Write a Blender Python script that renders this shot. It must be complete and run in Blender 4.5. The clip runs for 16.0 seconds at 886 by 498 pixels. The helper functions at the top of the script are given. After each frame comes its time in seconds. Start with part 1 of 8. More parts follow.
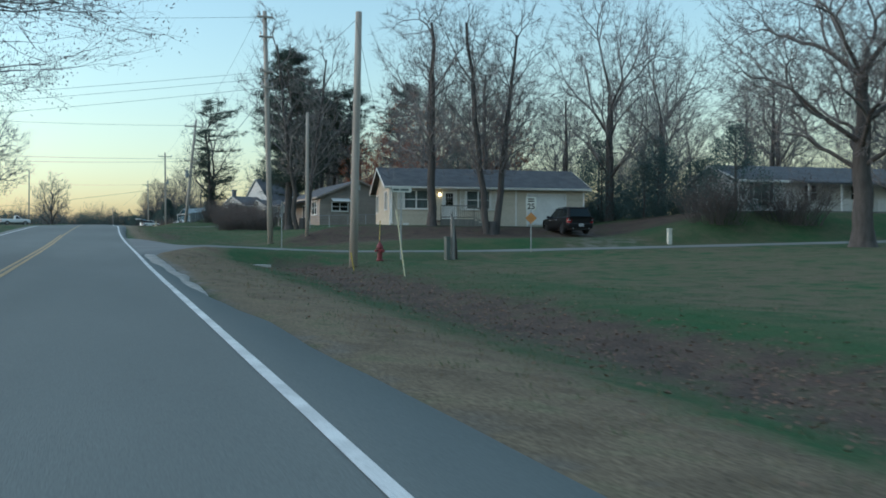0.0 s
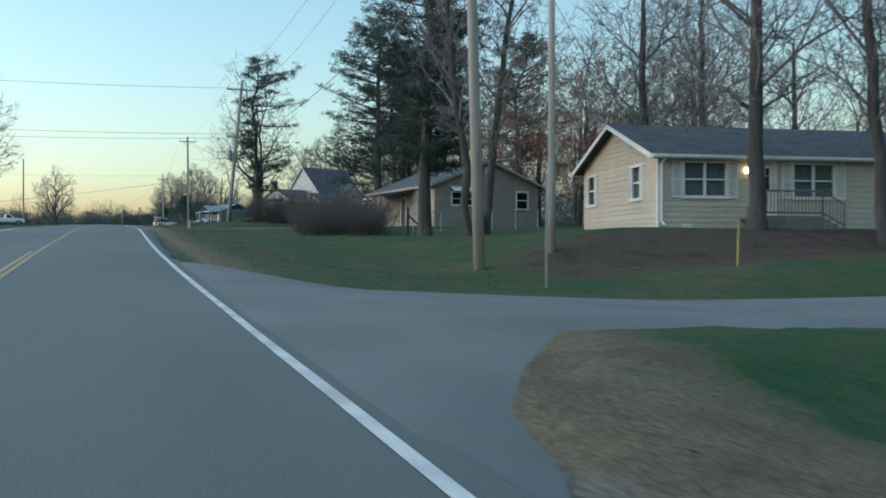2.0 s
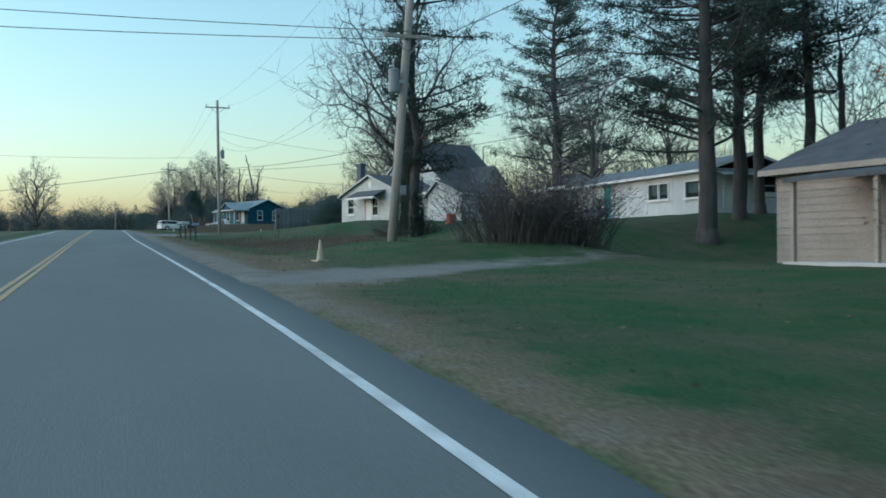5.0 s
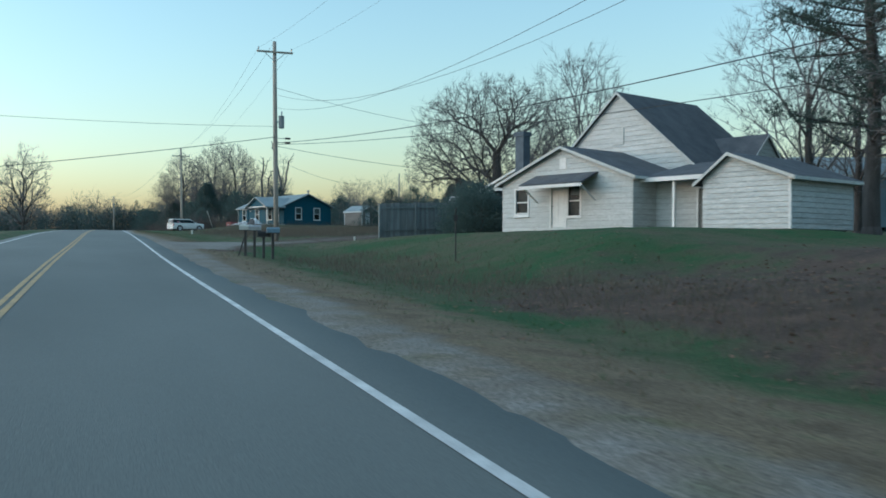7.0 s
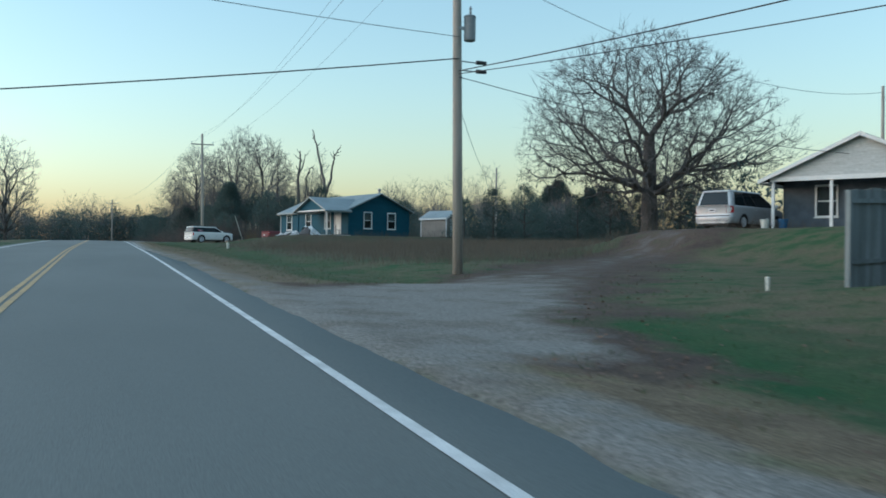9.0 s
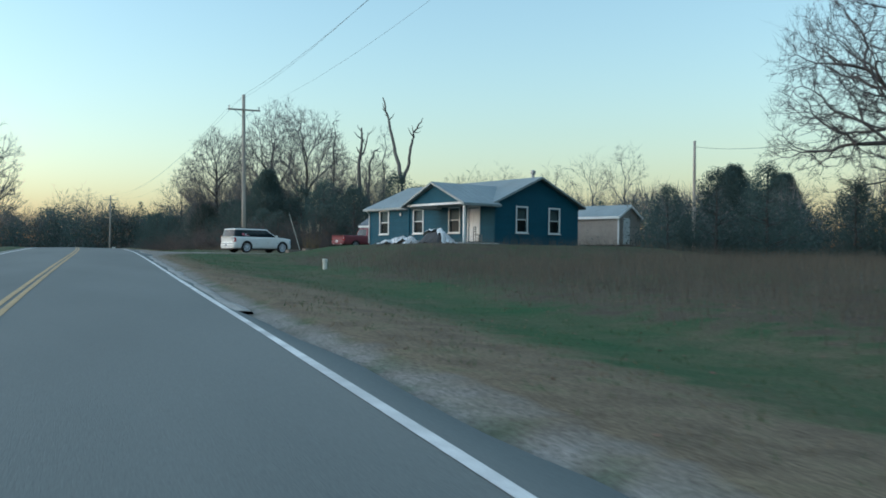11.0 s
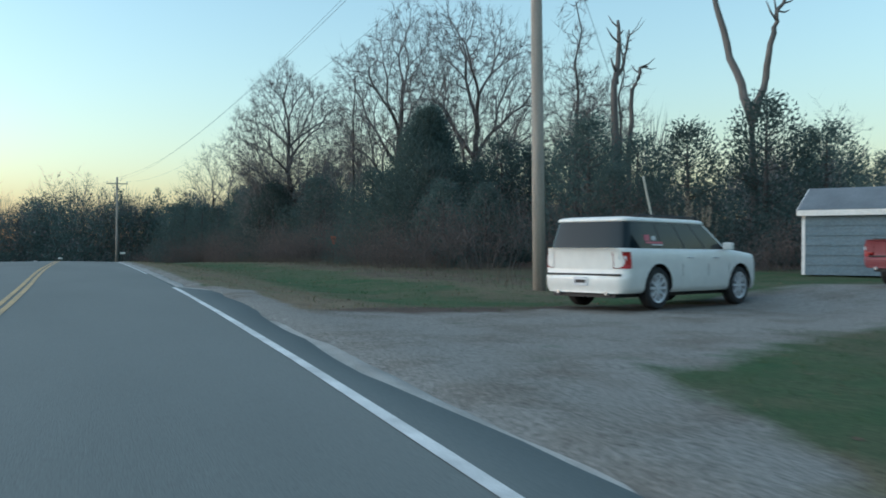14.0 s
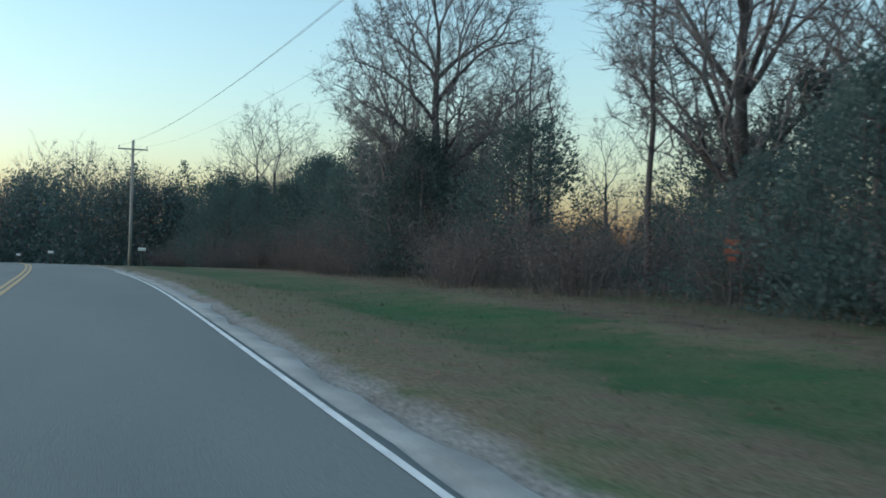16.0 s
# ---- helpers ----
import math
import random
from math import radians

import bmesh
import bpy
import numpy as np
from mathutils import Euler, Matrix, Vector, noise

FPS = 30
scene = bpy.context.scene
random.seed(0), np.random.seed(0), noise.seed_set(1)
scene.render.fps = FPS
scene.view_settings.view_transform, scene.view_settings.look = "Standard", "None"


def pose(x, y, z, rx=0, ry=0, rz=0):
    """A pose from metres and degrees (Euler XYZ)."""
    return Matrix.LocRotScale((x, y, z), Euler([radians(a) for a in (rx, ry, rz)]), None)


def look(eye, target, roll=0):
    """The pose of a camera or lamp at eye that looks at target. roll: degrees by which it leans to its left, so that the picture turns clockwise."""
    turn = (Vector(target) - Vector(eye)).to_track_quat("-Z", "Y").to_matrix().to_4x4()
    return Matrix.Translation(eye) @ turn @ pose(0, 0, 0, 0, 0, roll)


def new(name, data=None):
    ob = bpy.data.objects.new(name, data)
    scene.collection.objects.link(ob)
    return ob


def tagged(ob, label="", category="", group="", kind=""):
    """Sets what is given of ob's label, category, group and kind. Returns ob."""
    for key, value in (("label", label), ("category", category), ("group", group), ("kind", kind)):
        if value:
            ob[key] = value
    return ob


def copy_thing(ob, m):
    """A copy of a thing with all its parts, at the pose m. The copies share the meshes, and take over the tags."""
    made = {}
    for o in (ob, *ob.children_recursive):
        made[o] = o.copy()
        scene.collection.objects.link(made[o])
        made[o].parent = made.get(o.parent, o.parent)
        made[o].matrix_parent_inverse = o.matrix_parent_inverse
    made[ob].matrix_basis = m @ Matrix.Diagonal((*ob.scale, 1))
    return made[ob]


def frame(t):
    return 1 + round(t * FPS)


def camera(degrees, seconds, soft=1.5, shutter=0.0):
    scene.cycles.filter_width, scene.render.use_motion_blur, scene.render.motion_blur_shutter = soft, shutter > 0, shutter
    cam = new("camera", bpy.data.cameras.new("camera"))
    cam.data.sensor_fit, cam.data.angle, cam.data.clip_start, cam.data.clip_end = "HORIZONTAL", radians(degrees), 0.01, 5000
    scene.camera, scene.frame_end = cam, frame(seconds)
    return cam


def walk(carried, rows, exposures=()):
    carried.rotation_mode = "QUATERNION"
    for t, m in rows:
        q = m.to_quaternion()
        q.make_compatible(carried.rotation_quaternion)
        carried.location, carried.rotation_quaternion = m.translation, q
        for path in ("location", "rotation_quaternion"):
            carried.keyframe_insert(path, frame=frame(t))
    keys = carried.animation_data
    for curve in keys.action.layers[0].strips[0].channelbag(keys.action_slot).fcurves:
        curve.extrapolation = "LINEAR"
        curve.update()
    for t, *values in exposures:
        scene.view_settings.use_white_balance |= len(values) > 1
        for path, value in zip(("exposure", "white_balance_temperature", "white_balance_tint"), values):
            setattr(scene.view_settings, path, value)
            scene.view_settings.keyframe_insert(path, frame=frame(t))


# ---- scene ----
cam = camera(51.0, 16.0, soft=1.7, shutter=0.15)
# seconds, eye (x, y, z), yaw, pitch, roll; the road runs along +y
ROWS = [
    (0.0, 0.002, -0.005, 1.284, -20.09, 0.34, -0.12),
    (0.5, -0.057, 7.874, 1.532, -19.98, 0.32, -0.04),
    (1.0, -0.154, 15.827, 1.798, -19.88, 0.34, -0.09),
    (1.5, -0.260, 23.849, 2.108, -19.80, 0.30, -0.00),
    (2.0, -0.317, 31.948, 2.385, -19.68, 0.23, -0.02),
    (2.5, -0.416, 40.151, 2.697, -19.77, 0.12, 0.31),
    (3.0, -0.511, 48.086, 3.053, -19.82, 0.03, 0.63),
    (5.5, -0.619, 87.726, 4.996, -20.31, -0.03, 0.24),
    (6.0, -0.655, 95.795, 5.305, -20.37, -0.02, 0.07),
    (6.5, -0.689, 104.167, 5.569, -20.45, 0.03, -0.23),
    (7.0, -0.698, 112.561, 5.820, -20.45, -0.05, -0.21),
    (7.5, -0.661, 120.860, 5.995, -20.46, 0.01, -0.41),
    (8.0, -0.613, 129.352, 6.194, -20.49, 0.22, -0.55),
    (8.5, -0.549, 137.969, 6.478, -20.56, 0.43, -0.56),
    (9.0, -0.485, 146.753, 6.774, -20.66, 0.53, -0.61),
    (11.5, -0.165, 189.410, 8.086, -20.92, 0.56, -0.68),
    (12.0, -0.025, 198.007, 8.290, -20.88, 0.60, -0.76),
    (12.5, 0.112, 206.721, 8.504, -20.91, 0.62, -0.74),
    (13.0, 0.256, 215.422, 8.708, -20.85, 0.52, -0.59),
    (13.5, 0.371, 224.003, 8.958, -20.70, 0.33, -0.41),
    (14.0, 0.415, 232.770, 9.100, -20.68, 0.25, -0.34),
    (14.5, 0.419, 241.604, 9.288, -20.68, 0.12, -0.41),
    (15.0, 0.403, 250.462, 9.413, -20.66, 0.14, -0.87),
    (15.5, 0.353, 259.416, 9.530, -20.63, 0.08, -1.44),
    (16.0, 0.313, 268.375, 9.663, -20.55, -0.08, -1.80),
]
EXPOSURES = [(0.0, 0.0, 4700.0, -4.0), (3.2, 0.0, 4700.0, -4.0), (5.3, -0.05, 4500.0, -9.0), (6.4, -0.05, 4500.0, -9.0), (7.4, 0.0, 4650.0, -5.0), (8.0, 0.0, 4700.0, -4.0), (16.0, 0.0, 4700.0, -4.0)]
walk(cam, [(t, pose(x, y, z, 90 + pitch, roll, yaw)) for t, x, y, z, yaw, pitch, roll in ROWS], EXPOSURES)

# ---- world and light: clear dusk, the glow low over the road ahead ----
world = bpy.data.worlds.new("dusk_sky")
scene.world = world
world.use_nodes = True
wn, wl = world.node_tree.nodes, world.node_tree.links
sky = wn.new("ShaderNodeTexSky")
sky.sky_type, sky.sun_disc = "NISHITA", False
sky.sun_elevation, sky.sun_rotation = radians(1.0), radians(-68)
sky.air_density, sky.dust_density, sky.ozone_density, sky.altitude = 1.0, 2.0, 1.0, 100
wn["Background"].inputs["Strength"].default_value = 1.0
pale = wn.new("ShaderNodeHueSaturation")
pale.inputs["Saturation"].default_value = 0.79
wl.new(sky.outputs["Color"], pale.inputs["Color"])
wl.new(pale.outputs["Color"], wn["Background"].inputs["Color"])
sun = new("sun", bpy.data.lights.new("sun", "SUN"))
sun.data.energy, sun.data.angle, sun.data.color = 2.2, radians(100), (1.0, 0.86, 0.72)
sun.matrix_world = look((-90, 12, 58), (0, 0, 0))

# ---- materials ----


def surface(name, a, b, scale=0.6, fine=30.0, rough=0.85, metal=0.0, bump=0.25, depth=0.01, spec=0.4, vary=0.0, stretch=(1, 1, 1), fine_mix=0.35, trans=0.0):
    """Two-scale noise between the colours a and b, with fine grain and relief."""
    m = bpy.data.materials.new(name)
    m.use_nodes = True
    n, l = m.node_tree.nodes, m.node_tree.links
    p = n["Principled BSDF"]
    co = n.new("ShaderNodeTexCoord")
    mp = n.new("ShaderNodeMapping")
    mp.inputs["Scale"].default_value = stretch
    l.new(co.outputs["Object"], mp.inputs["Vector"])
    big, small = n.new("ShaderNodeTexNoise"), n.new("ShaderNodeTexNoise")
    big.inputs["Scale"].default_value, big.inputs["Detail"].default_value = scale, 6
    small.inputs["Scale"].default_value, small.inputs["Detail"].default_value = fine, 4
    for q in (big, small):
        l.new(mp.outputs["Vector"], q.inputs["Vector"])
    ramp = n.new("ShaderNodeMapRange")
    ramp.inputs["From Min"].default_value, ramp.inputs["From Max"].default_value = 0.32, 0.68
    l.new(big.outputs["Fac"], ramp.inputs["Value"])
    mix = n.new("ShaderNodeMix")
    mix.data_type = "RGBA"
    mix.inputs["A"].default_value, mix.inputs["B"].default_value = (*a, 1), (*b, 1)
    l.new(ramp.outputs["Result"], mix.inputs["Factor"])
    mul = n.new("ShaderNodeMix")
    mul.data_type, mul.blend_type = "RGBA", "MULTIPLY"
    mul.inputs["Factor"].default_value = fine_mix
    grain = n.new("ShaderNodeMapRange")
    grain.inputs["From Min"].default_value, grain.inputs["From Max"].default_value = 0.3, 0.7
    grain.inputs["To Min"].default_value, grain.inputs["To Max"].default_value = 0.35, 1.35
    l.new(small.outputs["Fac"], grain.inputs["Value"])
    l.new(mix.outputs["Result"], mul.inputs["A"])
    l.new(grain.outputs["Result"], mul.inputs["B"])
    out = mul.outputs["Result"]
    if vary:
        info = n.new("ShaderNodeObjectInfo")
        rng = n.new("ShaderNodeMapRange")
        rng.inputs["To Min"].default_value, rng.inputs["To Max"].default_value = 1 - vary, 1 + vary
        l.new(info.outputs["Random"], rng.inputs["Value"])
        hsv = n.new("ShaderNodeHueSaturation")
        l.new(rng.outputs["Result"], hsv.inputs["Value"])
        l.new(out, hsv.inputs["Color"])
        out = hsv.outputs["Color"]
    l.new(out, p.inputs["Base Color"])
    p.inputs["Roughness"].default_value, p.inputs["Metallic"].default_value = rough, metal
    p.inputs["Specular IOR Level"].default_value = spec
    if trans:
        p.inputs["Transmission Weight"].default_value = trans
    if bump:
        bp = n.new("ShaderNodeBump")
        bp.inputs["Strength"].default_value, bp.inputs["Distance"].default_value = bump, depth
        l.new(small.outputs["Fac"], bp.inputs["Height"])
        l.new(bp.outputs["Normal"], p.inputs["Normal"])
    return m


def glow(name, colour, strength):
    m = bpy.data.materials.new(name)
    m.use_nodes = True
    p = m.node_tree.nodes["Principled BSDF"]
    p.inputs["Base Color"].default_value = (*colour, 1)
    p.inputs["Emission Color"].default_value = (*colour, 1)
    p.inputs["Emission Strength"].default_value = strength
    return m


def glass_like(name, colour=(0.9, 0.95, 0.95), rough=0.02, trans=1.0):
    m = bpy.data.materials.new(name)
    m.use_nodes = True
    p = m.node_tree.nodes["Principled BSDF"]
    p.inputs["Base Color"].default_value = (*colour, 1)
    p.inputs["Roughness"].default_value = rough
    p.inputs["Transmission Weight"].default_value = trans
    p.inputs["IOR"].default_value = 1.5
    p.inputs["Specular IOR Level"].default_value = 0.14
    return m


def ground_material():
    """Lawn, dead grass and leaf litter, mixed by the sheet's own zones and noise."""
    m = bpy.data.materials.new("ground_turf")
    m.use_nodes = True
    n, l = m.node_tree.nodes, m.node_tree.links
    p = n["Principled BSDF"]
    co = n.new("ShaderNodeTexCoord")

    def noise_at(scale, detail=6, lo=0.35, hi=0.65, stretch=(1, 1, 1)):
        mp, q, r = n.new("ShaderNodeMapping"), n.new("ShaderNodeTexNoise"), n.new("ShaderNodeMapRange")
        mp.inputs["Scale"].default_value = stretch
        l.new(co.outputs["Object"], mp.inputs["Vector"])
        l.new(mp.outputs["Vector"], q.inputs["Vector"])
        q.inputs["Scale"].default_value, q.inputs["Detail"].default_value = scale, detail
        r.inputs["From Min"].default_value, r.inputs["From Max"].default_value = lo, hi
        l.new(q.outputs["Fac"], r.inputs["Value"])
        return r.outputs["Result"], q.outputs["Fac"]

    def blend(f, a, b):
        x = n.new("ShaderNodeMix")
        x.data_type = "RGBA"
        l.new(f, x.inputs["Factor"])
        for s, v in (("A", a), ("B", b)):
            if isinstance(v, tuple):
                x.inputs[s].default_value = (*v, 1)
            else:
                l.new(v, x.inputs[s])
        return x.outputs["Result"]

    def zone(name, jitter):
        at = n.new("ShaderNodeAttribute")
        at.attribute_name = name
        s = n.new("ShaderNodeMath")
        s.operation = "ADD"
        l.new(at.outputs["Fac"], s.inputs[0])
        o = n.new("ShaderNodeMath")
        o.operation, o.inputs[1].default_value, o.inputs[2].default_value = "MULTIPLY_ADD", 0.9, -0.45
        l.new(jitter, o.inputs[0])
        l.new(o.outputs[0], s.inputs[1])
        c = n.new("ShaderNodeMapRange")
        c.inputs["From Min"].default_value, c.inputs["From Max"].default_value = 0.3, 0.7
        l.new(s.outputs[0], c.inputs["Value"])
        return c.outputs["Result"]

    broad, _ = noise_at(0.25)
    patch_n, patch_f = noise_at(1.3)
    blade, blade_f = noise_at(26, 5, 0.3, 0.7)
    pebble, _ = noise_at(75, 5, 0.35, 0.65)
    track, _ = noise_at(0.9, 5, 0.45, 0.7)
    turf = blend(patch_n, (0.034, 0.096, 0.032), (0.062, 0.106, 0.04))
    turf = blend(broad, turf, blend(patch_n, (0.082, 0.1, 0.05), (0.125, 0.117, 0.072)))
    dead = blend(patch_n, (0.235, 0.19, 0.125), (0.15, 0.121, 0.082))
    litter = blend(patch_n, (0.13, 0.094, 0.074), (0.08, 0.062, 0.051))
    col = blend(zone("dry", patch_f), turf, dead)
    col = blend(zone("litter", patch_f), col, litter)
    stone = blend(pebble, (0.19, 0.186, 0.17), (0.345, 0.333, 0.305))
    stone = blend(track, stone, blend(pebble, (0.15, 0.135, 0.115), (0.245, 0.225, 0.195)))
    col = blend(zone("stony", patch_f), col, stone)
    x = n.new("ShaderNodeMix")
    x.data_type, x.blend_type = "RGBA", "MULTIPLY"
    x.inputs["Factor"].default_value = 0.68
    l.new(col, x.inputs["A"])
    l.new(blade, x.inputs["B"])
    l.new(x.outputs["Result"], p.inputs["Base Color"])
    p.inputs["Roughness"].default_value, p.inputs["Specular IOR Level"].default_value = 0.95, 0.15
    bp = n.new("ShaderNodeBump")
    bp.inputs["Strength"].default_value, bp.inputs["Distance"].default_value = 0.6, 0.018
    l.new(blade_f, bp.inputs["Height"])
    l.new(bp.outputs["Normal"], p.inputs["Normal"])
    return m


def leafy(m, share=0.4):
    """Lets part of the light pass through a leaf's blade."""
    n, l = m.node_tree.nodes, m.node_tree.links
    p = n["Principled BSDF"]
    through_leaf, mix = n.new("ShaderNodeBsdfTranslucent"), n.new("ShaderNodeMixShader")
    l.new(p.inputs["Base Color"].links[0].from_socket, through_leaf.inputs["Color"])
    mix.inputs["Fac"].default_value = share
    l.new(p.outputs[0], mix.inputs[1])
    l.new(through_leaf.outputs[0], mix.inputs[2])
    l.new(mix.outputs[0], n["Material Output"].inputs["Surface"])
    return m


M_GROUND = ground_material()
M_ROAD = surface("asphalt", (0.128, 0.14, 0.134), (0.095, 0.106, 0.102), 0.35, 90, 0.8, bump=0.5, depth=0.006, stretch=(1, 0.25, 1))
M_SIDE = surface("old_asphalt", (0.155, 0.162, 0.16), (0.118, 0.125, 0.124), 0.5, 70, 0.85, bump=0.5, depth=0.006)
M_WHITE_LINE = surface("worn_white_paint", (0.68, 0.68, 0.66), (0.42, 0.42, 0.41), 2.0, 60, 0.6)
M_YELLOW_LINE = surface("worn_yellow_paint", (0.4, 0.27, 0.1), (0.27, 0.2, 0.1), 2.0, 60, 0.6)
M_GRAVEL = surface("gravel", (0.36, 0.35, 0.325), (0.25, 0.24, 0.22), 1.6, 70, 0.95, bump=0.6, depth=0.012, fine_mix=0.45)
M_CONCRETE = surface("concrete", (0.5, 0.49, 0.47), (0.36, 0.35, 0.34), 0.7, 40, 0.85)
M_POLE = surface("weathered_pole_wood", (0.37, 0.335, 0.29), (0.26, 0.24, 0.21), 1.2, 30, 0.85, stretch=(6, 6, 0.5), bump=0.5)
M_METAL = surface("galvanised_steel", (0.42, 0.43, 0.44), (0.3, 0.31, 0.32), 3, 40, 0.45, metal=0.7, bump=0.05)
M_CABLE = surface("black_cable", (0.03, 0.03, 0.032), (0.045, 0.045, 0.045), 3, 40, 0.6, bump=0)
M_TAN = surface("tan_vinyl_siding", (0.5, 0.455, 0.365), (0.44, 0.4, 0.32), 0.8, 25, 0.6, bump=0.08, vary=0.04)
M_TRIM = surface("white_painted_trim", (0.72, 0.72, 0.7), (0.6, 0.6, 0.58), 1.0, 30, 0.55, bump=0.06)
M_ROOF_DARK = surface("charcoal_shingles", (0.06, 0.065, 0.075), (0.095, 0.1, 0.11), 1.5, 30, 0.9, bump=0.6, depth=0.015, fine_mix=0.5)
M_ROOF_METAL = surface("pale_metal_roofing", (0.25, 0.29, 0.3), (0.2, 0.235, 0.245), 0.6, 12, 0.55, metal=0.15, bump=0.05)
M_WHITE_BOARD = surface("peeling_white_clapboard", (0.53, 0.545, 0.53), (0.43, 0.44, 0.425), 2.2, 9, 0.75, bump=0.2, vary=0.05, stretch=(0.7, 0.7, 4), fine_mix=0.3)
# dark grey that stands in for the shade under each white lap board
M_LAP_SHADE = surface("dark_lap_shade", (0.15, 0.145, 0.14), (0.1, 0.098, 0.095), 1.5, 20, 0.9)
M_BLUE = surface("blue_vinyl_siding", (0.022, 0.08, 0.118), (0.018, 0.066, 0.1), 0.8, 25, 0.7, bump=0.08, vary=0.06, spec=0.15)
M_BROWN = surface("grey_brown_siding", (0.3, 0.26, 0.22), (0.24, 0.21, 0.18), 0.8, 25, 0.75, bump=0.2, vary=0.06)
M_BRICK_DARK = surface("dark_brick", (0.105, 0.125, 0.15), (0.075, 0.09, 0.11), 2.5, 30, 0.9, bump=0.4, vary=0.15)
M_FENCE = surface("grey_fence_boards", (0.22, 0.215, 0.195), (0.15, 0.15, 0.138), 1.5, 25, 0.9, stretch=(4, 4, 0.6), vary=0.15)


def pane_material():
    """Clear window glass with a faint sheen."""
    m = bpy.data.materials.new("window_glass")
    m.use_nodes = True
    n, l = m.node_tree.nodes, m.node_tree.links
    n.remove(n["Principled BSDF"])
    clear, shine, mix = n.new("ShaderNodeBsdfTransparent"), n.new("ShaderNodeBsdfGlossy"), n.new("ShaderNodeMixShader")
    clear.inputs["Color"].default_value = (0.8, 0.84, 0.84, 1)
    shine.inputs["Roughness"].default_value = 0.25
    shine.inputs["Color"].default_value = (0.6, 0.75, 0.9, 1)
    mix.inputs["Fac"].default_value = 0.008
    l.new(clear.outputs[0], mix.inputs[1])
    l.new(shine.outputs[0], mix.inputs[2])
    l.new(mix.outputs[0], n["Material Output"].inputs["Surface"])
    return m


M_GLASS = pane_material()
# near-black colour for the shade of rooms that are not built
M_ROOM_SHADE = surface("unlit_room_shade", (0.03, 0.03, 0.032), (0.05, 0.048, 0.045), 1, 10, 0.9, bump=0)
M_CURTAIN = surface("pale_curtain", (0.19, 0.215, 0.225), (0.14, 0.16, 0.17), 1, 12, 0.9, stretch=(8, 8, 0.5))
M_SHEER = surface("sheer_curtain", (0.3, 0.31, 0.31), (0.2, 0.21, 0.215), 1.6, 12, 0.9, stretch=(7, 7, 0.5))
M_BARK = surface("grey_bark", (0.085, 0.079, 0.075), (0.05, 0.047, 0.045), 2.0, 18, 0.95, stretch=(3, 3, 0.6), bump=0.8, depth=0.03)
M_TWIG = surface("bare_twigs", (0.19, 0.178, 0.174), (0.14, 0.133, 0.13), 0.5, 8, 0.9, bump=0, vary=0.2)
M_OAK_TWIG = surface("dark_oak_twigs", (0.12, 0.112, 0.108), (0.085, 0.08, 0.077), 0.5, 8, 0.9, bump=0, vary=0.2)
M_SNAG = surface("bleached_dead_wood", (0.15, 0.14, 0.13), (0.1, 0.093, 0.088), 2.0, 18, 0.9, stretch=(3, 3, 0.6), bump=0.5)
M_PINE = leafy(surface("pine_needles", (0.055, 0.08, 0.068), (0.075, 0.1, 0.08), 0.6, 6, 0.8, bump=0, vary=0.2), 0.42)
M_CEDAR = leafy(surface("cedar_foliage", (0.066, 0.1, 0.094), (0.085, 0.118, 0.108), 0.6, 6, 0.8, bump=0, vary=0.25), 0.42)
M_RUST = leafy(surface("russet_oak_leaves", (0.29, 0.105, 0.05), (0.2, 0.08, 0.045), 0.6, 6, 0.85, bump=0, vary=0.2), 0.42)
M_BROWN_LEAF = leafy(surface("withered_brown_leaves", (0.17, 0.13, 0.115), (0.125, 0.11, 0.105), 0.6, 6, 0.85, bump=0, vary=0.2), 0.42)
M_IVY = leafy(surface("ivy_leaves", (0.035, 0.055, 0.036), (0.05, 0.07, 0.045), 0.8, 6, 0.7, bump=0), 0.3)
M_BRUSH = leafy(surface("bare_brush", (0.088, 0.083, 0.08), (0.115, 0.105, 0.1), 0.4, 6, 0.9, bump=0, vary=0.15), 0.25)
M_STRAW = leafy(surface("dry_straw_grass", (0.19, 0.15, 0.09), (0.125, 0.1, 0.062), 0.5, 8, 0.9, bump=0), 0.42)
M_WEED = leafy(surface("dead_weeds", (0.15, 0.13, 0.1), (0.098, 0.088, 0.07), 0.5, 8, 0.9, bump=0), 0.42)
M_BLADE = leafy(surface("grass_blades", (0.036, 0.088, 0.03), (0.068, 0.096, 0.04), 0.35, 5, 0.8, bump=0), 0.42)
M_LEAF_LITTER = leafy(surface("fallen_leaves", (0.19, 0.125, 0.085), (0.115, 0.078, 0.056), 1.2, 6, 0.85, bump=0), 0.2)

# ---- mesh helpers ----


def rough_thing(name, label, category, group="", at=None):
    """An Empty at the base of a thing, under which its parts go."""
    e = new(name)
    e.empty_display_size = 0.3
    if at is not None:
        e.matrix_world = at
    return tagged(e, label, category, group)


def mesh_part(name, verts, faces, material, parent=None, label="", smooth=False):
    me = bpy.data.meshes.new(name)
    me.from_pydata([tuple(v) for v in verts], [], faces)
    me.materials.append(material)
    if smooth:
        me.shade_smooth()
    me.update()
    ob = new(name, me)
    if parent is not None:
        ob.parent = parent
    if label:
        ob["label"] = label
    return ob


def part(name, bm, material, parent=None, label="", smooth=False):
    """Links a bmesh as one mesh object under a thing or a part."""
    bmesh.ops.recalc_face_normals(bm, faces=bm.faces)
    me = bpy.data.meshes.new(name)
    bm.to_mesh(me)
    bm.free()
    me.materials.append(material)
    if smooth:
        me.shade_smooth()
    ob = new(name, me)
    if parent is not None:
        ob.parent = parent
    if label:
        ob["label"] = label
    return ob


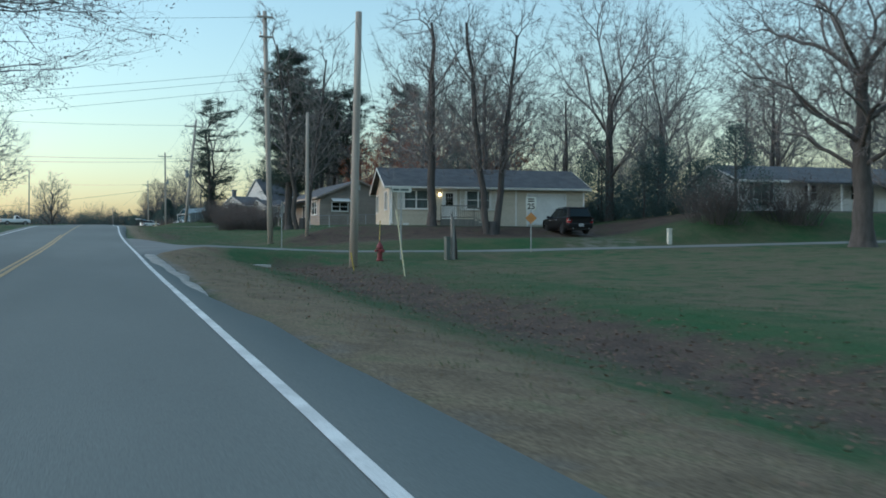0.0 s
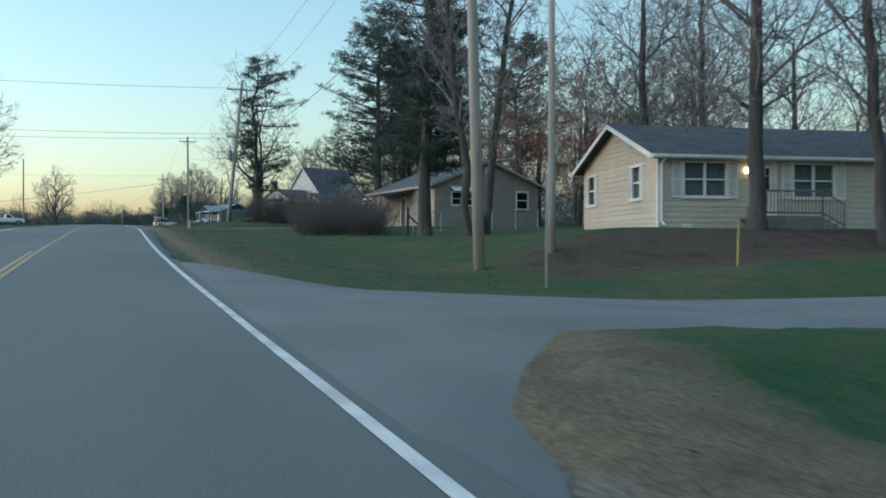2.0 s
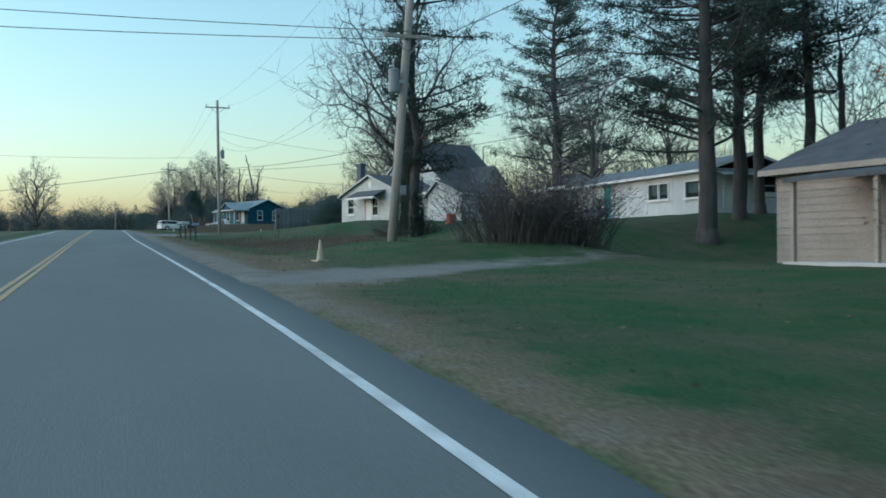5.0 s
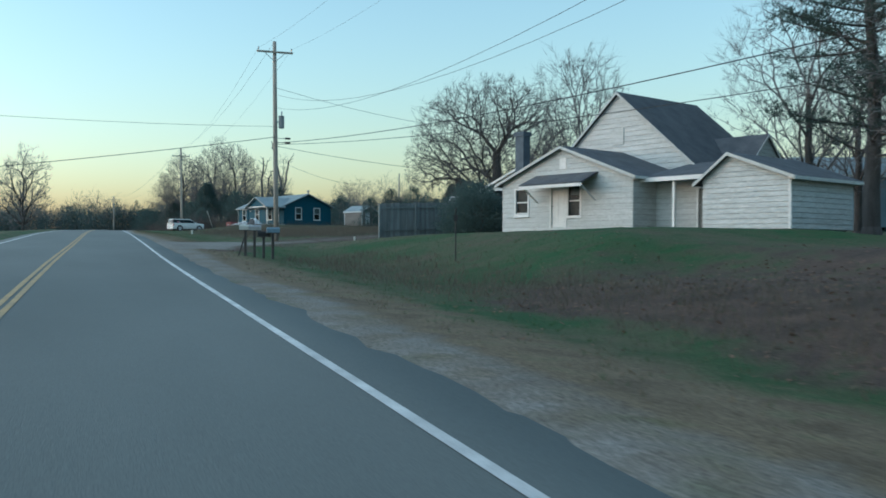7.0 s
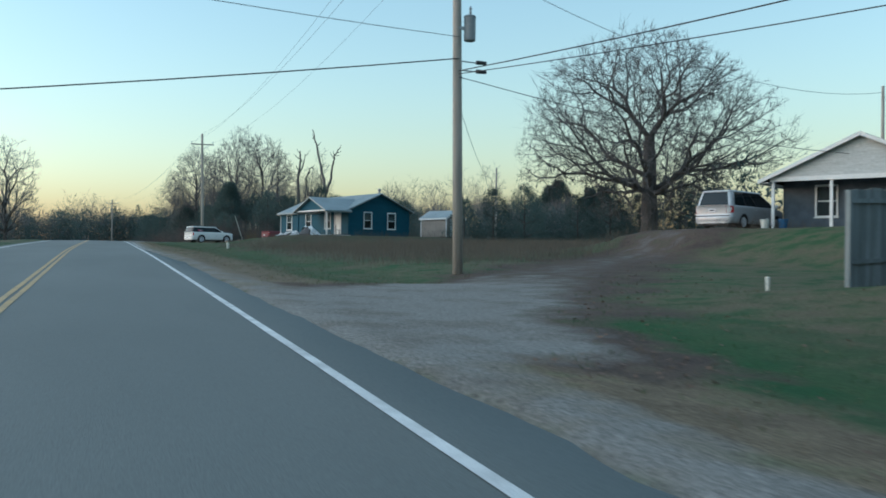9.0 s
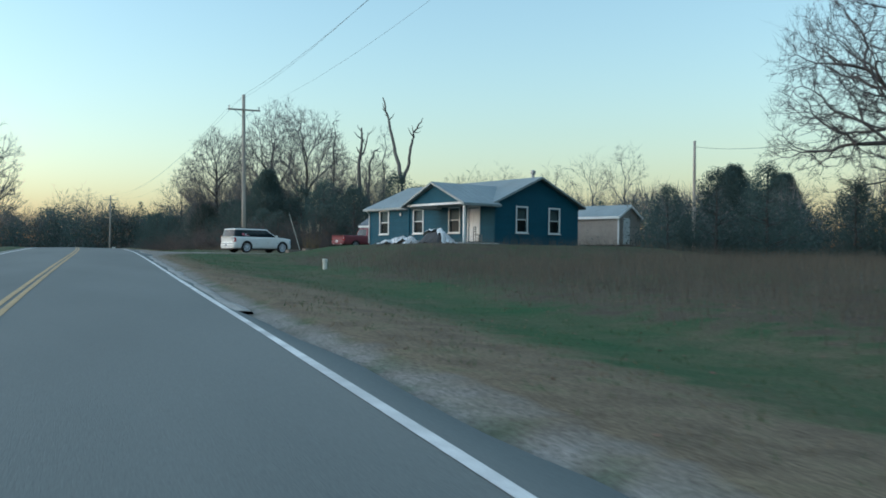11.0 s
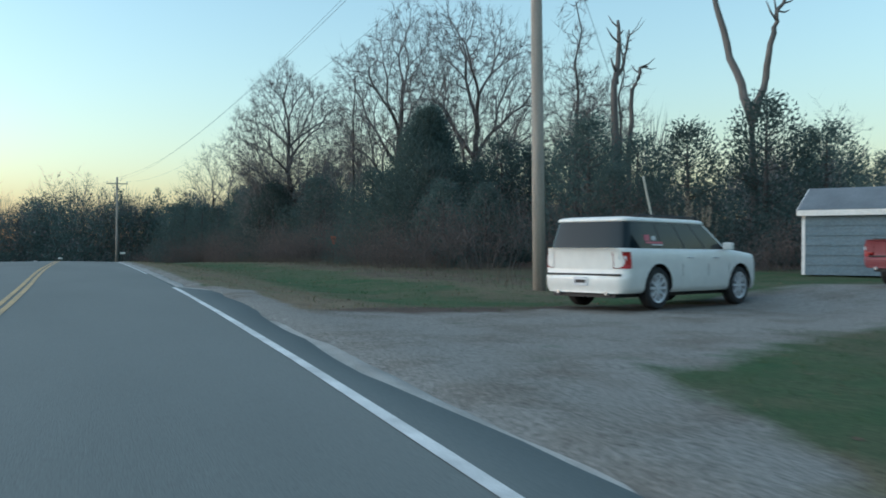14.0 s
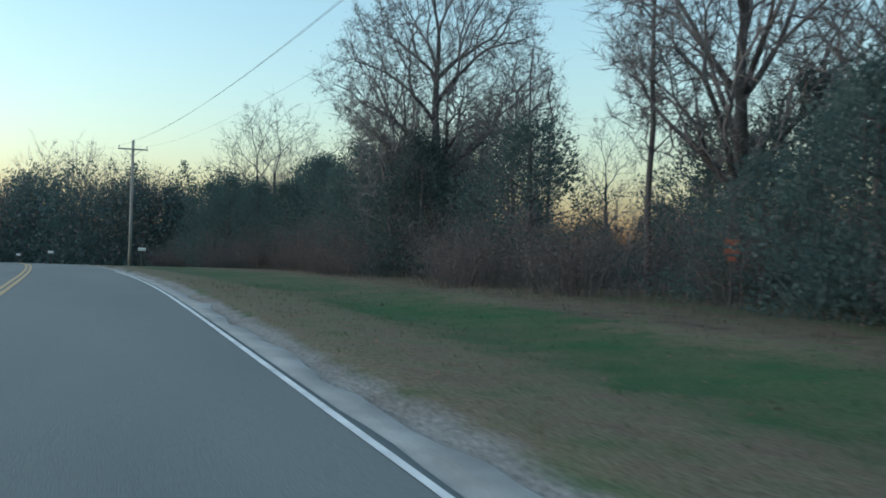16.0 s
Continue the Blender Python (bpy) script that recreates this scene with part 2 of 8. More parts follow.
BOX_FACES = [(0, 3, 2, 1), (4, 5, 6, 7), (0, 1, 5, 4), (1, 2, 6, 5), (2, 3, 7, 6), (3, 0, 4, 7)]


class Shape:
    """Collects vertices and faces of one mesh."""

    def __init__(self):
        self.v, self.f = [], []

    def box(self, x0, x1, y0, y1, z0, z1):
        o = len(self.v)
        self.v += [(x0, y0, z0), (x1, y0, z0), (x1, y1, z0), (x0, y1, z0), (x0, y0, z1), (x1, y0, z1), (x1, y1, z1), (x0, y1, z1)]
        self.f += [tuple(o + i for i in q) for q in BOX_FACES]
        return self

    def hexa(self, pts):
        """Eight corners, bottom ring then top ring."""
        o = len(self.v)
        self.v += pts
        self.f += [tuple(o + i for i in q) for q in BOX_FACES]
        return self

    def prism(self, ring, shift):
        """A closed ring of points, extruded by shift."""
        o, k, s = len(self.v), len(ring), Vector(shift)
        self.v += [tuple(p) for p in ring] + [tuple(Vector(p) + s) for p in ring]
        self.f.append(tuple(o + i for i in range(k)))
        self.f.append(tuple(o + k + i for i in reversed(range(k))))
        for i in range(k):
            j = (i + 1) % k
            self.f.append((o + j, o + i, o + k + i, o + k + j))
        return self

    def tube(self, pts, radii, sides=6, cap=True):
        o = len(self.v)
        pts = [Vector(p) for p in pts]
        up = Vector((0.31, 0.17, 0.93))
        for i, p in enumerate(pts):
            d = (pts[min(i + 1, len(pts) - 1)] - pts[max(i - 1, 0)]).normalized()
            a = d.cross(up if abs(d.dot(up)) < 0.95 else Vector((1, 0, 0))).normalized()
            b = d.cross(a)
            for k in range(sides):
                w = 2 * math.pi * k / sides
                self.v.append(tuple(p + (a * math.cos(w) + b * math.sin(w)) * radii[i]))
        for i in range(len(pts) - 1):
            for k in range(sides):
                j = (k + 1) % sides
                q = o + i * sides
                self.f.append((q + k, q + j, q + sides + j, q + sides + k))
        if cap:
            self.f.append(tuple(o + k for k in reversed(range(sides))))
            self.f.append(tuple(o + (len(pts) - 1) * sides + k for k in range(sides)))
        return self

    def lathe(self, profile, sides=16, centre=(0, 0)):
        """Rings of (radius, height) round the z axis."""
        o = len(self.v)
        for r, z in profile:
            for k in range(sides):
                w = 2 * math.pi * k / sides
                self.v.append((centre[0] + r * math.cos(w), centre[1] + r * math.sin(w), z))
        for i in range(len(profile) - 1):
            for k in range(sides):
                j = (k + 1) % sides
                q = o + i * sides
                self.f.append((q + k, q + j, q + sides + j, q + sides + k))
        self.f.append(tuple(o + k for k in reversed(range(sides))))
        self.f.append(tuple(o + (len(profile) - 1) * sides + k for k in range(sides)))
        return self

    def ob(self, name, material, parent=None, label="", smooth=False, bevel=0.0):
        if not bevel:
            return mesh_part(name, self.v, self.f, material, parent, label, smooth)
        bm = bmesh.new()
        vs = [bm.verts.new(v) for v in self.v]
        for q in self.f:
            bm.faces.new([vs[i] for i in q])
        bmesh.ops.recalc_face_normals(bm, faces=bm.faces)
        bmesh.ops.bevel(bm, geom=[e for e in bm.edges if len(e.link_faces) == 2 and e.calc_face_angle(0) > 0.5], offset=bevel, segments=2, affect="EDGES", profile=0.7)
        return part(name, bm, material, parent, label, smooth)


def bits(shape, p, n, spread, size, rng, flat=1.0):
    """A loose cluster of n small leaves about p."""
    for _ in range(n):
        c = p + Vector((rng.gauss(0, spread), rng.gauss(0, spread), rng.gauss(0, spread * flat)))
        a = Vector((rng.gauss(0, 1), rng.gauss(0, 1), rng.gauss(0, 1))).normalized() * size * rng.uniform(0.6, 1.3)
        b = a.cross(Vector((rng.gauss(0, 1), rng.gauss(0, 1), rng.gauss(0, 1)))).normalized() * size * rng.uniform(0.35, 0.7)
        o = len(shape.v)
        shape.v += [tuple(c - a), tuple(c + a + b * 0.4), tuple(c + b * 1.5 + a * 0.2)]
        shape.f.append((o, o + 1, o + 2))


def box_part(name, dims, material, parent=None, label="", bevel=0.0):
    return Shape().box(*dims).ob(name, material, parent, label, bevel=bevel)


# ---- the lie of the land ----
ROAD_Y = [-80, 0, 24, 48, 88, 121, 147, 189, 215, 242, 268, 292, 320, 345, 372, 420, 600, 3000]
ROAD_H = [-2.3, 0.05, 0.88, 1.82, 3.77, 4.76, 5.54, 6.86, 7.48, 8.06, 8.43, 8.5, 8.15, 7.55, 6.5, 6.2, 6.0, 6.0]
LINE_Y = [-80, 0, 15, 20, 27, 36, 42, 50, 56, 65, 85, 98, 111, 121, 128, 139, 149, 155, 160, 168, 180, 197, 202, 215, 221, 232, 239, 254, 257, 266, 285]
LINE_X = [1.5, 1.31, 1.25, 1.19, 1.15, 1.15, 1.1, 1.06, 1.0, 1.0, 1.2, 1.31, 1.33, 1.33, 1.34, 1.34, 1.42, 1.5, 1.55, 1.62, 1.7, 1.81, 1.87, 2.03, 2.13, 2.28, 2.36, 2.33, 2.26, 2.06, 1.9]
_gy = np.arange(-80, 601, 1.0)
_k = np.exp(-0.5 * (np.arange(-12, 13) / 5.0) ** 2)
_k /= _k.sum()


def _smooth(a):
    return np.convolve(np.pad(a, 12, mode="reflect", reflect_type="odd"), _k, mode="valid")


_gz = _smooth(np.interp(_gy, ROAD_Y, ROAD_H))
_gl = _smooth(np.interp(_gy, LINE_Y, LINE_X) - np.where(_gy > 282, (np.minimum(_gy, 380) - 282) ** 2 / 1000.0 + np.maximum(_gy - 380, 0) * 0.2, 0))


def road_z(y):
    return np.interp(y, _gy, _gz)


def line_x(y):
    """Where the white edge line beside the camera's lane runs."""
    return np.interp(y, _gy, _gl)


def ease(a, b, x):
    t = np.clip((x - a) / (b - a), 0, 1)
    return t * t * (3 - 2 * t)


# level yards: centre, half sizes, height
YARDS = [
    (26.0, 64.6, 9.5, 5.6, 3.25), (19.5, 124.0, 4.0, 8.0, 5.85), (24.5, 98.0, 6.0, 8.0, 4.13), (24.0, 148.0, 8.0, 9.0, 6.55), (35.0, 177.0, 7.5, 8.0, 8.2),
    (22.5, 236.0, 6.0, 8.5, 8.65), (30.0, 128.0, 4.0, 11.5, 6.25), (12.0, 248.5, 3.0, 3.0, 8.05), (20.0, 248.5, 4.0, 3.0, 8.4), (56.0, 60.0, 14.0, 7.0, 4.4), (28.6, 183.4, 3.2, 2.6, 8.22),
]
# ditches and hollows: from y to y, metres past the white line, half width, depth
DITCHES = [(-60, 40, 5.8, 2.2, 0.4), (-60, 44, 15, 12, 0.42), (49, 60, 8, 4, 0.4), (60, 92, 6.0, 2.5, 0.15), (114, 155, 6.0, 2.6, 0.3), (170, 232, 6.0, 2.8, 0.3), (250, 330, 4.5, 1.8, 0.15)]


def ground_z(x, y):
    """Height of the ground sheet."""
    x, y = np.asarray(x, float), np.asarray(y, float)
    base = road_z(y)
    d = x - line_x(y)
    rel = 0.2 * ease(9, 22, d) + 0.012 * np.clip(d - 12, 0, 200) - 0.05 * ease(0.5, 3, d)
    rel = rel - 0.25 * ease(-8, -14, d) + 0.003 * np.clip(-d - 14, 0, 300)
    for a, b, c, w, h in DITCHES:
        rel = rel - h * ease(a - 3, a + 3, y) * (1 - ease(b - 3, b + 3, y)) * np.exp(-((d - c) / w) ** 2)
    rel = rel + 0.5 * ease(3.6, 7.5, d) * ease(103, 108, y) * (1 - ease(122, 137, y))
    z = base + rel
    for cx, cy, rx, ry, h in YARDS:
        q = np.maximum(np.abs(x - cx) / rx, np.abs(y - cy) / ry)
        z = z + (h - z) * (1 - ease(1.0, 1.9, q))
    z = z + (side_top(x, y) - 0.07 - z) * side_mix(x, y)
    return z - 0.14 * ease(0.9, 0.2, d) * ease(-8.3, -7.6, d)


def side_z(x):
    """Height of the side road."""
    return np.interp(x, [2, 4, 10, 18, 28, 60, 120], [1.78, 1.68, 1.45, 1.5, 1.75, 2.6, 4.5])


SIDE_X = [0.8, 1.6, 2.4, 3.2, 4.3, 7.0, 12.0, 30.0, 90.0]
SIDE_NEAR = [34.0, 35.6, 37.6, 39.2, 40.4, 41.1, 41.0, 39.4, 33.4]
SIDE_FAR = [58.5, 56.7, 54.7, 52.4, 50.2, 48.5, 47.8, 46.2, 40.2]


def side_mix(x, y):
    """1 on the side road, 0 well beside it."""
    off = np.maximum(np.interp(x, SIDE_X, SIDE_NEAR) - y, y - np.interp(x, SIDE_X, SIDE_FAR))
    return (1 - ease(0.4, 3.6, off)) * ease(0.9, 2.2, x)


def side_top(x, y):
    """The side road's surface, which meets the main road flush."""
    k = ease(1.8, 4.5, x)
    return (road_z(y) - 0.03) * (1 - k) + side_z(x) * k


def on_ground(x, y):
    return float(ground_z(x, y))


def at(x, y, turn=0.0, drop=0.0):
    return pose(x, y, on_ground(x, y) - drop, 0, 0, turn)


# paved shoulder past the white line, by y
SHOULDER_Y = [-80, 0, 12, 16, 22, 30, 38, 60, 78, 90, 98, 102, 110, 118, 124, 132, 137, 142, 148, 160, 175, 190, 197, 206, 215, 228, 231.5, 232.8, 233.6, 234.6, 237, 240, 246, 253, 254.4, 255.6, 256.8, 262, 300]
SHOULDER_W = [1.2, 1.1, 0.75, 0.47, 0.42, 0.26, 0.24, 0.3, 0.6, 0.9, 0.97, 1.08, 1.3, 1.2, 1.2, 1.15, 0.95, 1.05, 1.25, 1.3, 0.9, 0.4, 0.17, 0.18, 0.23, 0.28, 0.34, 0.6, 0.92, 0.78, 0.7, 0.45, 0.6, 0.85, 0.92, 0.5, 0.12, 0.1, 0.12]


DRIVES = [
    [(1.5, 98.8, 2.8), (3.4, 99.2, 1.9), (5.0, 100.1, 1.45), (6.7, 101.7, 1.35), (10.8, 103.5, 1.0), (16, 106, 0.7)],
    [(1.6, 161.0, 6.0), (4.0, 162.5, 3.4), (7.5, 165.8, 2.2), (12, 171.5, 1.7), (17.5, 178.0, 1.5), (23, 182.5, 1.7), (28.5, 184.8, 2.4)],
    [(2.2, 243.6, 7.8), (4.8, 244.2, 3.6), (8.0, 245.0, 2.9), (12, 246.6, 2.8), (17, 247.4, 3.0), (25, 248.3, 3.0)],
    [(27.5, 45.0, 3.2), (28.5, 50, 2.3), (30.2, 57.5, 2.3)],
]


def near_path(x, y, path):
    """How far inside a band of varying half width a place lies, in metres."""
    best = np.full(np.shape(x), -99.0)
    for (x0, y0, w0), (x1, y1, w1) in zip(path, path[1:]):
        dx, dy = x1 - x0, y1 - y0
        t = np.clip(((x - x0) * dx + (y - y0) * dy) / (dx * dx + dy * dy), 0, 1)
        best = np.maximum(best, w0 + (w1 - w0) * t - np.hypot(x - x0 - t * dx, y - y0 - t * dy))
    return best


# zones of the ground sheet, 0 to 1
def zone_dry(x, y):
    d = x - line_x(y)
    v = (0.75 - 0.15 * ease(250, 256, y)) * ease(0.3, 0.9, d) * (1 - ease(2.5, 5.0, d + 1.4 * ease(200, 215, y) * (1 - ease(244, 252, y)) + 1.7 * ease(46, 50, y) * (1 - ease(94, 98, y)) - 0.5 * ease(103, 108, y) * (1 - ease(116, 122, y))))
    v = np.maximum(v, 0.4 * ease(182, 190, y) * (1 - ease(200, 206, y)) * ease(5, 9, d))
    v = np.maximum(v, 0.42 * ease(153, 158, y) * (1 - ease(182, 190, y)) * ease(5, 8, d))
    v = np.maximum(v, 0.5 * ease(-8.2, -8.8, d) * (1 - ease(-11, -14, d)))
    v = np.maximum(v, 0.42 * ease(9, 12, d) * (1 - ease(36, 42, y)))
    return np.maximum(v, 0.56 * ease(248, 254, y) * ease(5.0, 8.0, d + 0.5 * np.sin(y * 0.7)) * (1 - ease(10.5, 12.5, d)))


def zone_litter(x, y):
    d = x - line_x(y)
    v = 0.75 * np.exp(-((d - 6.5) / 2.2) ** 2) * (1 - ease(36, 42, y))
    v = np.maximum(v, 0.7 * ease(51, 54, y) * (1 - ease(57, 60, y)) * ease(8, 12, x))
    v = np.maximum(v, 0.62 * np.exp(-((d - 3.0) / 0.9) ** 2) * ease(54, 58, y) * (1 - ease(68, 74, y)))
    v = np.maximum(v, (0.85 + 0.12 * np.sin(y * 0.9 + d) * np.sin(d * 1.7 - y * 0.35)) * ease(113, 119, y - 0.25 * d) * (1 - 0.62 * ease(126, 136, y)) * (1 - ease(145, 154, y)) * ease(3.4, 6.4, d + 0.5 * np.sin(y * 0.8)) * (1 - 0.15 * ease(8.5, 12.5, d + 0.6 * np.sin(y * 0.5))))
    v = np.maximum(v, 0.5 * ease(178, 192, y) * (1 - ease(234, 242, y)) * ease(5.6, 8.5, d + 0.7 * np.sin(y * 0.45)))
    v = np.maximum(v, 0.72 * ease(-3.2, -0.6, near_path(x, y, DRIVES[1]) + 0.6 * np.sin(x * 1.1 + y * 0.7)) * ease(2, 4, x))
    v = np.maximum(v, 0.75 * ease(-2.4, -0.5, near_path(x, y, DRIVES[2]) + 0.4 * np.sin(x * 1.3)) * ease(3.5, 4.5, x) * ease(245, 247, y) * (1 - ease(9, 12, x)))
    v = np.maximum(v, 0.5 * ease(252, 260, y) * ease(6.2, 8.2, d + 0.5 * np.sin(y * 0.6)))
    return np.maximum(v, 0.8 * ease(13, 16, d) * ease(255, 262, y))


def zone_stony(x, y):
    d = x - line_x(y)
    w = np.interp(y, SHOULDER_Y, SHOULDER_W)
    s = np.interp(y, [0, 20, 26, 36, 40, 55, 88, 100, 150, 175, 195, 235, 256, 400], [0.3, 0.35, 0.7, 0.7, 0.0, 0.3, 0.35, 0.56, 0.64, 0.52, 0.7, 0.75, 1.2, 1.2])
    v = s * ease(w - 1.0, w - 0.5, d) * (1 - ease(w + 0.35, w + 0.95, d))
    for i, path in enumerate(DRIVES):
        fade = 1 - 0.55 * ease(6, 14, x) if i == 1 else (0.45 if i == 3 else 1 - 0.5 * ease(7, 14, x) if i == 0 else 1.0)
        v = np.maximum(v, ease(-0.9 if i == 2 else -1.6, 0.6 if i == 2 else 0.9, near_path(x, y, path) + 0.3 * np.sin(x * 1.7) * np.sin(y * 1.3)) * 0.8 * fade * ease(0.3, 0.6, d))
    return v


def build_ground():
    xs = np.concatenate([[-3000, -1500, -800, -400, -250, -160, -110, -80, -60, -45, -35], np.arange(-28, -9, 1.5), np.arange(-9, 2, 0.8), np.arange(2, 14, 0.4), np.arange(14, 40, 1.0), np.arange(40, 80, 4.0), [90, 110, 140, 180, 250, 400, 800, 1500, 3000]])
    ys = np.concatenate([[-2000, -800, -400, -200, -120, -80, -60, -45, -30, -20], np.arange(-12, 300, 0.9), np.arange(300, 420, 4.0), [430, 460, 520, 600, 800, 1200, 2000, 3000]])
    gx, gy = np.meshgrid(xs, ys)
    gz = ground_z(gx, gy)
    rng = np.random.default_rng(3)
    gz = gz + rng.normal(0, 0.008, gz.shape)
    w, h = len(xs), len(ys)
    verts = np.stack([gx, gy, gz], -1).reshape(-1, 3)
    i = np.arange(w * h).reshape(h, w)
    faces = np.stack([i[:-1, :-1], i[:-1, 1:], i[1:, 1:], i[1:, :-1]], -1).reshape(-1, 4)
    ob = mesh_part("ground", verts.tolist(), faces.tolist(), M_GROUND, smooth=True)
    for name, fn in (("dry", zone_dry), ("litter", zone_litter), ("stony", zone_stony)):
        a = ob.data.attributes.new(name, "FLOAT", "POINT")
        a.data.foreach_set("value", fn(gx, gy).astype(np.float32).ravel())
    tagged(ob, "patchy autumn lawn with dry verge and fallen leaves", "ground", kind="structure")


build_ground()


def build_road():
    rng = np.random.default_rng(5)
    ys = np.concatenate([np.arange(-80, 300, 0.6), np.arange(300, 520, 3.0)])
    v, q, k = [], [], 9
    for y in ys:
        lx, z = float(line_x(y)), float(road_z(y))
        right = lx + float(np.interp(y, SHOULDER_Y, SHOULDER_W)) + 0.07 * math.sin(y * 0.9) * math.sin(y * 0.37 + 1) + rng.uniform(-0.02, 0.02)
        drop = -0.16 if not 34 < y < 57 else -0.045
        cols = [(lx - 7.35 + rng.uniform(-0.05, 0.05), -0.16), (lx - 7.3, -0.07), (lx - 6.7, -0.05), (lx - 5.0, -0.02), (lx - 3.3, 0.01), (lx - 1.6, -0.01), (lx, -0.03), (max(right - 0.05, lx + 0.1), -0.04), (right, drop)]
        v += [(x, y, z + h) for x, h in cols]
    for i in range(len(ys) - 1):
        q += [(i * k + j, i * k + j + 1, i * k + k + j + 1, i * k + k + j) for j in range(k - 1)]
    tagged(mesh_part("road", v, q, M_ROAD, smooth=True), "grey two-lane asphalt road with painted lines", "road", kind="structure")

    # pale gravel packed against the asphalt
    for y0, y1, stops, widths in ((196, 350, [196, 206, 230, 250, 270, 330, 350], [0.42, 0.44, 0.46, 0.5, 0.62, 0.6, 0.45]), (15, 36, [15, 18, 22, 28, 36], [0.12, 0.34, 0.42, 0.56, 0.62])):
        v, q = [], []
        for i, y in enumerate(np.arange(y0, y1, 0.5)):
            lx, z = float(line_x(y)), float(road_z(y))
            a = lx + float(np.interp(y, SHOULDER_Y, SHOULDER_W)) - 0.16
            wide = float(np.interp(y, stops, widths)) * (1 + 0.4 * noise.noise(Vector((0.0, y * 0.5, 2.0))) + 0.2 * noise.noise(Vector((0.0, y * 1.9, 5.0))))
            v += [(a, y, z - 0.075), (a + wide * 0.4, y, z - 0.05), (a + wide * 0.8, y, z - 0.06), (a + wide, y, z - 0.15)]
            if i:
                o = len(v) - 8
                q += [(o + j, o + j + 1, o + j + 5, o + j + 4) for j in range(3)]
        tagged(mesh_part("gravel_shoulder", v, q, M_GRAVEL, smooth=True), "pale gravel strip packed along the asphalt edge", "road shoulder", kind="structure")

    def crown(off):
        return float(np.interp(off, [-7.3, -6.7, -5, -3.3, -1.6, 0, 0.3], [-0.07, -0.05, -0.02, 0.01, -0.01, -0.03, -0.04]))

    def paint(name, off, wide, spans, material, label):
        v, q = [], []
        for a, b in spans:
            yy = np.arange(a, b + 0.01, 2.0)
            for i, y in enumerate(yy):
                lx, z = float(line_x(y)) + off, float(road_z(y))
                o = len(v)
                v += [(lx - wide / 2 + rng.uniform(-0.006, 0.006), y, z + crown(off - wide / 2) + 0.006), (lx + wide / 2 + rng.uniform(-0.006, 0.006), y, z + crown(off + wide / 2) + 0.006)]
                if i:
                    q.append((o - 2, o - 1, o + 1, o))
        tagged(mesh_part(name, v, q, material), label, "road marking", kind="structure")

    paint("edge_line_near", 0.0, 0.11, [(-80, 257)], M_WHITE_LINE, "worn white edge line on the asphalt")
    paint("edge_line_near", 0.0, 0.07, [(265, 310)], M_WHITE_LINE, "thin worn white edge line on the asphalt")
    paint("edge_line_far", -6.65, 0.13, [(-80, 500)], M_WHITE_LINE, "worn white edge line on the asphalt")
    paint("centre_line", -3.22, 0.1, [(-80, 500)], M_YELLOW_LINE, "solid yellow centre line")
    paint("centre_line_beside", -3.38, 0.1, [(-80, 60), (95, 500)], M_YELLOW_LINE, "solid yellow centre line")


build_road()
def build_side_road():
    rr = random.Random(9)
    xs = list(np.arange(1.1, 8, 0.4)) + list(np.arange(8, 91, 1.5))
    v, q, k = [], [], 12
    for x in xs:
        a = float(np.interp(x, SIDE_X, SIDE_NEAR)) + rr.uniform(-0.08, 0.08)
        b = float(np.interp(x, SIDE_X, SIDE_FAR)) + rr.uniform(-0.08, 0.08)
        for j in range(k + 1):
            y = a + (b - a) * j / k
            v.append((x, y, float(side_top(x, y)) + (0.005 if x > 1.45 else -0.025) - (0.1 if j in (0, k) else 0.0)))
    for i in range(len(xs) - 1):
        q += [(i * (k + 1) + j, (i + 1) * (k + 1) + j, (i + 1) * (k + 1) + j + 1, i * (k + 1) + j + 1) for j in range(k)]
    tagged(mesh_part("side_road", v, q, M_SIDE, smooth=True), "paved side road joining the main road", "road", kind="structure")


build_side_road()

# ---- buildings ----


class Face:
    """A wall's plane in its house: s along it, o outwards, w up."""

    def __init__(self, a, b, z=0.0):
        self.a, self.z = Vector(a), z
        d = Vector(b) - self.a
        self.length = d.length
        self.d = d.normalized()
        self.n = Vector((self.d.y, -self.d.x))

    def p(self, s, o, w):
        q = self.a + self.d * s + self.n * o
        return (q.x, q.y, self.z + w)

    def brick(self, shape, s0, s1, o0, o1, w0, w1):
        """A box in the wall's own measures."""
        return shape.hexa([self.p(s0, o1, w0), self.p(s1, o1, w0), self.p(s1, o0, w0), self.p(s0, o0, w0), self.p(s0, o1, w1), self.p(s1, o1, w1), self.p(s1, o0, w1), self.p(s0, o0, w1)])


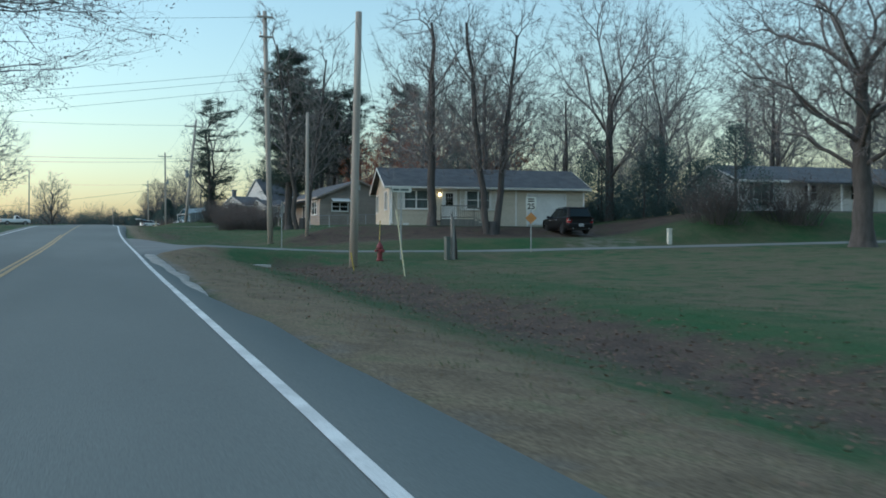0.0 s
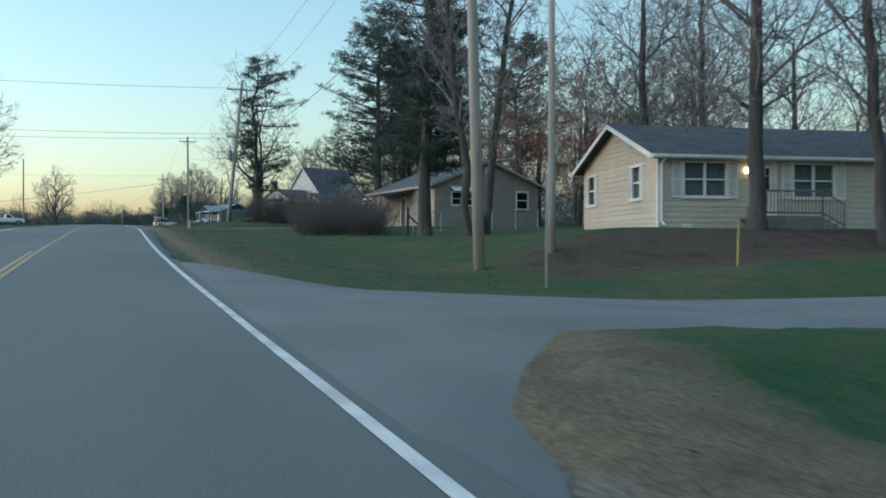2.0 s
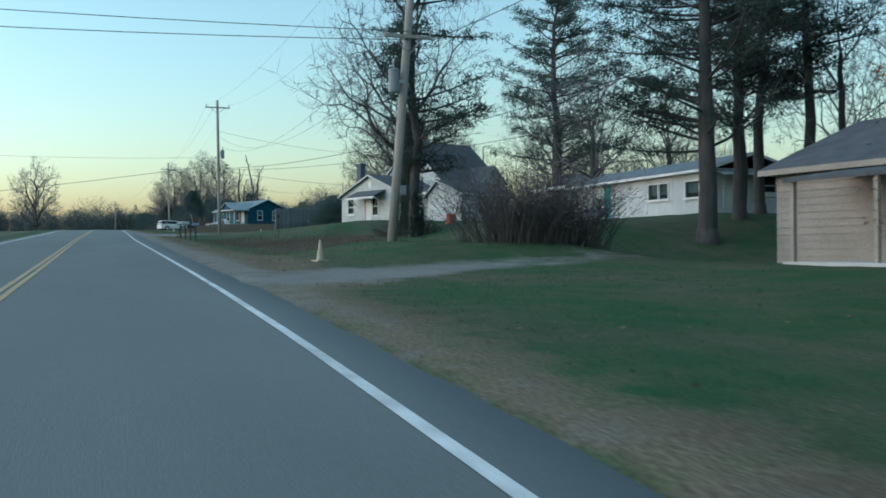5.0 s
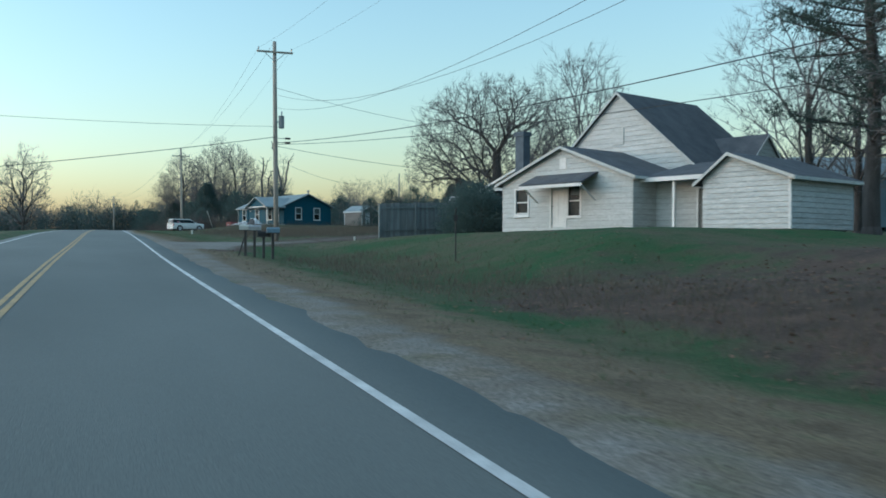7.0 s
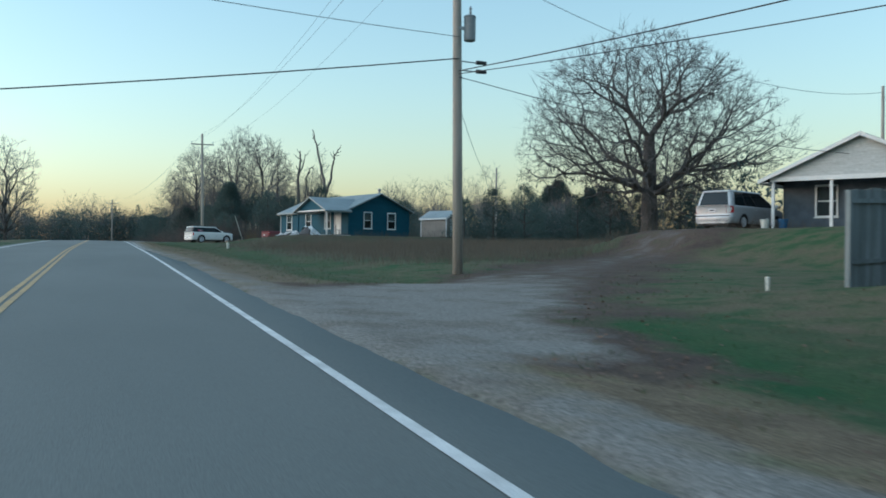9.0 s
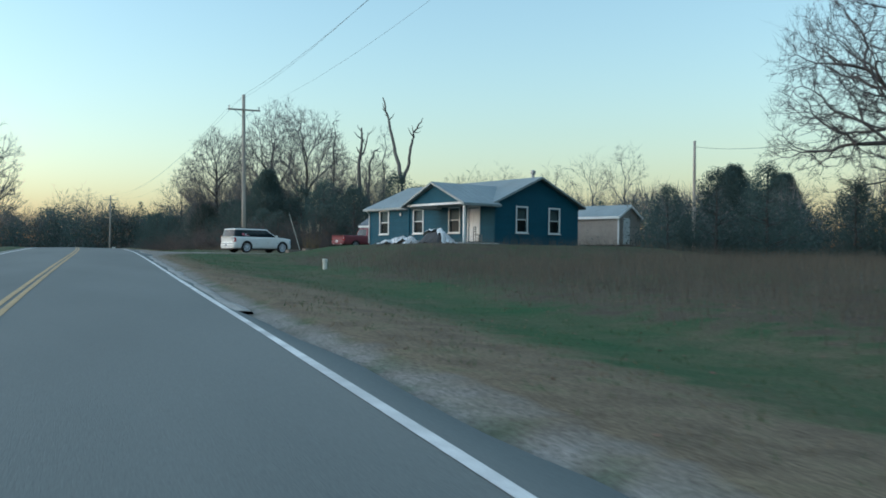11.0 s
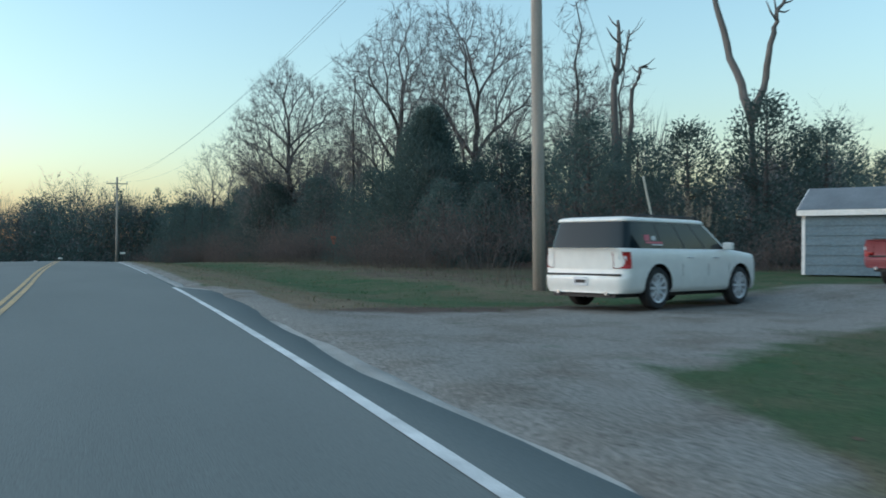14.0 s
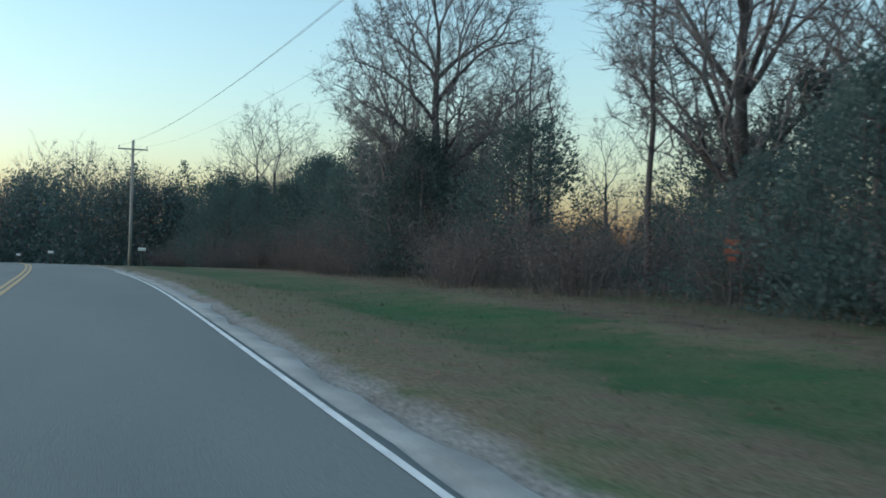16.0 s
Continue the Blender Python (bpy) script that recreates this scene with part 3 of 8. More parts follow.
def wall(house, face, high, material, openings=(), rise=0.0, lap=0.2, thick=0.12, peak=0.5, label="", core=None, low=0.0, gap=0.0):
    """A wall with openings (s0, s1, w0, w1) and lap boards; rise makes a gable."""
    L = face.length
    sh = Shape()
    ss = sorted({0.0, L, *[q for o in openings for q in o[:2]]})
    ws = sorted({low, high, *[q for o in openings for q in o[2:] if low < q < high]})
    for s0, s1 in zip(ss, ss[1:]):
        for w0, w1 in zip(ws, ws[1:]):
            cs, cw = (s0 + s1) / 2, (w0 + w1) / 2
            if not any(o[0] < cs < o[1] and o[2] < cw < o[3] for o in openings):
                face.brick(sh, s0, s1, -thick, 0.0, w0, w1)
    if rise:
        ring = [face.p(0, 0, high), face.p(L, 0, high), face.p(L * peak, 0, high + rise)]
        back = Vector(face.p(0, -thick, 0)) - Vector(face.p(0, 0, 0))
        sh.prism(ring, back)
    # shade lines below white laps: dark core colour seen through narrow gaps
    if material is M_WHITE_BOARD and lap:
        core, gap = M_LAP_SHADE, 0.008
    ob = sh.ob("wall", core or material, house, label)
    if not lap:
        return ob
    n = int(math.ceil((high + rise - low) / lap))
    for i in range(n):
        w0, w1 = low + i * lap, min(low + (i + 1) * lap, high + rise)

        def span(w):
            if w <= high or not rise:
                return 0.0, L
            k = (w - high) / rise
            return L * peak * k, L - L * (1 - peak) * k
        lo0, hi0 = span(w0)
        lo1, hi1 = span(w1)
        cuts = sorted((o[0], o[1]) for o in openings if o[2] < (w0 + w1) / 2 < o[3])
        pieces, x = [], lo0
        for c0, c1 in cuts:
            if c0 - x > 0.03:
                pieces.append((x, c0))
            x = c1
        if hi0 - x > 0.03:
            pieces.append((x, hi0))
        for a, b in pieces:
            ta, tb = max(a, lo1) if a == lo0 else a, min(b, hi1) if b == hi0 else b
            if tb < ta:
                ta = tb = (ta + tb) / 2
            g0, g1 = (w0 + gap, w1) if gap else (w0, w1 + 0.01)
            bd = Shape().hexa([face.p(a, 0.03, g0), face.p(b, 0.03, g0), face.p(b, 0.003, g0), face.p(a, 0.003, g0), face.p(ta, 0.008, g1), face.p(tb, 0.008, g1), face.p(tb, 0.003, g1), face.p(ta, 0.003, g1)])
            bd.ob("board", material, ob)
    return ob


def window(house, face, s0, s1, w0, w1, lights=1, trim=M_TRIM, curtain=0.0, border=0.09, sash=True, label="", shutters=None, lit=None, cloth=M_CURTAIN):
    """A window in its opening: frame with panes, rails, sill and what hangs behind."""
    sh = Shape()
    f = border
    for a, b, c, d in ((s0 - f, s0, w0 - f, w1 + f), (s1, s1 + f, w0 - f, w1 + f), (s0, s1, w1, w1 + f), (s0, s1, w0 - f, w0)):
        face.brick(sh, a, b, -0.06, 0.05, c, d)
    ob = sh.ob("window", trim, house, label)
    face.brick(Shape(), s0 - f - 0.04, s1 + f + 0.04, 0.05, 0.1, w0 - f - 0.03, w0 - f + 0.02).ob("sill", trim, ob)
    k = (s1 - s0) / lights
    for i in range(lights):
        a, b = s0 + i * k, s0 + (i + 1) * k
        if i:
            face.brick(Shape(), a - 0.045, a + 0.045, -0.05, 0.04, w0, w1).ob("mullion", trim, ob)
        if sash:
            m = (w0 + w1) / 2
            face.brick(Shape(), a + 0.02, b - 0.02, -0.05, 0.0, m - 0.03, m + 0.03).ob("sash_rail", trim, ob)
            face.brick(Shape(), a + 0.02, b - 0.02, -0.035, -0.03, w0, m - 0.03).ob("pane", M_GLASS, ob)
            face.brick(Shape(), a + 0.02, b - 0.02, -0.025, -0.02, m + 0.03, w1).ob("pane", M_GLASS, ob)
        else:
            face.brick(Shape(), a, b, -0.03, -0.025, w0, w1).ob("pane", M_GLASS, ob)
    if curtain:
        face.brick(Shape(), s0, s1, -0.16, -0.14, w1 - (w1 - w0) * curtain, w1).ob("curtain", cloth, ob)
    # dark sheet just behind the panes, painted as the unlit room's shade
    face.brick(Shape(), s0 - 0.18, s1 + 0.18, -0.22, -0.2, w0 - 0.1, w1 + 0.1).ob("dark_room", lit or M_ROOM_SHADE, ob)
    if shutters:
        for a, b in ((s0 - f - shutters, s0 - f - 0.02), (s1 + f + 0.02, s1 + f + shutters)):
            st = Shape()
            face.brick(st, a, a + 0.05, 0.02, 0.06, w0 - f, w1 + f)
            face.brick(st, b - 0.05, b, 0.02, 0.06, w0 - f, w1 + f)
            for q in (w0 - f, (w0 + w1) / 2 - 0.03, w1 + f - 0.06):
                face.brick(st, a + 0.05, b - 0.05, 0.02, 0.058, q, q + 0.06)
            for j in range(18):
                q = w0 - f + 0.06 + (w1 - w0 + 2 * f - 0.14) * j / 18
                face.brick(st, a + 0.05, b - 0.05, 0.022, 0.045, q, q + 0.03)
            st.ob("shutter", M_TRIM, house, "white louvred shutter")
    return ob


def door(house, face, s0, s1, w0, w1, material=M_TRIM, pane=None, label="", knob=True):
    sh = Shape()
    for a, b, c, d in ((s0 - 0.1, s0, w0, w1 + 0.1), (s1, s1 + 0.1, w0, w1 + 0.1), (s0, s1, w1, w1 + 0.1)):
        face.brick(sh, a, b, -0.08, 0.05, c, d)
    ob = sh.ob("door_frame", M_TRIM, house)
    lf = Shape()
    face.brick(lf, s0, s1, -0.07, -0.02, w0, w1)
    for i in range(2):
        for c, d in ((0.12, 0.45), (0.55, 0.92)):
            if pane and d > 0.6:
                continue
            a = s0 + (s1 - s0) * (0.1 + 0.45 * i)
            face.brick(lf, a, a + (s1 - s0) * 0.35, -0.02, -0.008, w0 + (w1 - w0) * c, w0 + (w1 - w0) * d)
    leaf = lf.ob("door_leaf", material, ob, label)
    if pane:
        a, b, c, d = pane
        face.brick(Shape(), s0 + a, s0 + b, -0.018, -0.01, w0 + c, w0 + d).ob("door_pane", M_GLASS_DARK, ob)
        ms = Shape()
        for i in range(1, 3):
            q = s0 + a + (b - a) * i / 3
            face.brick(ms, q - 0.01, q + 0.01, -0.01, 0.0, w0 + c, w0 + d)
            q = w0 + c + (d - c) * i / 3
            face.brick(ms, s0 + a, s0 + b, -0.01, -0.002, q - 0.01, q + 0.01)
        ms.ob("muntin", M_TRIM, ob)
    if knob:
        sh = Shape().tube([face.p(s0 + 0.08, -0.02, w0 + 1.0), face.p(s0 + 0.08, 0.05, w0 + 1.0)], [0.02, 0.03], 8)
        sh.ob("door_handle", M_METAL, ob)
    return leaf


M_GLASS_DARK = glass_like("dark_glazing", (0.02, 0.025, 0.03), 0.03, 0.0)


def roof(house, u0, u1, v0, v1, eave, rise, axis, material, over=0.35, end=0.35, thick=0.09, fascia=M_TRIM, ribs=0.0, peak=0.5, sides=(0, 1), deep=0.1):
    """Two roof slopes with fascia boards; the ridge runs along axis "u" or "v"."""
    a0, a1, b0, b1 = (u0, u1, v0, v1) if axis == "u" else (v0, v1, u0, u1)
    mid = b0 + (b1 - b0) * peak
    a0, a1 = a0 - end, a1 + end

    def P(a, b, z):
        return (a, b, z) if axis == "u" else (b, a, z)
    for side in sides:
        edge = b0 if side == 0 else b1
        slope = rise / abs(mid - edge)
        out = edge + (-over if side == 0 else over)
        ze, zr = eave - over * slope, eave + rise
        sh = Shape().hexa([P(a0, out, ze), P(a1, out, ze), P(a1, mid, zr), P(a0, mid, zr), P(a0, out, ze + thick), P(a1, out, ze + thick), P(a1, mid, zr + thick), P(a0, mid, zr + thick)])
        rib_shapes = []
        if ribs:
            k = int((a1 - a0) / ribs)
            for i in range(k + 1):
                q = a0 + (a1 - a0 - 0.05) * i / k
                rb = Shape().hexa([P(q, out, ze + thick), P(q + 0.035, out, ze + thick), P(q + 0.035, mid, zr + thick), P(q, mid, zr + thick), P(q + 0.01, out, ze + thick + 0.014), P(q + 0.025, out, ze + thick + 0.014), P(q + 0.025, mid, zr + thick + 0.014), P(q + 0.01, mid, zr + thick + 0.014)])
                rib_shapes.append(rb)
        slab = sh.ob("roof", material, house)
        for rb in rib_shapes:
            rb.ob("rib", material, slab)
        s = -1 if side == 0 else 1
        fb = Shape()
        fb.hexa([P(a0, out, ze - deep), P(a1, out, ze - deep), P(a1, out + s * 0.03, ze - deep), P(a0, out + s * 0.03, ze - deep), P(a0, out, ze + thick * 0.8), P(a1, out, ze + thick * 0.8), P(a1, out + s * 0.03, ze + thick * 0.8), P(a0, out + s * 0.03, ze + thick * 0.8)])
        fb.ob("fascia", fascia, house)
        so = Shape().hexa([P(a0 + 0.02, out, ze - 0.06), P(a1 - 0.02, out, ze - 0.06), P(a1 - 0.02, edge, ze - 0.06), P(a0 + 0.02, edge, ze - 0.06), P(a0 + 0.02, out, ze - 0.04), P(a1 - 0.02, out, ze - 0.04), P(a1 - 0.02, edge, ze - 0.04), P(a0 + 0.02, edge, ze - 0.04)])
        so.ob("soffit", fascia, house)
        for q, w in ((a0, -0.03), (a1, 0.03)):
            rk = Shape().hexa([P(q, out, ze - deep), P(q + w, out, ze - deep), P(q + w, mid, zr - deep), P(q, mid, zr - deep), P(q, out, ze + thick * 0.9), P(q + w, out, ze + thick * 0.9), P(q + w, mid, zr + thick * 0.9), P(q, mid, zr + thick * 0.9)])
            rk.ob("rake_board", fascia, house)


def railing(house, pts, high=0.9, gap=0.13, material=M_FENCE, name="railing"):
    sh = Shape()
    for (x0, y0, z0), (x1, y1, z1) in zip(pts, pts[1:]):
        L = math.hypot(x1 - x0, y1 - y0)
        for z in (0.12, high):
            sh.tube([(x0, y0, z0 + z), (x1, y1, z1 + z)], [0.035, 0.035], 4)
        k = max(1, int(L / gap))
        for i in range(k + 1):
            t = i / k
            x, y, z = x0 + (x1 - x0) * t, y0 + (y1 - y0) * t, z0 + (z1 - z0) * t
            r = 0.045 if i in (0, k) else 0.018
            sh.tube([(x, y, z - (0.4 if i in (0, k) else -0.12)), (x, y, z + high + (0.05 if i in (0, k) else 0))], [r, r], 4)
    return sh.ob(name, material, house)


def tan_house():
    h = rough_thing("tan_house", "tan vinyl-sided ranch house with dark shingle roof and white shutters", "house", at=pose(18.53, 61.27, 3.3, 0, 0, -9.21))
    L, W, H, R = 13.96, 8.16, 2.75, 1.49
    front, right, back, left = Face((0, 0), (L, 0)), Face((L, 0), (L, W)), Face((L, W), (0, W)), Face((0, W), (0, 0))
    w1, w2, dr, gd = (1.02, 2.62, 1.2, 2.4), (5.42, 7.02, 1.2, 2.4), (3.72, 4.6, 0.4, 2.42), (9.85, 12.55, 0.08, 2.2)
    wall(h, front, H, M_TAN, [w1, w2, dr, gd], lap=0.2)
    lw = [(0.7, 1.45, 1.2, 2.4), (5.75, 6.5, 1.2, 2.4)]
    wall(h, left, H, M_TAN, lw, rise=R, lap=0.2)
    wall(h, right, H, M_TAN, rise=R, lap=0.2)
    wall(h, back, H, M_TAN, lap=0.0)
    box_part("foundation", (0.02, L - 0.02, 0.02, W - 0.02, -0.6, 0.12), M_CONCRETE, h)
    for s in (0.9, 5.9):
        front.brick(Shape(), s, s + 0.4, 0.025, 0.05, 0.0, 0.16).ob("foundation_vent", M_TRIM, h)
    for w in (w1, w2):
        window(h, front, *w, lights=2, curtain=0.97, shutters=0.42, cloth=M_SHEER)
    for w in lw:
        window(h, left, *w, lights=1, curtain=0.97, shutters=0.32, cloth=M_SHEER)
    door(h, front, *dr, pane=(0.18, 0.7, 1.0, 1.85), label="white front door with a nine-light window")
    wreath, rr = Shape(), random.Random(4)
    for _ in range(260):
        a = rr.uniform(0, 6.283)
        bits(wreath, Vector(front.p(4.15 + 0.15 * math.cos(a), 0.05, 1.62 + 0.15 * math.sin(a))), 2, 0.025, 0.03, rr)
    wreath.ob("door_wreath", M_IVY, h, "dark green wreath on the front door")
    sh = Shape()
    front.brick(sh, gd[0], gd[1], -0.06, -0.02, gd[2], gd[3])
    gdoor = sh.ob("garage_door", M_TRIM, h, "white panelled garage door")
    for i in range(4):
        for j in range(4):
            a, c = gd[0] + 0.12 + j * 0.65, gd[2] + 0.08 + i * 0.52
            front.brick(Shape(), a, a + 0.5, -0.02, -0.008, c, c + 0.36).ob("panel", M_TRIM, gdoor)
    gt = Shape()
    for a, b, c, d in ((gd[0] - 0.12, gd[0], 0, gd[3] + 0.12), (gd[1], gd[1] + 0.12, 0, gd[3] + 0.12), (gd[0], gd[1], gd[3], gd[3] + 0.12)):
        front.brick(gt, a, b, -0.05, 0.04, c, d)
    gt.ob("garage_trim", M_TRIM, h)
    box_part("corner_board", (-0.05, 0.06, -0.05, 0.06, 0.0, H), M_TRIM, h)
    box_part("corner_board", (8.9, 9.0, -0.045, 0.0, 0.0, H), M_TRIM, h)
    box_part("corner_board", (L - 0.06, L + 0.05, -0.05, 0.06, 0.0, H), M_TRIM, h)
    roof(h, 0, L, 0, W, H, R, "u", M_ROOF_DARK, over=0.4, end=0.45)
    Shape().prism([(-0.4, -0.43, H - 0.22), (-0.4, -0.55, H - 0.2), (-0.4, -0.56, H - 0.09), (-0.4, -0.43, H - 0.09)], (L + 0.8, 0, 0)).ob("gutter", M_TRIM, h)
    Shape().tube([(0.12, -0.48, H - 0.18), (0.1, -0.1, H - 0.42), (0.1, -0.08, 0.25), (0.1, -0.35, 0.08)], [0.045] * 4, 6).ob("downspout", M_TRIM, h)
    pc = Shape().box(3.2, 5.6, -1.7, -0.06, 0.3, 0.4)
    for x in (3.25, 4.4, 5.5):
        pc.box(x, x + 0.1, -1.66, -1.56, -0.3, 0.3)
    pc.box(3.2, 5.6, -1.7, -1.66, -0.2, 0.3)
    pc.ob("porch_deck", M_FENCE, h, "small weathered wooden porch")
    for i in range(3):
        box_part("porch_step", (5.62 + i * 0.28, 5.9 + i * 0.28, -1.65, -0.5, -0.25, 0.3 - i * 0.15), M_FENCE, h)
    railing(h, [(3.25, -1.66, 0.4), (5.55, -1.66, 0.4), (6.4, -1.66, -0.05)])
    lp = Shape()
    front.brick(lp, 3.42, 3.52, 0.03, 0.12, 2.05, 2.25)
    lamp = lp.ob("porch_lamp", glow("warm_bulb", (1.0, 0.62, 0.25), 14.0), h, "lit porch lamp with warm light")
    return h


def brown_house():
    h = rough_thing("brown_house", "grey-brown house with a low gable roof under pines", "house", at=pose(20.24, 91.09, 4.13, 0, 0, 4.76))
    W, L, H, R = 8.03, 12.3, 2.97, 1.63
    front, right, back, left = Face((0, 0), (W, 0)), Face((W, 0), (W, L)), Face((W, L), (0, L)), Face((0, L), (0, 0))
    o = [(1.3, 2.9, 1.55, 2.35), (6.3, 7.15, 1.35, 2.5)]
    wall(h, front, H, M_BROWN, o, rise=R, lap=0.22)
    lo = [(L - 2.6, L - 1.0, 1.2, 2.5), (L - 6.0, L - 5.1, 0.1, 2.2)]
    wall(h, left, H, M_BROWN, lo, lap=0.22)
    wall(h, right, H, M_BROWN, lap=0)
    wall(h, back, H, M_BROWN, rise=R, lap=0)
    box_part("foundation", (0.02, W - 0.02, 0.02, L - 0.02, -0.6, 0.1), M_CONCRETE, h)
    window(h, front, *o[0], lights=2)
    window(h, front, *o[1], lights=1)
    window(h, left, *lo[0], lights=2, curtain=0.4)
    door(h, left, *lo[1], material=M_BRICK_DARK)
    Shape().hexa([front.p(1.15, 0.75, 2.42), front.p(3.05, 0.75, 2.42), front.p(3.05, 0.03, 2.75), front.p(1.15, 0.03, 2.75), front.p(1.15, 0.77, 2.46), front.p(3.05, 0.77, 2.46), front.p(3.05, 0.03, 2.8), front.p(1.15, 0.03, 2.8)]).ob("awning", M_TRIM, h, "white metal window awning")
    face_vent = Shape()
    front.brick(face_vent, W / 2 - 0.25, W / 2 + 0.25, 0.02, 0.05, H + 0.7, H + 1.2)
    face_vent.ob("gable_vent", M_TRIM, h)
    roof(h, 0, W, 0, L, H, R, "v", M_ROOF_DARK, over=0.4, end=0.4, fascia=M_BROWN)
    Shape().hexa([(-2.6, 3.6, 2.25), (0, 3.6, 2.6), (0, 9.5, 2.6), (-2.6, 9.5, 2.25), (-2.6, 3.6, 2.37), (0, 3.6, 2.72), (0, 9.5, 2.72), (-2.6, 9.5, 2.37)]).ob("porch_roof", M_ROOF_DARK, h)
    for y in (3.8, 6.5, 9.2):
        box_part("porch_post", (-2.5, -2.38, y, y + 0.12, -0.2, 2.27), M_BROWN, h)
    box_part("porch_slab", (-2.6, 0, 3.6, 9.5, -0.3, 0.1), M_CONCRETE, h)
    return h


def white_house():
    h = rough_thing("white_farmhouse", "old white clapboard farmhouse with peeling paint and steep gable", "house", at=pose(18.07, 154.46, 6.58, 0, 0, -70.44))
    W, H, R, D = 8.03, 2.39, 1.48, 4.3
    f1, r1, l1 = Face((0, 0), (W, 0)), Face((W, 0), (W, D)), Face((0, D), (0, 0))
    o = [(0.95, 1.75, 0.85, 2.05), (3.3, 4.15, 0.2, 2.05), (4.35, 5.05, 0.75, 2.1)]
    wall(h, f1, H, M_WHITE_BOARD, o, rise=R, lap=0.24)
    wall(h, r1, H, M_WHITE_BOARD, lap=0.24)
    wall(h, l1, H, M_WHITE_BOARD, lap=0.24)
    box_part("foundation", (0.05, W - 0.05, 0.05, D, -0.6, 0.1), M_CONCRETE, h)
    window(h, f1, *o[0], curtain=0.0)
    door(h, f1, *o[1], label="white painted door")
    window(h, f1, *o[2], curtain=0.3)
    gv = Shape()
    f1.brick(gv, W / 2 - 0.2, W / 2 + 0.2, 0.02, 0.05, H + 0.5, H + 1.0)
    gv.ob("gable_vent", M_TRIM, h)
    roof(h, 0, W, 0, D, H, R, "v", M_ROOF_DARK, over=0.3, end=0.25, fascia=M_WHITE_BOARD, deep=0.05)
    # canopy over the door
    Shape().hexa([f1.p(2.3, 1.15, 2.1), f1.p(6.1, 1.15, 2.1), f1.p(6.1, 0.02, 2.6), f1.p(2.3, 0.02, 2.6), f1.p(2.3, 1.17, 2.18), f1.p(6.1, 1.17, 2.18), f1.p(6.1, 0.02, 2.68), f1.p(2.3, 0.02, 2.68)]).ob("door_canopy", M_ROOF_DARK, h)
    cf = Shape()
    f1.brick(cf, 2.28, 6.12, 1.12, 1.18, 1.98, 2.12)
    cf.ob("canopy_fascia", M_TRIM, h)
    for s in (2.4, 5.95):
        Shape().tube([f1.p(s, 1.05, 2.1), f1.p(s, 0.05, 1.4)], [0.04, 0.04], 4).ob("canopy_brace", M_TRIM, h)
    # tall middle block
    bu, bw, be, bh, v0, v1 = 3.72, 4.39, 3.16, 6.87, D, 10.6
    g = Face((bu - bw, v0), (bu + bw, v0))
    wall(h, g, be, M_WHITE_BOARD, rise=bh - be - 0.05, lap=0.24, low=1.6)
    wall(h, Face((bu + bw, v0), (bu + bw, v1)), be, M_WHITE_BOARD, lap=0.24)
    wall(h, Face((bu - bw, v1), (bu - bw, v0)), be, M_WHITE_BOARD, lap=0)
    wall(h, Face((bu + bw, v1), (bu - bw, v1)), be, M_WHITE_BOARD, lap=0, rise=bh - be - 0.05)
    aw = Shape()
    g.brick(aw, bw - 0.35, bw + 0.35, 0.02, 0.06, be + 1.2, be + 2.0)
    aw.ob("boarded_window", M_WHITE_BOARD, h)
    roof(h, bu - bw, bu + bw, v0, v1, be, bh - be, "v", M_ROOF_DARK, over=0.35, end=0.2, fascia=M_WHITE_BOARD, deep=0.05)
    # rear cross wing with its own small gable
    xg = Face((9.2, 7.3), (9.2, 9.7))
    wall(h, xg, 3.45, M_WHITE_BOARD, [(0.95, 1.45, 2.75, 3.25)], rise=1.2, lap=0.2, low=0.2)
    window(h, xg, 0.95, 1.45, 2.75, 3.25, sash=False, border=0.06)
    wall(h, Face((bu + bw, 7.3), (9.2, 7.3)), 3.45, M_WHITE_BOARD, lap=0.2)
    roof(h, 5.2, 9.2, 7.3, 9.7, 3.45, 1.2, "u", M_ROOF_DARK, over=0.2, end=0.15, fascia=M_WHITE_BOARD, deep=0.05)
    # low link with a lean-to roof and open porch
    lk = Face((W, 1.6), (11.2, 1.6))
    wall(h, lk, 2.15, M_WHITE_BOARD, [(2.2, 3.0, 0.1, 2.0)], lap=0.24)
    door(h, lk, 2.2, 3.0, 0.1, 2.0, material=M_FENCE)
    Shape().hexa([(W - 0.2, 0.5, 2.2), (11.9, 0.5, 2.2), (11.9, 4.6, 3.1), (W - 0.2, 4.6, 3.1), (W - 0.2, 0.5, 2.3), (11.9, 0.5, 2.3), (11.9, 4.6, 3.2), (W - 0.2, 4.6, 3.2)]).ob("lean_to_roof", M_ROOF_DARK, h)
    box_part("lean_to_fascia", (W - 0.2, 11.9, 0.44, 0.5, 2.1, 2.28), M_TRIM, h)
    for s in (9.6, 11.3):
        box_part("porch_post", (s, s + 0.11, 0.6, 0.71, -0.2, 2.2), M_TRIM, h)
    # left wing, low
    wall(h, Face((-3.6, 2.6), (0, 2.6)), 1.9, M_WHITE_BOARD, lap=0.24)
    wall(h, Face((-3.6, 7.4), (-3.6, 2.6)), 1.5, M_WHITE_BOARD, lap=0)
    Shape().hexa([(-4.0, 2.3, 1.55), (0.1, 2.3, 2.55), (0.1, 7.6, 2.55), (-4.0, 7.6, 1.55), (-4.0, 2.3, 1.65), (0.1, 2.3, 2.65), (0.1, 7.6, 2.65), (-4.0, 7.6, 1.65)]).ob("wing_roof", M_ROOF_DARK, h)
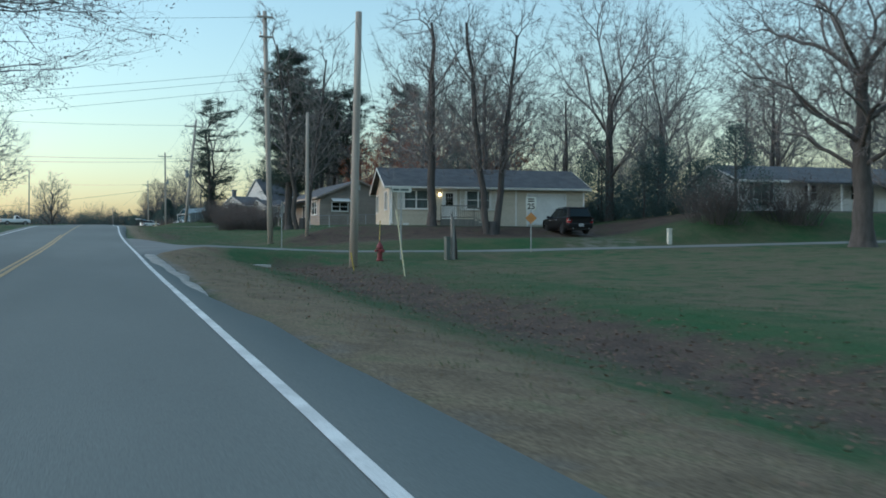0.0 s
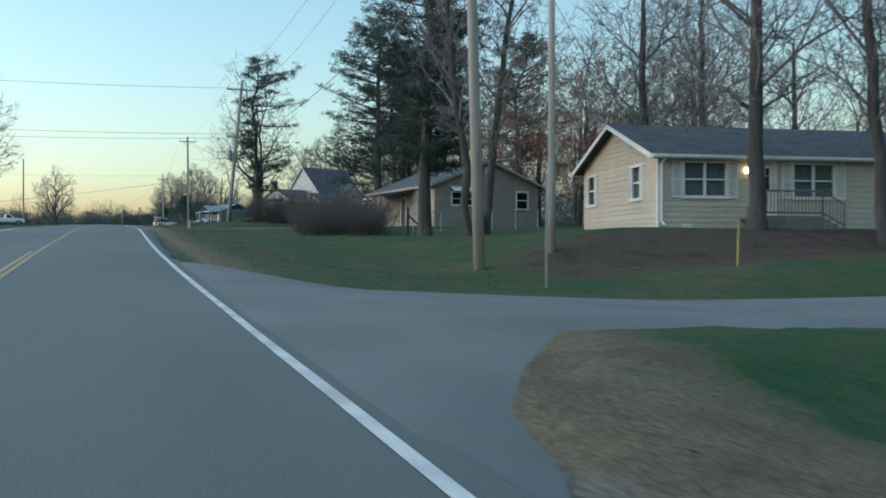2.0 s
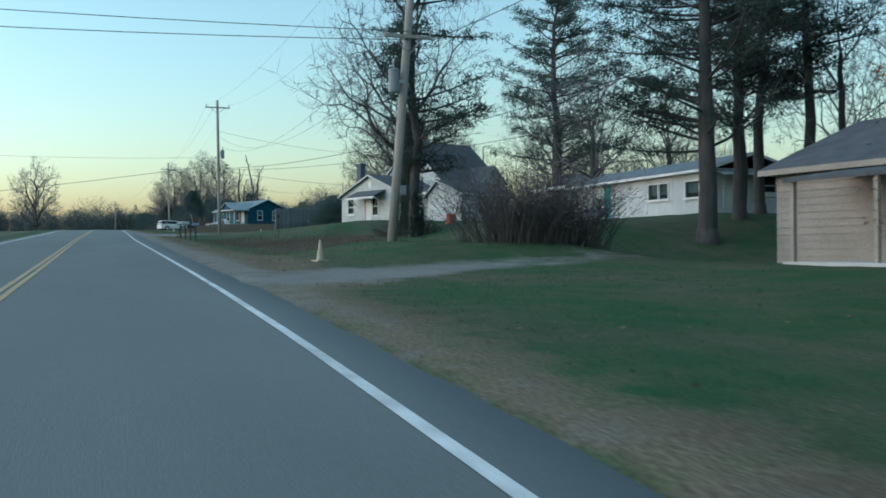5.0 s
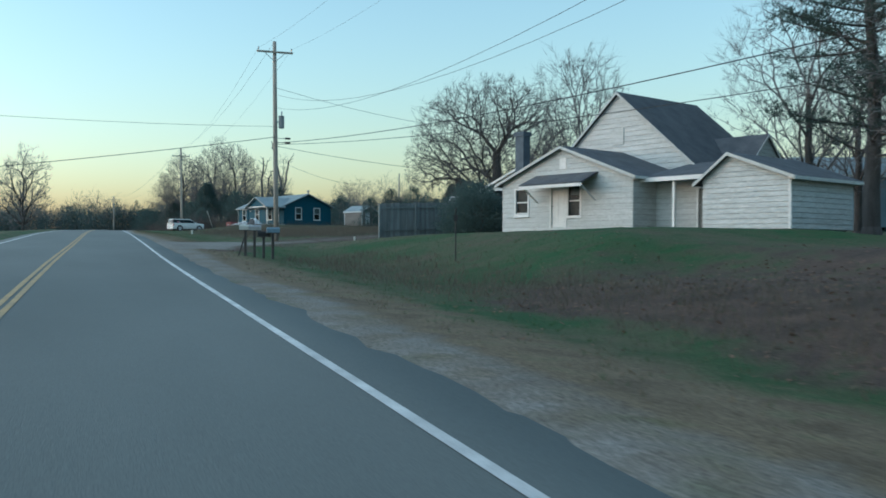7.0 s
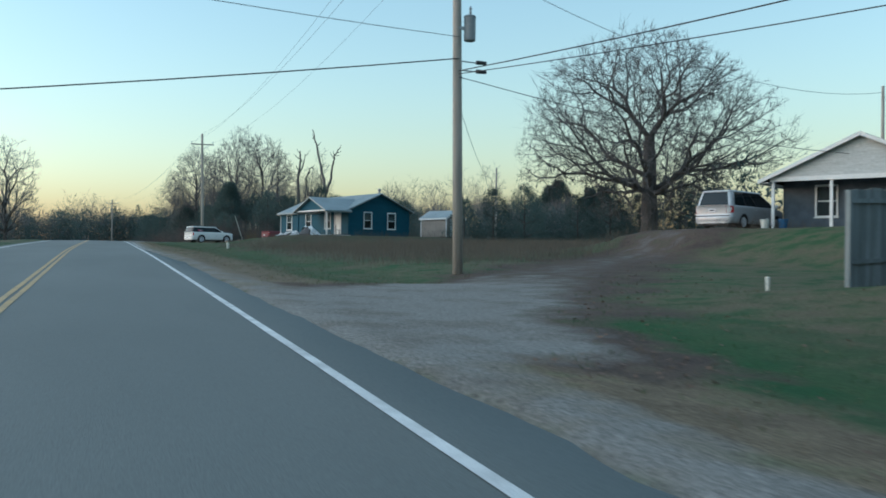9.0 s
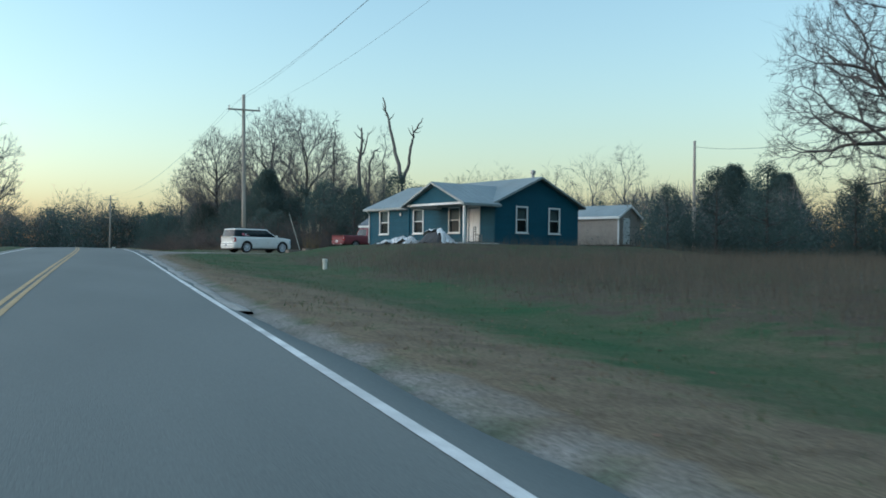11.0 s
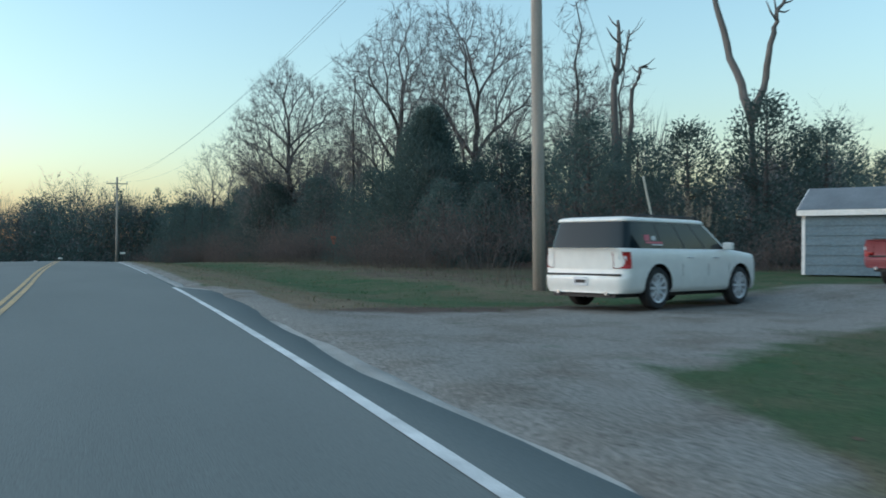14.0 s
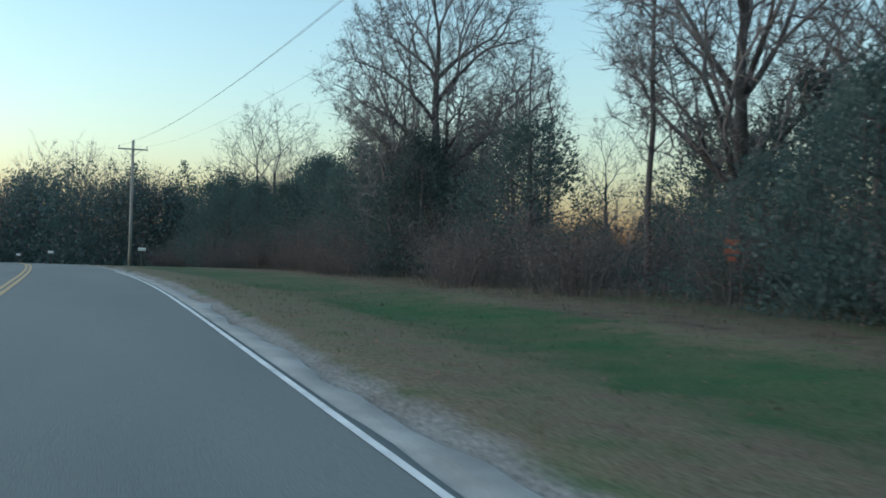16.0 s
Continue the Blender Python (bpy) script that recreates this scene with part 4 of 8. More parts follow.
    ch = Shape().box(-2.1, -1.5, 2.9, 3.4, 0, 5.15).box(-2.16, -1.44, 2.84, 3.46, 5.15, 5.4)
    ch.ob("chimney", M_BRICK_DARK, h, "sooty brick chimney", bevel=0.02)
    return h


def white_shed():
    h = rough_thing("white_outbuilding", "white clapboard outbuilding with sagging shingle roof", "shed", at=pose(18.07, 154.46, 6.58, 0, 0, -70.44))
    u0, u1, v0, v1 = 11.79, 15.49, -0.4, 4.3
    f = Face((u0, v0), (u1, v0))
    wall(h, f, 1.95, M_WHITE_BOARD, rise=0.92, lap=0.2, peak=0.33)
    wall(h, Face((u1, v0), (u1, v1)), 1.95, M_WHITE_BOARD, lap=0.2)
    wall(h, Face((u0, v1), (u0, v0)), 1.95, M_WHITE_BOARD, lap=0.2)
    wall(h, Face((u1, v1), (u0, v1)), 1.95, M_WHITE_BOARD, rise=0.92, lap=0, peak=0.67)
    roof(h, u0, u1, v0, v1, 1.95, 0.92, "v", M_ROOF_DARK, over=0.3, end=0.25, peak=0.33, fascia=M_WHITE_BOARD, deep=0.05)
    box_part("corner_board", (u1 - 0.05, u1 + 0.04, v0 - 0.04, v0 + 0.05, 0, 1.95), M_TRIM, h)
    return h


def blue_house():
    h = rough_thing("blue_house", "blue vinyl-sided house with pale metal roof and gabled porch", "house", at=pose(17.56, 241.55, 8.7, 0, 0, -72.2))
    L, W, H, R = 12.64, 6.89, 2.45, 1.51
    front, right, back, left = Face((0, 0), (L, 0)), Face((L, 0), (L, W)), Face((L, W), (0, W)), Face((0, W), (0, 0))
    o = [(1.24, 2.14, 0.75, 2.17), (4.98, 5.9, 0.75, 2.17), (8.55, 9.5, 0.75, 2.17), (10.35, 11.3, 0.12, 2.15)]
    wall(h, front, H, M_BLUE, o, lap=0.15)
    ro = [(1.72, 2.5, 0.75, 2.17), (4.4, 5.2, 0.75, 2.17)]
    wall(h, right, H, M_BLUE, ro, rise=R, lap=0.15)
    wall(h, left, H, M_BLUE, rise=R, lap=0)
    wall(h, back, H, M_BLUE, lap=0)
    box_part("foundation", (0.02, L - 0.02, 0.02, W - 0.02, -0.6, 0.1), M_CONCRETE, h)
    for q in o[:3]:
        window(h, front, *q, curtain=0.5)
    for q in ro:
        window(h, right, *q, curtain=0.5)
    door(h, front, *o[3], label="white panelled front door")
    roof(h, 0, L, 0, W, H, R, "u", M_ROOF_METAL, over=0.35, end=0.35, ribs=0.45, fascia=M_ROOF_METAL, deep=0.03)
    p0, p1, pd, ph, pr = 7.65, 12.9, 2.5, 2.29, 1.16
    roof(h, p0, p1, -pd, -0.3, ph, pr, "v", M_ROOF_METAL, over=0.3, end=0.3, ribs=0.45, fascia=M_ROOF_METAL, deep=0.03)
    pm, pz = (p0 + p1) / 2, ph + pr
    for s in (-1, 1):
        a, b, c = (pm, 0.0, pz), (pm, 2.36, pz), (pm + s * 2.26, 0.0, 2.45)
        ring = [a, c, b] if s < 0 else [a, b, c]
        Shape().prism(ring, (0, 0, 0.09)).ob("roof", M_ROOF_METAL, h)
    pf = Face((p0, -pd), (p1, -pd), ph - 0.12)
    sh = Shape().prism([pf.p(0.05, 0, 0.14), pf.p(pf.length - 0.05, 0, 0.14), pf.p(pf.length / 2, 0, pr + 0.02)], Vector(pf.p(0, -0.1, 0)) - Vector(pf.p(0, 0, 0)))
    sh.ob("porch_gable", M_BLUE, h)
    box_part("porch_beam", (p0 - 0.05, p1 + 0.05, -pd - 0.05, -pd + 0.12, ph - 0.1, ph + 0.02), M_TRIM, h)
    box_part("porch_beam", (p0 - 0.05, p0 + 0.1, -pd + 0.12, 0, ph - 0.16, ph + 0.02), M_TRIM, h)
    box_part("porch_beam", (p1 - 0.1, p1 + 0.05, -pd + 0.12, 0, ph - 0.16, ph + 0.02), M_TRIM, h)
    for x, m in ((p0, M_BLUE), (p1 - 0.12, M_TRIM)):
        box_part("porch_post", (x, x + 0.12, -pd, -pd + 0.12, -0.2, ph - 0.16), m, h)
    box_part("porch_slab", (p0 - 0.1, p1 + 0.1, -pd - 0.1, 0, -0.5, 0.06), M_CONCRETE, h)
    Shape().tube([(0.0, -0.32, H - 0.2), (-0.02, -0.08, H - 0.4), (-0.02, -0.07, 0.1)], [0.04] * 3, 6).ob("downspout", M_TRIM, h)
    st = Shape().lathe([(0.16, H + 1.0), (0.16, H + 1.25), (0.1, H + 1.3), (0.1, H + 1.9), (0.16, H + 1.92), (0.17, H + 2.1), (0.05, H + 2.16)], 12, (L - 1.3, W * 0.62))
    st.ob("stove_pipe", M_METAL, h, "galvanised stove pipe with cap")
    lp = Shape()
    front.brick(lp, 3.5, 3.62, 0.0, 0.1, 1.85, 2.05)
    lp.ob("wall_lamp", M_METAL, h)
    return h


def brick_house():
    h = rough_thing("dark_brick_house", "dark house with white porch gable and posts", "house", at=pose(28.53, 181.28, 8.2, 0, 0, -58.0))
    W, H, R, L = 7.8, 2.4, 1.74, 13.0
    f, g = Face((0, 1.9), (W, 1.9)), Face((0, 0), (W, 0), H)
    o = [(1.55, 2.4, 0.7, 2.05)]
    wall(h, f, H, M_BRICK_DARK, o, lap=0.0)
    window(h, f, *o[0])
    wall(h, Face((W, 1.9), (W, L)), H, M_BRICK_DARK, lap=0)
    wall(h, Face((0, L), (0, 1.9)), H, M_BRICK_DARK, lap=0)
    wall(h, Face((W, L), (0, L)), H, M_BRICK_DARK, lap=0, rise=R)
    wall(h, g, 0.0, M_WHITE_BOARD, rise=R, lap=0, label="plain white porch gable")
    roof(h, 0, W, 0, L, H, R, "v", M_ROOF_DARK, over=0.45, end=0.3)
    box_part("porch_beam", (0, W, -0.06, 0.1, H - 0.2, H), M_TRIM, h)
    for x in (0.05, 2.6, 5.2, W - 0.17):
        box_part("porch_post", (x, x + 0.13, 0, 0.13, -0.3, H - 0.2), M_TRIM, h)
    box_part("porch_slab", (0, W, -0.1, 1.9, -0.5, 0.05), M_CONCRETE, h)
    return h


def mobile_home():
    h = rough_thing("white_mobile_home", "long low white house with flat carport and turquoise door", "house", at=pose(27.85, 132.85, 6.28, 0, 0, -91.0))
    L, W, H = 14.6, 5.0, 2.28
    f, r = Face((0, 0), (L, 0)), Face((L, 0), (L, W))
    o = [(3.3, 3.8, 0.55, 0.9), (3.3, 3.8, 1.0, 1.35), (4.1, 5.0, 0.1, 2.02), (9.1, 11.0, 0.95, 1.75), (12.6, 13.8, 0.9, 1.7)]
    wall(h, f, H, M_WHITE_PANEL, o, lap=0)
    for s in np.arange(0.4, L, 1.22):
        q = Shape()
        f.brick(q, s, s + 0.03, 0.0, 0.015, 0, H)
        q.ob("batten", M_WHITE_PANEL, h)
    for q in o[:2]:
        window(h, f, *q, sash=False, border=0.04)
    for q in o[3:]:
        window(h, f, *q, lights=2 if q[1] - q[0] > 1.5 else 1, curtain=0.7, sash=False)
    door(h, f, *o[2], material=M_TURQUOISE, label="turquoise door")
    Shape().hexa([f.p(3.9, 0.9, 2.0), f.p(5.2, 0.9, 2.0), f.p(5.2, 0.02, 2.2), f.p(3.9, 0.02, 2.2), f.p(3.9, 0.92, 2.04), f.p(5.2, 0.92, 2.04), f.p(5.2, 0.02, 2.24), f.p(3.9, 0.02, 2.24)]).ob("awning", M_WHITE_PANEL, h, "white metal door awning")
    lp = Shape()
    f.brick(lp, 0.15, 0.4, 0.0, 0.1, 1.82, 1.98)
    lp.ob("wall_lamp", M_BLACK_PAINT, h)
    ro = [(0.9, 1.8, 0.3, 2.1), (2.8, 4.0, 1.0, 1.9)]
    wall(h, r, H, M_WHITE_PANEL, ro, lap=0.28)
    door(h, r, *ro[0])
    window(h, r, *ro[1])
    Shape().hexa([r.p(0.3, 1.0, 1.85), r.p(4.4, 1.0, 1.85), r.p(4.4, 0.02, 2.15), r.p(0.3, 0.02, 2.15), r.p(0.3, 1.02, 1.9), r.p(4.4, 1.02, 1.9), r.p(4.4, 0.02, 2.2), r.p(0.3, 0.02, 2.2)]).ob("awning", M_ROOF_METAL, h, "grey metal awning over the end door")
    wall(h, Face((L, W), (0, W)), H, M_WHITE_PANEL, lap=0)
    wall(h, Face((0, W), (0, 0)), H, M_WHITE_PANEL, lap=0)
    roof(h, 0, L, 0, W, H, 0.75, "u", M_SHED_ROOF, over=0.4, end=0.3, deep=0.06)
    Shape().hexa([(-5.6, -0.35, 2.24), (-0.3, -0.35, 2.3), (-0.3, W, 2.62), (-5.6, W, 2.56), (-5.6, -0.35, 2.36), (-0.3, -0.35, 2.42), (-0.3, W, 2.74), (-5.6, W, 2.68)]).ob("carport_roof", M_SHED_ROOF, h)
    box_part("carport_fascia", (-5.6, -0.3, -0.39, -0.36, 2.2, 2.4), M_TRIM, h)
    for x in (-5.5, -2.8):
        for y in (-0.25, W - 0.15):
            box_part("carport_post", (x, x + 0.09, y, y + 0.09, -0.3, 2.26), M_TRIM, h)
    wall(h, Face((-5.6, W), (0, W)), 2.4, M_FENCE, lap=0)
    return h


M_BLACK_PAINT = surface("black_painted_metal", (0.02, 0.02, 0.022), (0.03, 0.03, 0.032), 3, 40, 0.6, bump=0)
M_SHED_ROOF = surface("grey_shed_shingles", (0.15, 0.17, 0.19), (0.11, 0.125, 0.14), 1.2, 25, 0.85, bump=0.4)
M_WHITE_PANEL = surface("white_metal_panel", (0.56, 0.58, 0.58), (0.44, 0.46, 0.46), 0.7, 15, 0.6, bump=0.1)
M_TURQUOISE = surface("turquoise_paint", (0.05, 0.36, 0.4), (0.04, 0.3, 0.34), 1, 20, 0.5, bump=0.05)


def white_ranch():
    h = rough_thing("white_ranch_house", "low white ranch house with dark roof and porch rail", "house", at=pose(44.6, 57.4, 4.4, 0, 0, -8))
    L, W, H, R = 19.0, 8.0, 2.6, 1.3
    front = Face((0, 0), (L, 0))
    o = [(1.1, 2.3, 1.1, 2.2), (5.3, 6.4, 1.1, 2.2), (9.3, 11.0, 1.0, 2.2), (13.5, 15.0, 1.0, 2.2)]
    wall(h, front, H, M_TRIM, o, lap=0.22)
    for q in o:
        window(h, front, *q, lights=2, trim=M_TRIM)
    for a, b in ((0.75, 1.0), (2.42, 2.67)):
        q = Shape()
        front.brick(q, a, b, 0.02, 0.06, 1.0, 2.3)
        q.ob("shutter", M_ROOF_DARK, h, "dark shutter")
    wall(h, Face((0, W), (0, 0)), H, M_TRIM, rise=R, lap=0.22)
    wall(h, Face((L, 0), (L, W)), H, M_TRIM, rise=R, lap=0)
    wall(h, Face((L, W), (0, W)), H, M_TRIM, lap=0)
    roof(h, 0, L, 0, W, H, R, "u", M_ROOF_DARK, over=0.5, end=0.4)
    box_part("porch_deck", (4.2, 18.0, -2.2, -0.06, -0.4, 0.15), M_FENCE, h)
    Shape().hexa([(4.0, -2.4, 2.15), (18.2, -2.4, 2.15), (18.2, -0.3, 2.55), (4.0, -0.3, 2.55), (4.0, -2.4, 2.27), (18.2, -2.4, 2.27), (18.2, -0.3, 2.67), (4.0, -0.3, 2.67)]).ob("porch_roof", M_ROOF_DARK, h)
    for x in (4.3, 7.0, 9.0, 12.0, 15.0, 17.8):
        box_part("porch_post", (x, x + 0.12, -2.1, -1.98, 0.15, 2.2), M_TRIM, h)
    railing(h, [(7.0, -2.05, 0.15), (9.0, -2.05, 0.15)], material=M_TRIM, high=0.85)
    railing(h, [(10.2, -2.05, 0.15), (17.8, -2.05, 0.15)], material=M_TRIM, high=0.85)
    return h


def small_shed(name, label, m, dims, body, roofing, double_door=True, rise=0.8):
    """A garden shed: u along its long side, the gable with doors at the far end of u."""
    h = rough_thing(name, label, "shed", at=m)
    L, W, H = dims
    wall(h, Face((0, 0), (L, 0)), H, body, lap=0.3)
    g = Face((L, 0), (L, W))
    wall(h, g, H, body, rise=rise, lap=0)
    wall(h, Face((L, W), (0, W)), H, body, lap=0)
    wall(h, Face((0, W), (0, 0)), H, body, rise=rise, lap=0)
    roof(h, 0, L, 0, W, H, rise, "u", roofing, over=0.15, end=0.15)
    k = 2 if double_door else 1
    for i in range(k):
        a = W / 2 - 0.85 + i * 0.86
        q = Shape()
        g.brick(q, a, a + 0.84, 0.0, 0.03, 0.05, 1.85)
        lf = q.ob("shed_door", M_TRIM if not double_door else body, h)
        t = Shape()
        for s0, s1, w0, w1 in ((a, a + 0.07, 0.05, 1.85), (a + 0.77, a + 0.84, 0.05, 1.85), (a + 0.07, a + 0.77, 1.78, 1.85), (a + 0.07, a + 0.77, 0.05, 0.12)):
            g.brick(t, s0, s1, 0.03, 0.05, w0, w1)
        t.ob("door_trim", M_TRIM, lf)
    for s in (0, L):
        f = Shape().box(s - 0.05, s + 0.05, -0.04, 0.05, 0, H)
        f.ob("corner_board", M_TRIM, h)
    return h


tan_house()
brown_house()
white_house()
white_shed()
blue_house()
brick_house()
mobile_home()
white_ranch()
M_SHED_BLUE = surface("blue_grey_paint", (0.2, 0.27, 0.33), (0.16, 0.22, 0.27), 0.8, 20, 0.7, bump=0.15)
M_SHED_GREY = surface("pale_grey_paint", (0.13, 0.175, 0.21), (0.1, 0.14, 0.17), 0.8, 20, 0.7, bump=0.15)
small_shed("garden_shed", "grey garden shed with white trim and double doors", pose(20.9, 255.6, 8.5, 0, 0, -56), (3.9, 2.6, 1.98), M_SHED_GREY, M_SHED_ROOF, rise=0.66)

# ---- utility poles and cables ----


M_DRUM = surface("dull_grey_enamel", (0.24, 0.26, 0.27), (0.19, 0.21, 0.22), 2, 25, 0.6, bump=0.05)


def utility_pole(x, y, top, lean=(0, 0), arms=(), transformer=0.0, radius=0.16, label="weathered wooden utility pole", side=1):
    z0 = on_ground(x, y)
    h = top - z0
    t = rough_thing("utility_pole", label, "utility pole", "roadside utility poles", pose(x, y, z0))

    def axis(z):
        return Vector((lean[0] * z, lean[1] * z, z))
    pts = [axis(-0.4), axis(h * 0.33), axis(h * 0.66), axis(h)]
    Shape().tube(pts, [radius, radius * 0.92, radius * 0.83, radius * 0.72], 14).ob("shaft", M_POLE, t, smooth=True)
    for z, half in arms:
        c = axis(z - z0)
        Shape().box(c.x - half, c.x + half, c.y - 0.24, c.y - 0.12, c.z - 0.06, c.z + 0.06).ob("crossarm", M_POLE, t, bevel=0.01)
        for s in (-1, 1):
            Shape().tube([(c.x + s * half * 0.55, c.y - 0.15, c.z - 0.06), (c.x, c.y - 0.14, c.z - 0.65)], [0.02, 0.02], 4).ob("arm_brace", M_METAL, t)
            e = Vector((c.x + s * (half - 0.1), c.y - 0.18, c.z + 0.06))
            Shape().lathe([(0.02, e.z), (0.02, e.z + 0.08), (0.055, e.z + 0.09), (0.06, e.z + 0.14), (0.035, e.z + 0.17), (0.05, e.z + 0.2), (0.02, e.z + 0.26)], 8, (e.x, e.y)).ob("insulator", M_METAL, t)
    if transformer:
        c = axis(transformer - z0)
        Shape().lathe([(0.05, c.z - 0.42), (0.17, c.z - 0.4), (0.19, c.z - 0.37), (0.19, c.z + 0.36), (0.205, c.z + 0.38), (0.17, c.z + 0.43), (0.05, c.z + 0.46)], 16, (c.x + side * 0.4, c.y - 0.1)).ob("transformer", M_DRUM, t, "grey drum transformer", smooth=False)
        Shape().box(min(c.x, c.x + side * 0.3), max(c.x, c.x + side * 0.3), c.y - 0.14, c.y - 0.06, c.z - 0.05, c.z + 0.05).ob("bracket", M_METAL, t)
        Shape().lathe([(0.03, c.z + 0.48), (0.05, c.z + 0.55), (0.03, c.z + 0.6), (0.05, c.z + 0.66), (0.02, c.z + 0.75)], 8, (c.x + side * 0.42, c.y - 0.1)).ob("bushing", M_METAL, t)
    return t


POLES = {
    "a": (9.09, 34.96, 10.7, (0.02, 0.0)), "b": (9.49, 56.32, 16.0, (-0.026, 0.009)), "c": (8.88, 110.62, 16.85, (0.1, 0.05)),
    "e": (10.55, 174.66, 19.6, (-0.011, 0.006)), "f": (11.0, 253.9, 20.4, (-0.012, 0.01)), "g": (3.2, 354.0, 18.2, (0.0, 0.0)),
}
utility_pole(*POLES["a"], radius=0.17)
utility_pole(*POLES["b"], arms=[(15.6, 0.5), (14.4, 0.4), (12.3, 0.4), (11.35, 0.4)], radius=0.17)
pc = utility_pole(*POLES["c"], arms=[(16.05, 1.2), (12.1, 0.9)], transformer=10.5, radius=0.17, side=-1)
Shape().box(0.28, 0.5, -0.12, 0.12, 1.62, 1.95).ob("meter_box", M_DRUM, pc, "grey meter box", bevel=0.015)
Shape().box(0.14, 0.3, -0.03, 0.03, 1.72, 1.8).ob("box_bracket", M_METAL, pc)
pe = utility_pole(*POLES["e"], arms=[(18.86, 1.2)], transformer=14.2, radius=0.17)
for z in (13.14, 12.85):
    q = z - on_ground(10.55, 174.66)
    Shape().tube([(0.05, 0.0, q), (0.75, 0.0, q - 0.02)], [0.02, 0.02], 6).ob("spur", M_METAL, pe)
    Shape().tube([(0.58, 0.0, q), (0.92, 0.0, q)], [0.07, 0.06], 10).ob("splice_case", M_CABLE, pe, "black cable splice case")
utility_pole(*POLES["f"], arms=[(19.2, 1.25)], radius=0.17)
utility_pole(*POLES["g"], arms=[(17.4, 1.25)], radius=0.16)
utility_pole(11.7, 56.2, 9.95, (0.0, 0.0), radius=0.12, label="grey weathered service pole")
utility_pole(38.0, 233.6, 16.0, (0.0, 0.0), radius=0.12, label="grey weathered service pole")
utility_pole(46.5, 192.2, 18.0, (0.0, 0.0), radius=0.13, label="grey weathered service pole")

utility_pole(-12.9, 187.0, 16.6, (0.0, 0.0), radius=0.13, label="grey wooden pole across the road")


def cable(a, b, sag, radius=0.012, label="dark sagging overhead power cable", name="overhead_cable"):
    a, b = Vector(a), Vector(b)
    k = max(8, int((b - a).length / 3))
    pts = [a.lerp(b, i / k) - Vector((0, 0, sag * 4 * (i / k) * (1 - i / k))) for i in range(k + 1)]
    return tagged(Shape().tube(pts, [radius] * (k + 1), 4).ob(name, M_CABLE), label, "cable", "overhead cables")

# ---- trees and brush ----


def turned(d, angle, rng):
    """A direction that leans away from d by about angle degrees."""
    d = d.normalized()
    side = d.cross(Vector((rng.gauss(0, 1), rng.gauss(0, 1), rng.gauss(0, 1)))).normalized()
    a = radians(angle)
    return (d * math.cos(a) + side * math.sin(a)).normalized()


def crown_points(rng, n, wide, low, high, shell=2.4):
    """Where a crown's twigs end: a lumpy dome, denser towards its skin."""
    v = rng.normal(size=(n, 3))
    v /= np.linalg.norm(v, axis=1)[:, None]
    k = 1 + 0.09 * np.sin(v[:, 0] * 4.1 + rng.uniform(0, 6)) * np.sin(v[:, 1] * 3.7 + rng.uniform(0, 6)) + 0.08 * np.sin(v[:, 2] * 5.3 + v[:, 0] * 3 + rng.uniform(0, 6))
    k += 0.07 * np.sin(v[:, 0] * 11 + v[:, 2] * 9 + rng.uniform(0, 6))
    q = v * (k * rng.random(n) ** (1 / shell))[:, None]
    drop = np.where(q[:, 2] < 0, 0.75, 1.0)
    return np.stack([q[:, 0] * wide / 2, q[:, 1] * wide / 2, low + (high - low) * (0.42 + 0.58 * q[:, 2] * drop)], -1)


def clusters(rng, pts, k):
    c = pts[rng.choice(len(pts), k, replace=False)]
    for _ in range(5):
        own = np.argmin(((pts[:, None] - c[None]) ** 2).sum(-1), 1)
        c = np.array([pts[own == i].mean(0) if (own == i).any() else c[i] for i in range(k)])
    return [pts[own == i] for i in range(k) if (own == i).any()]


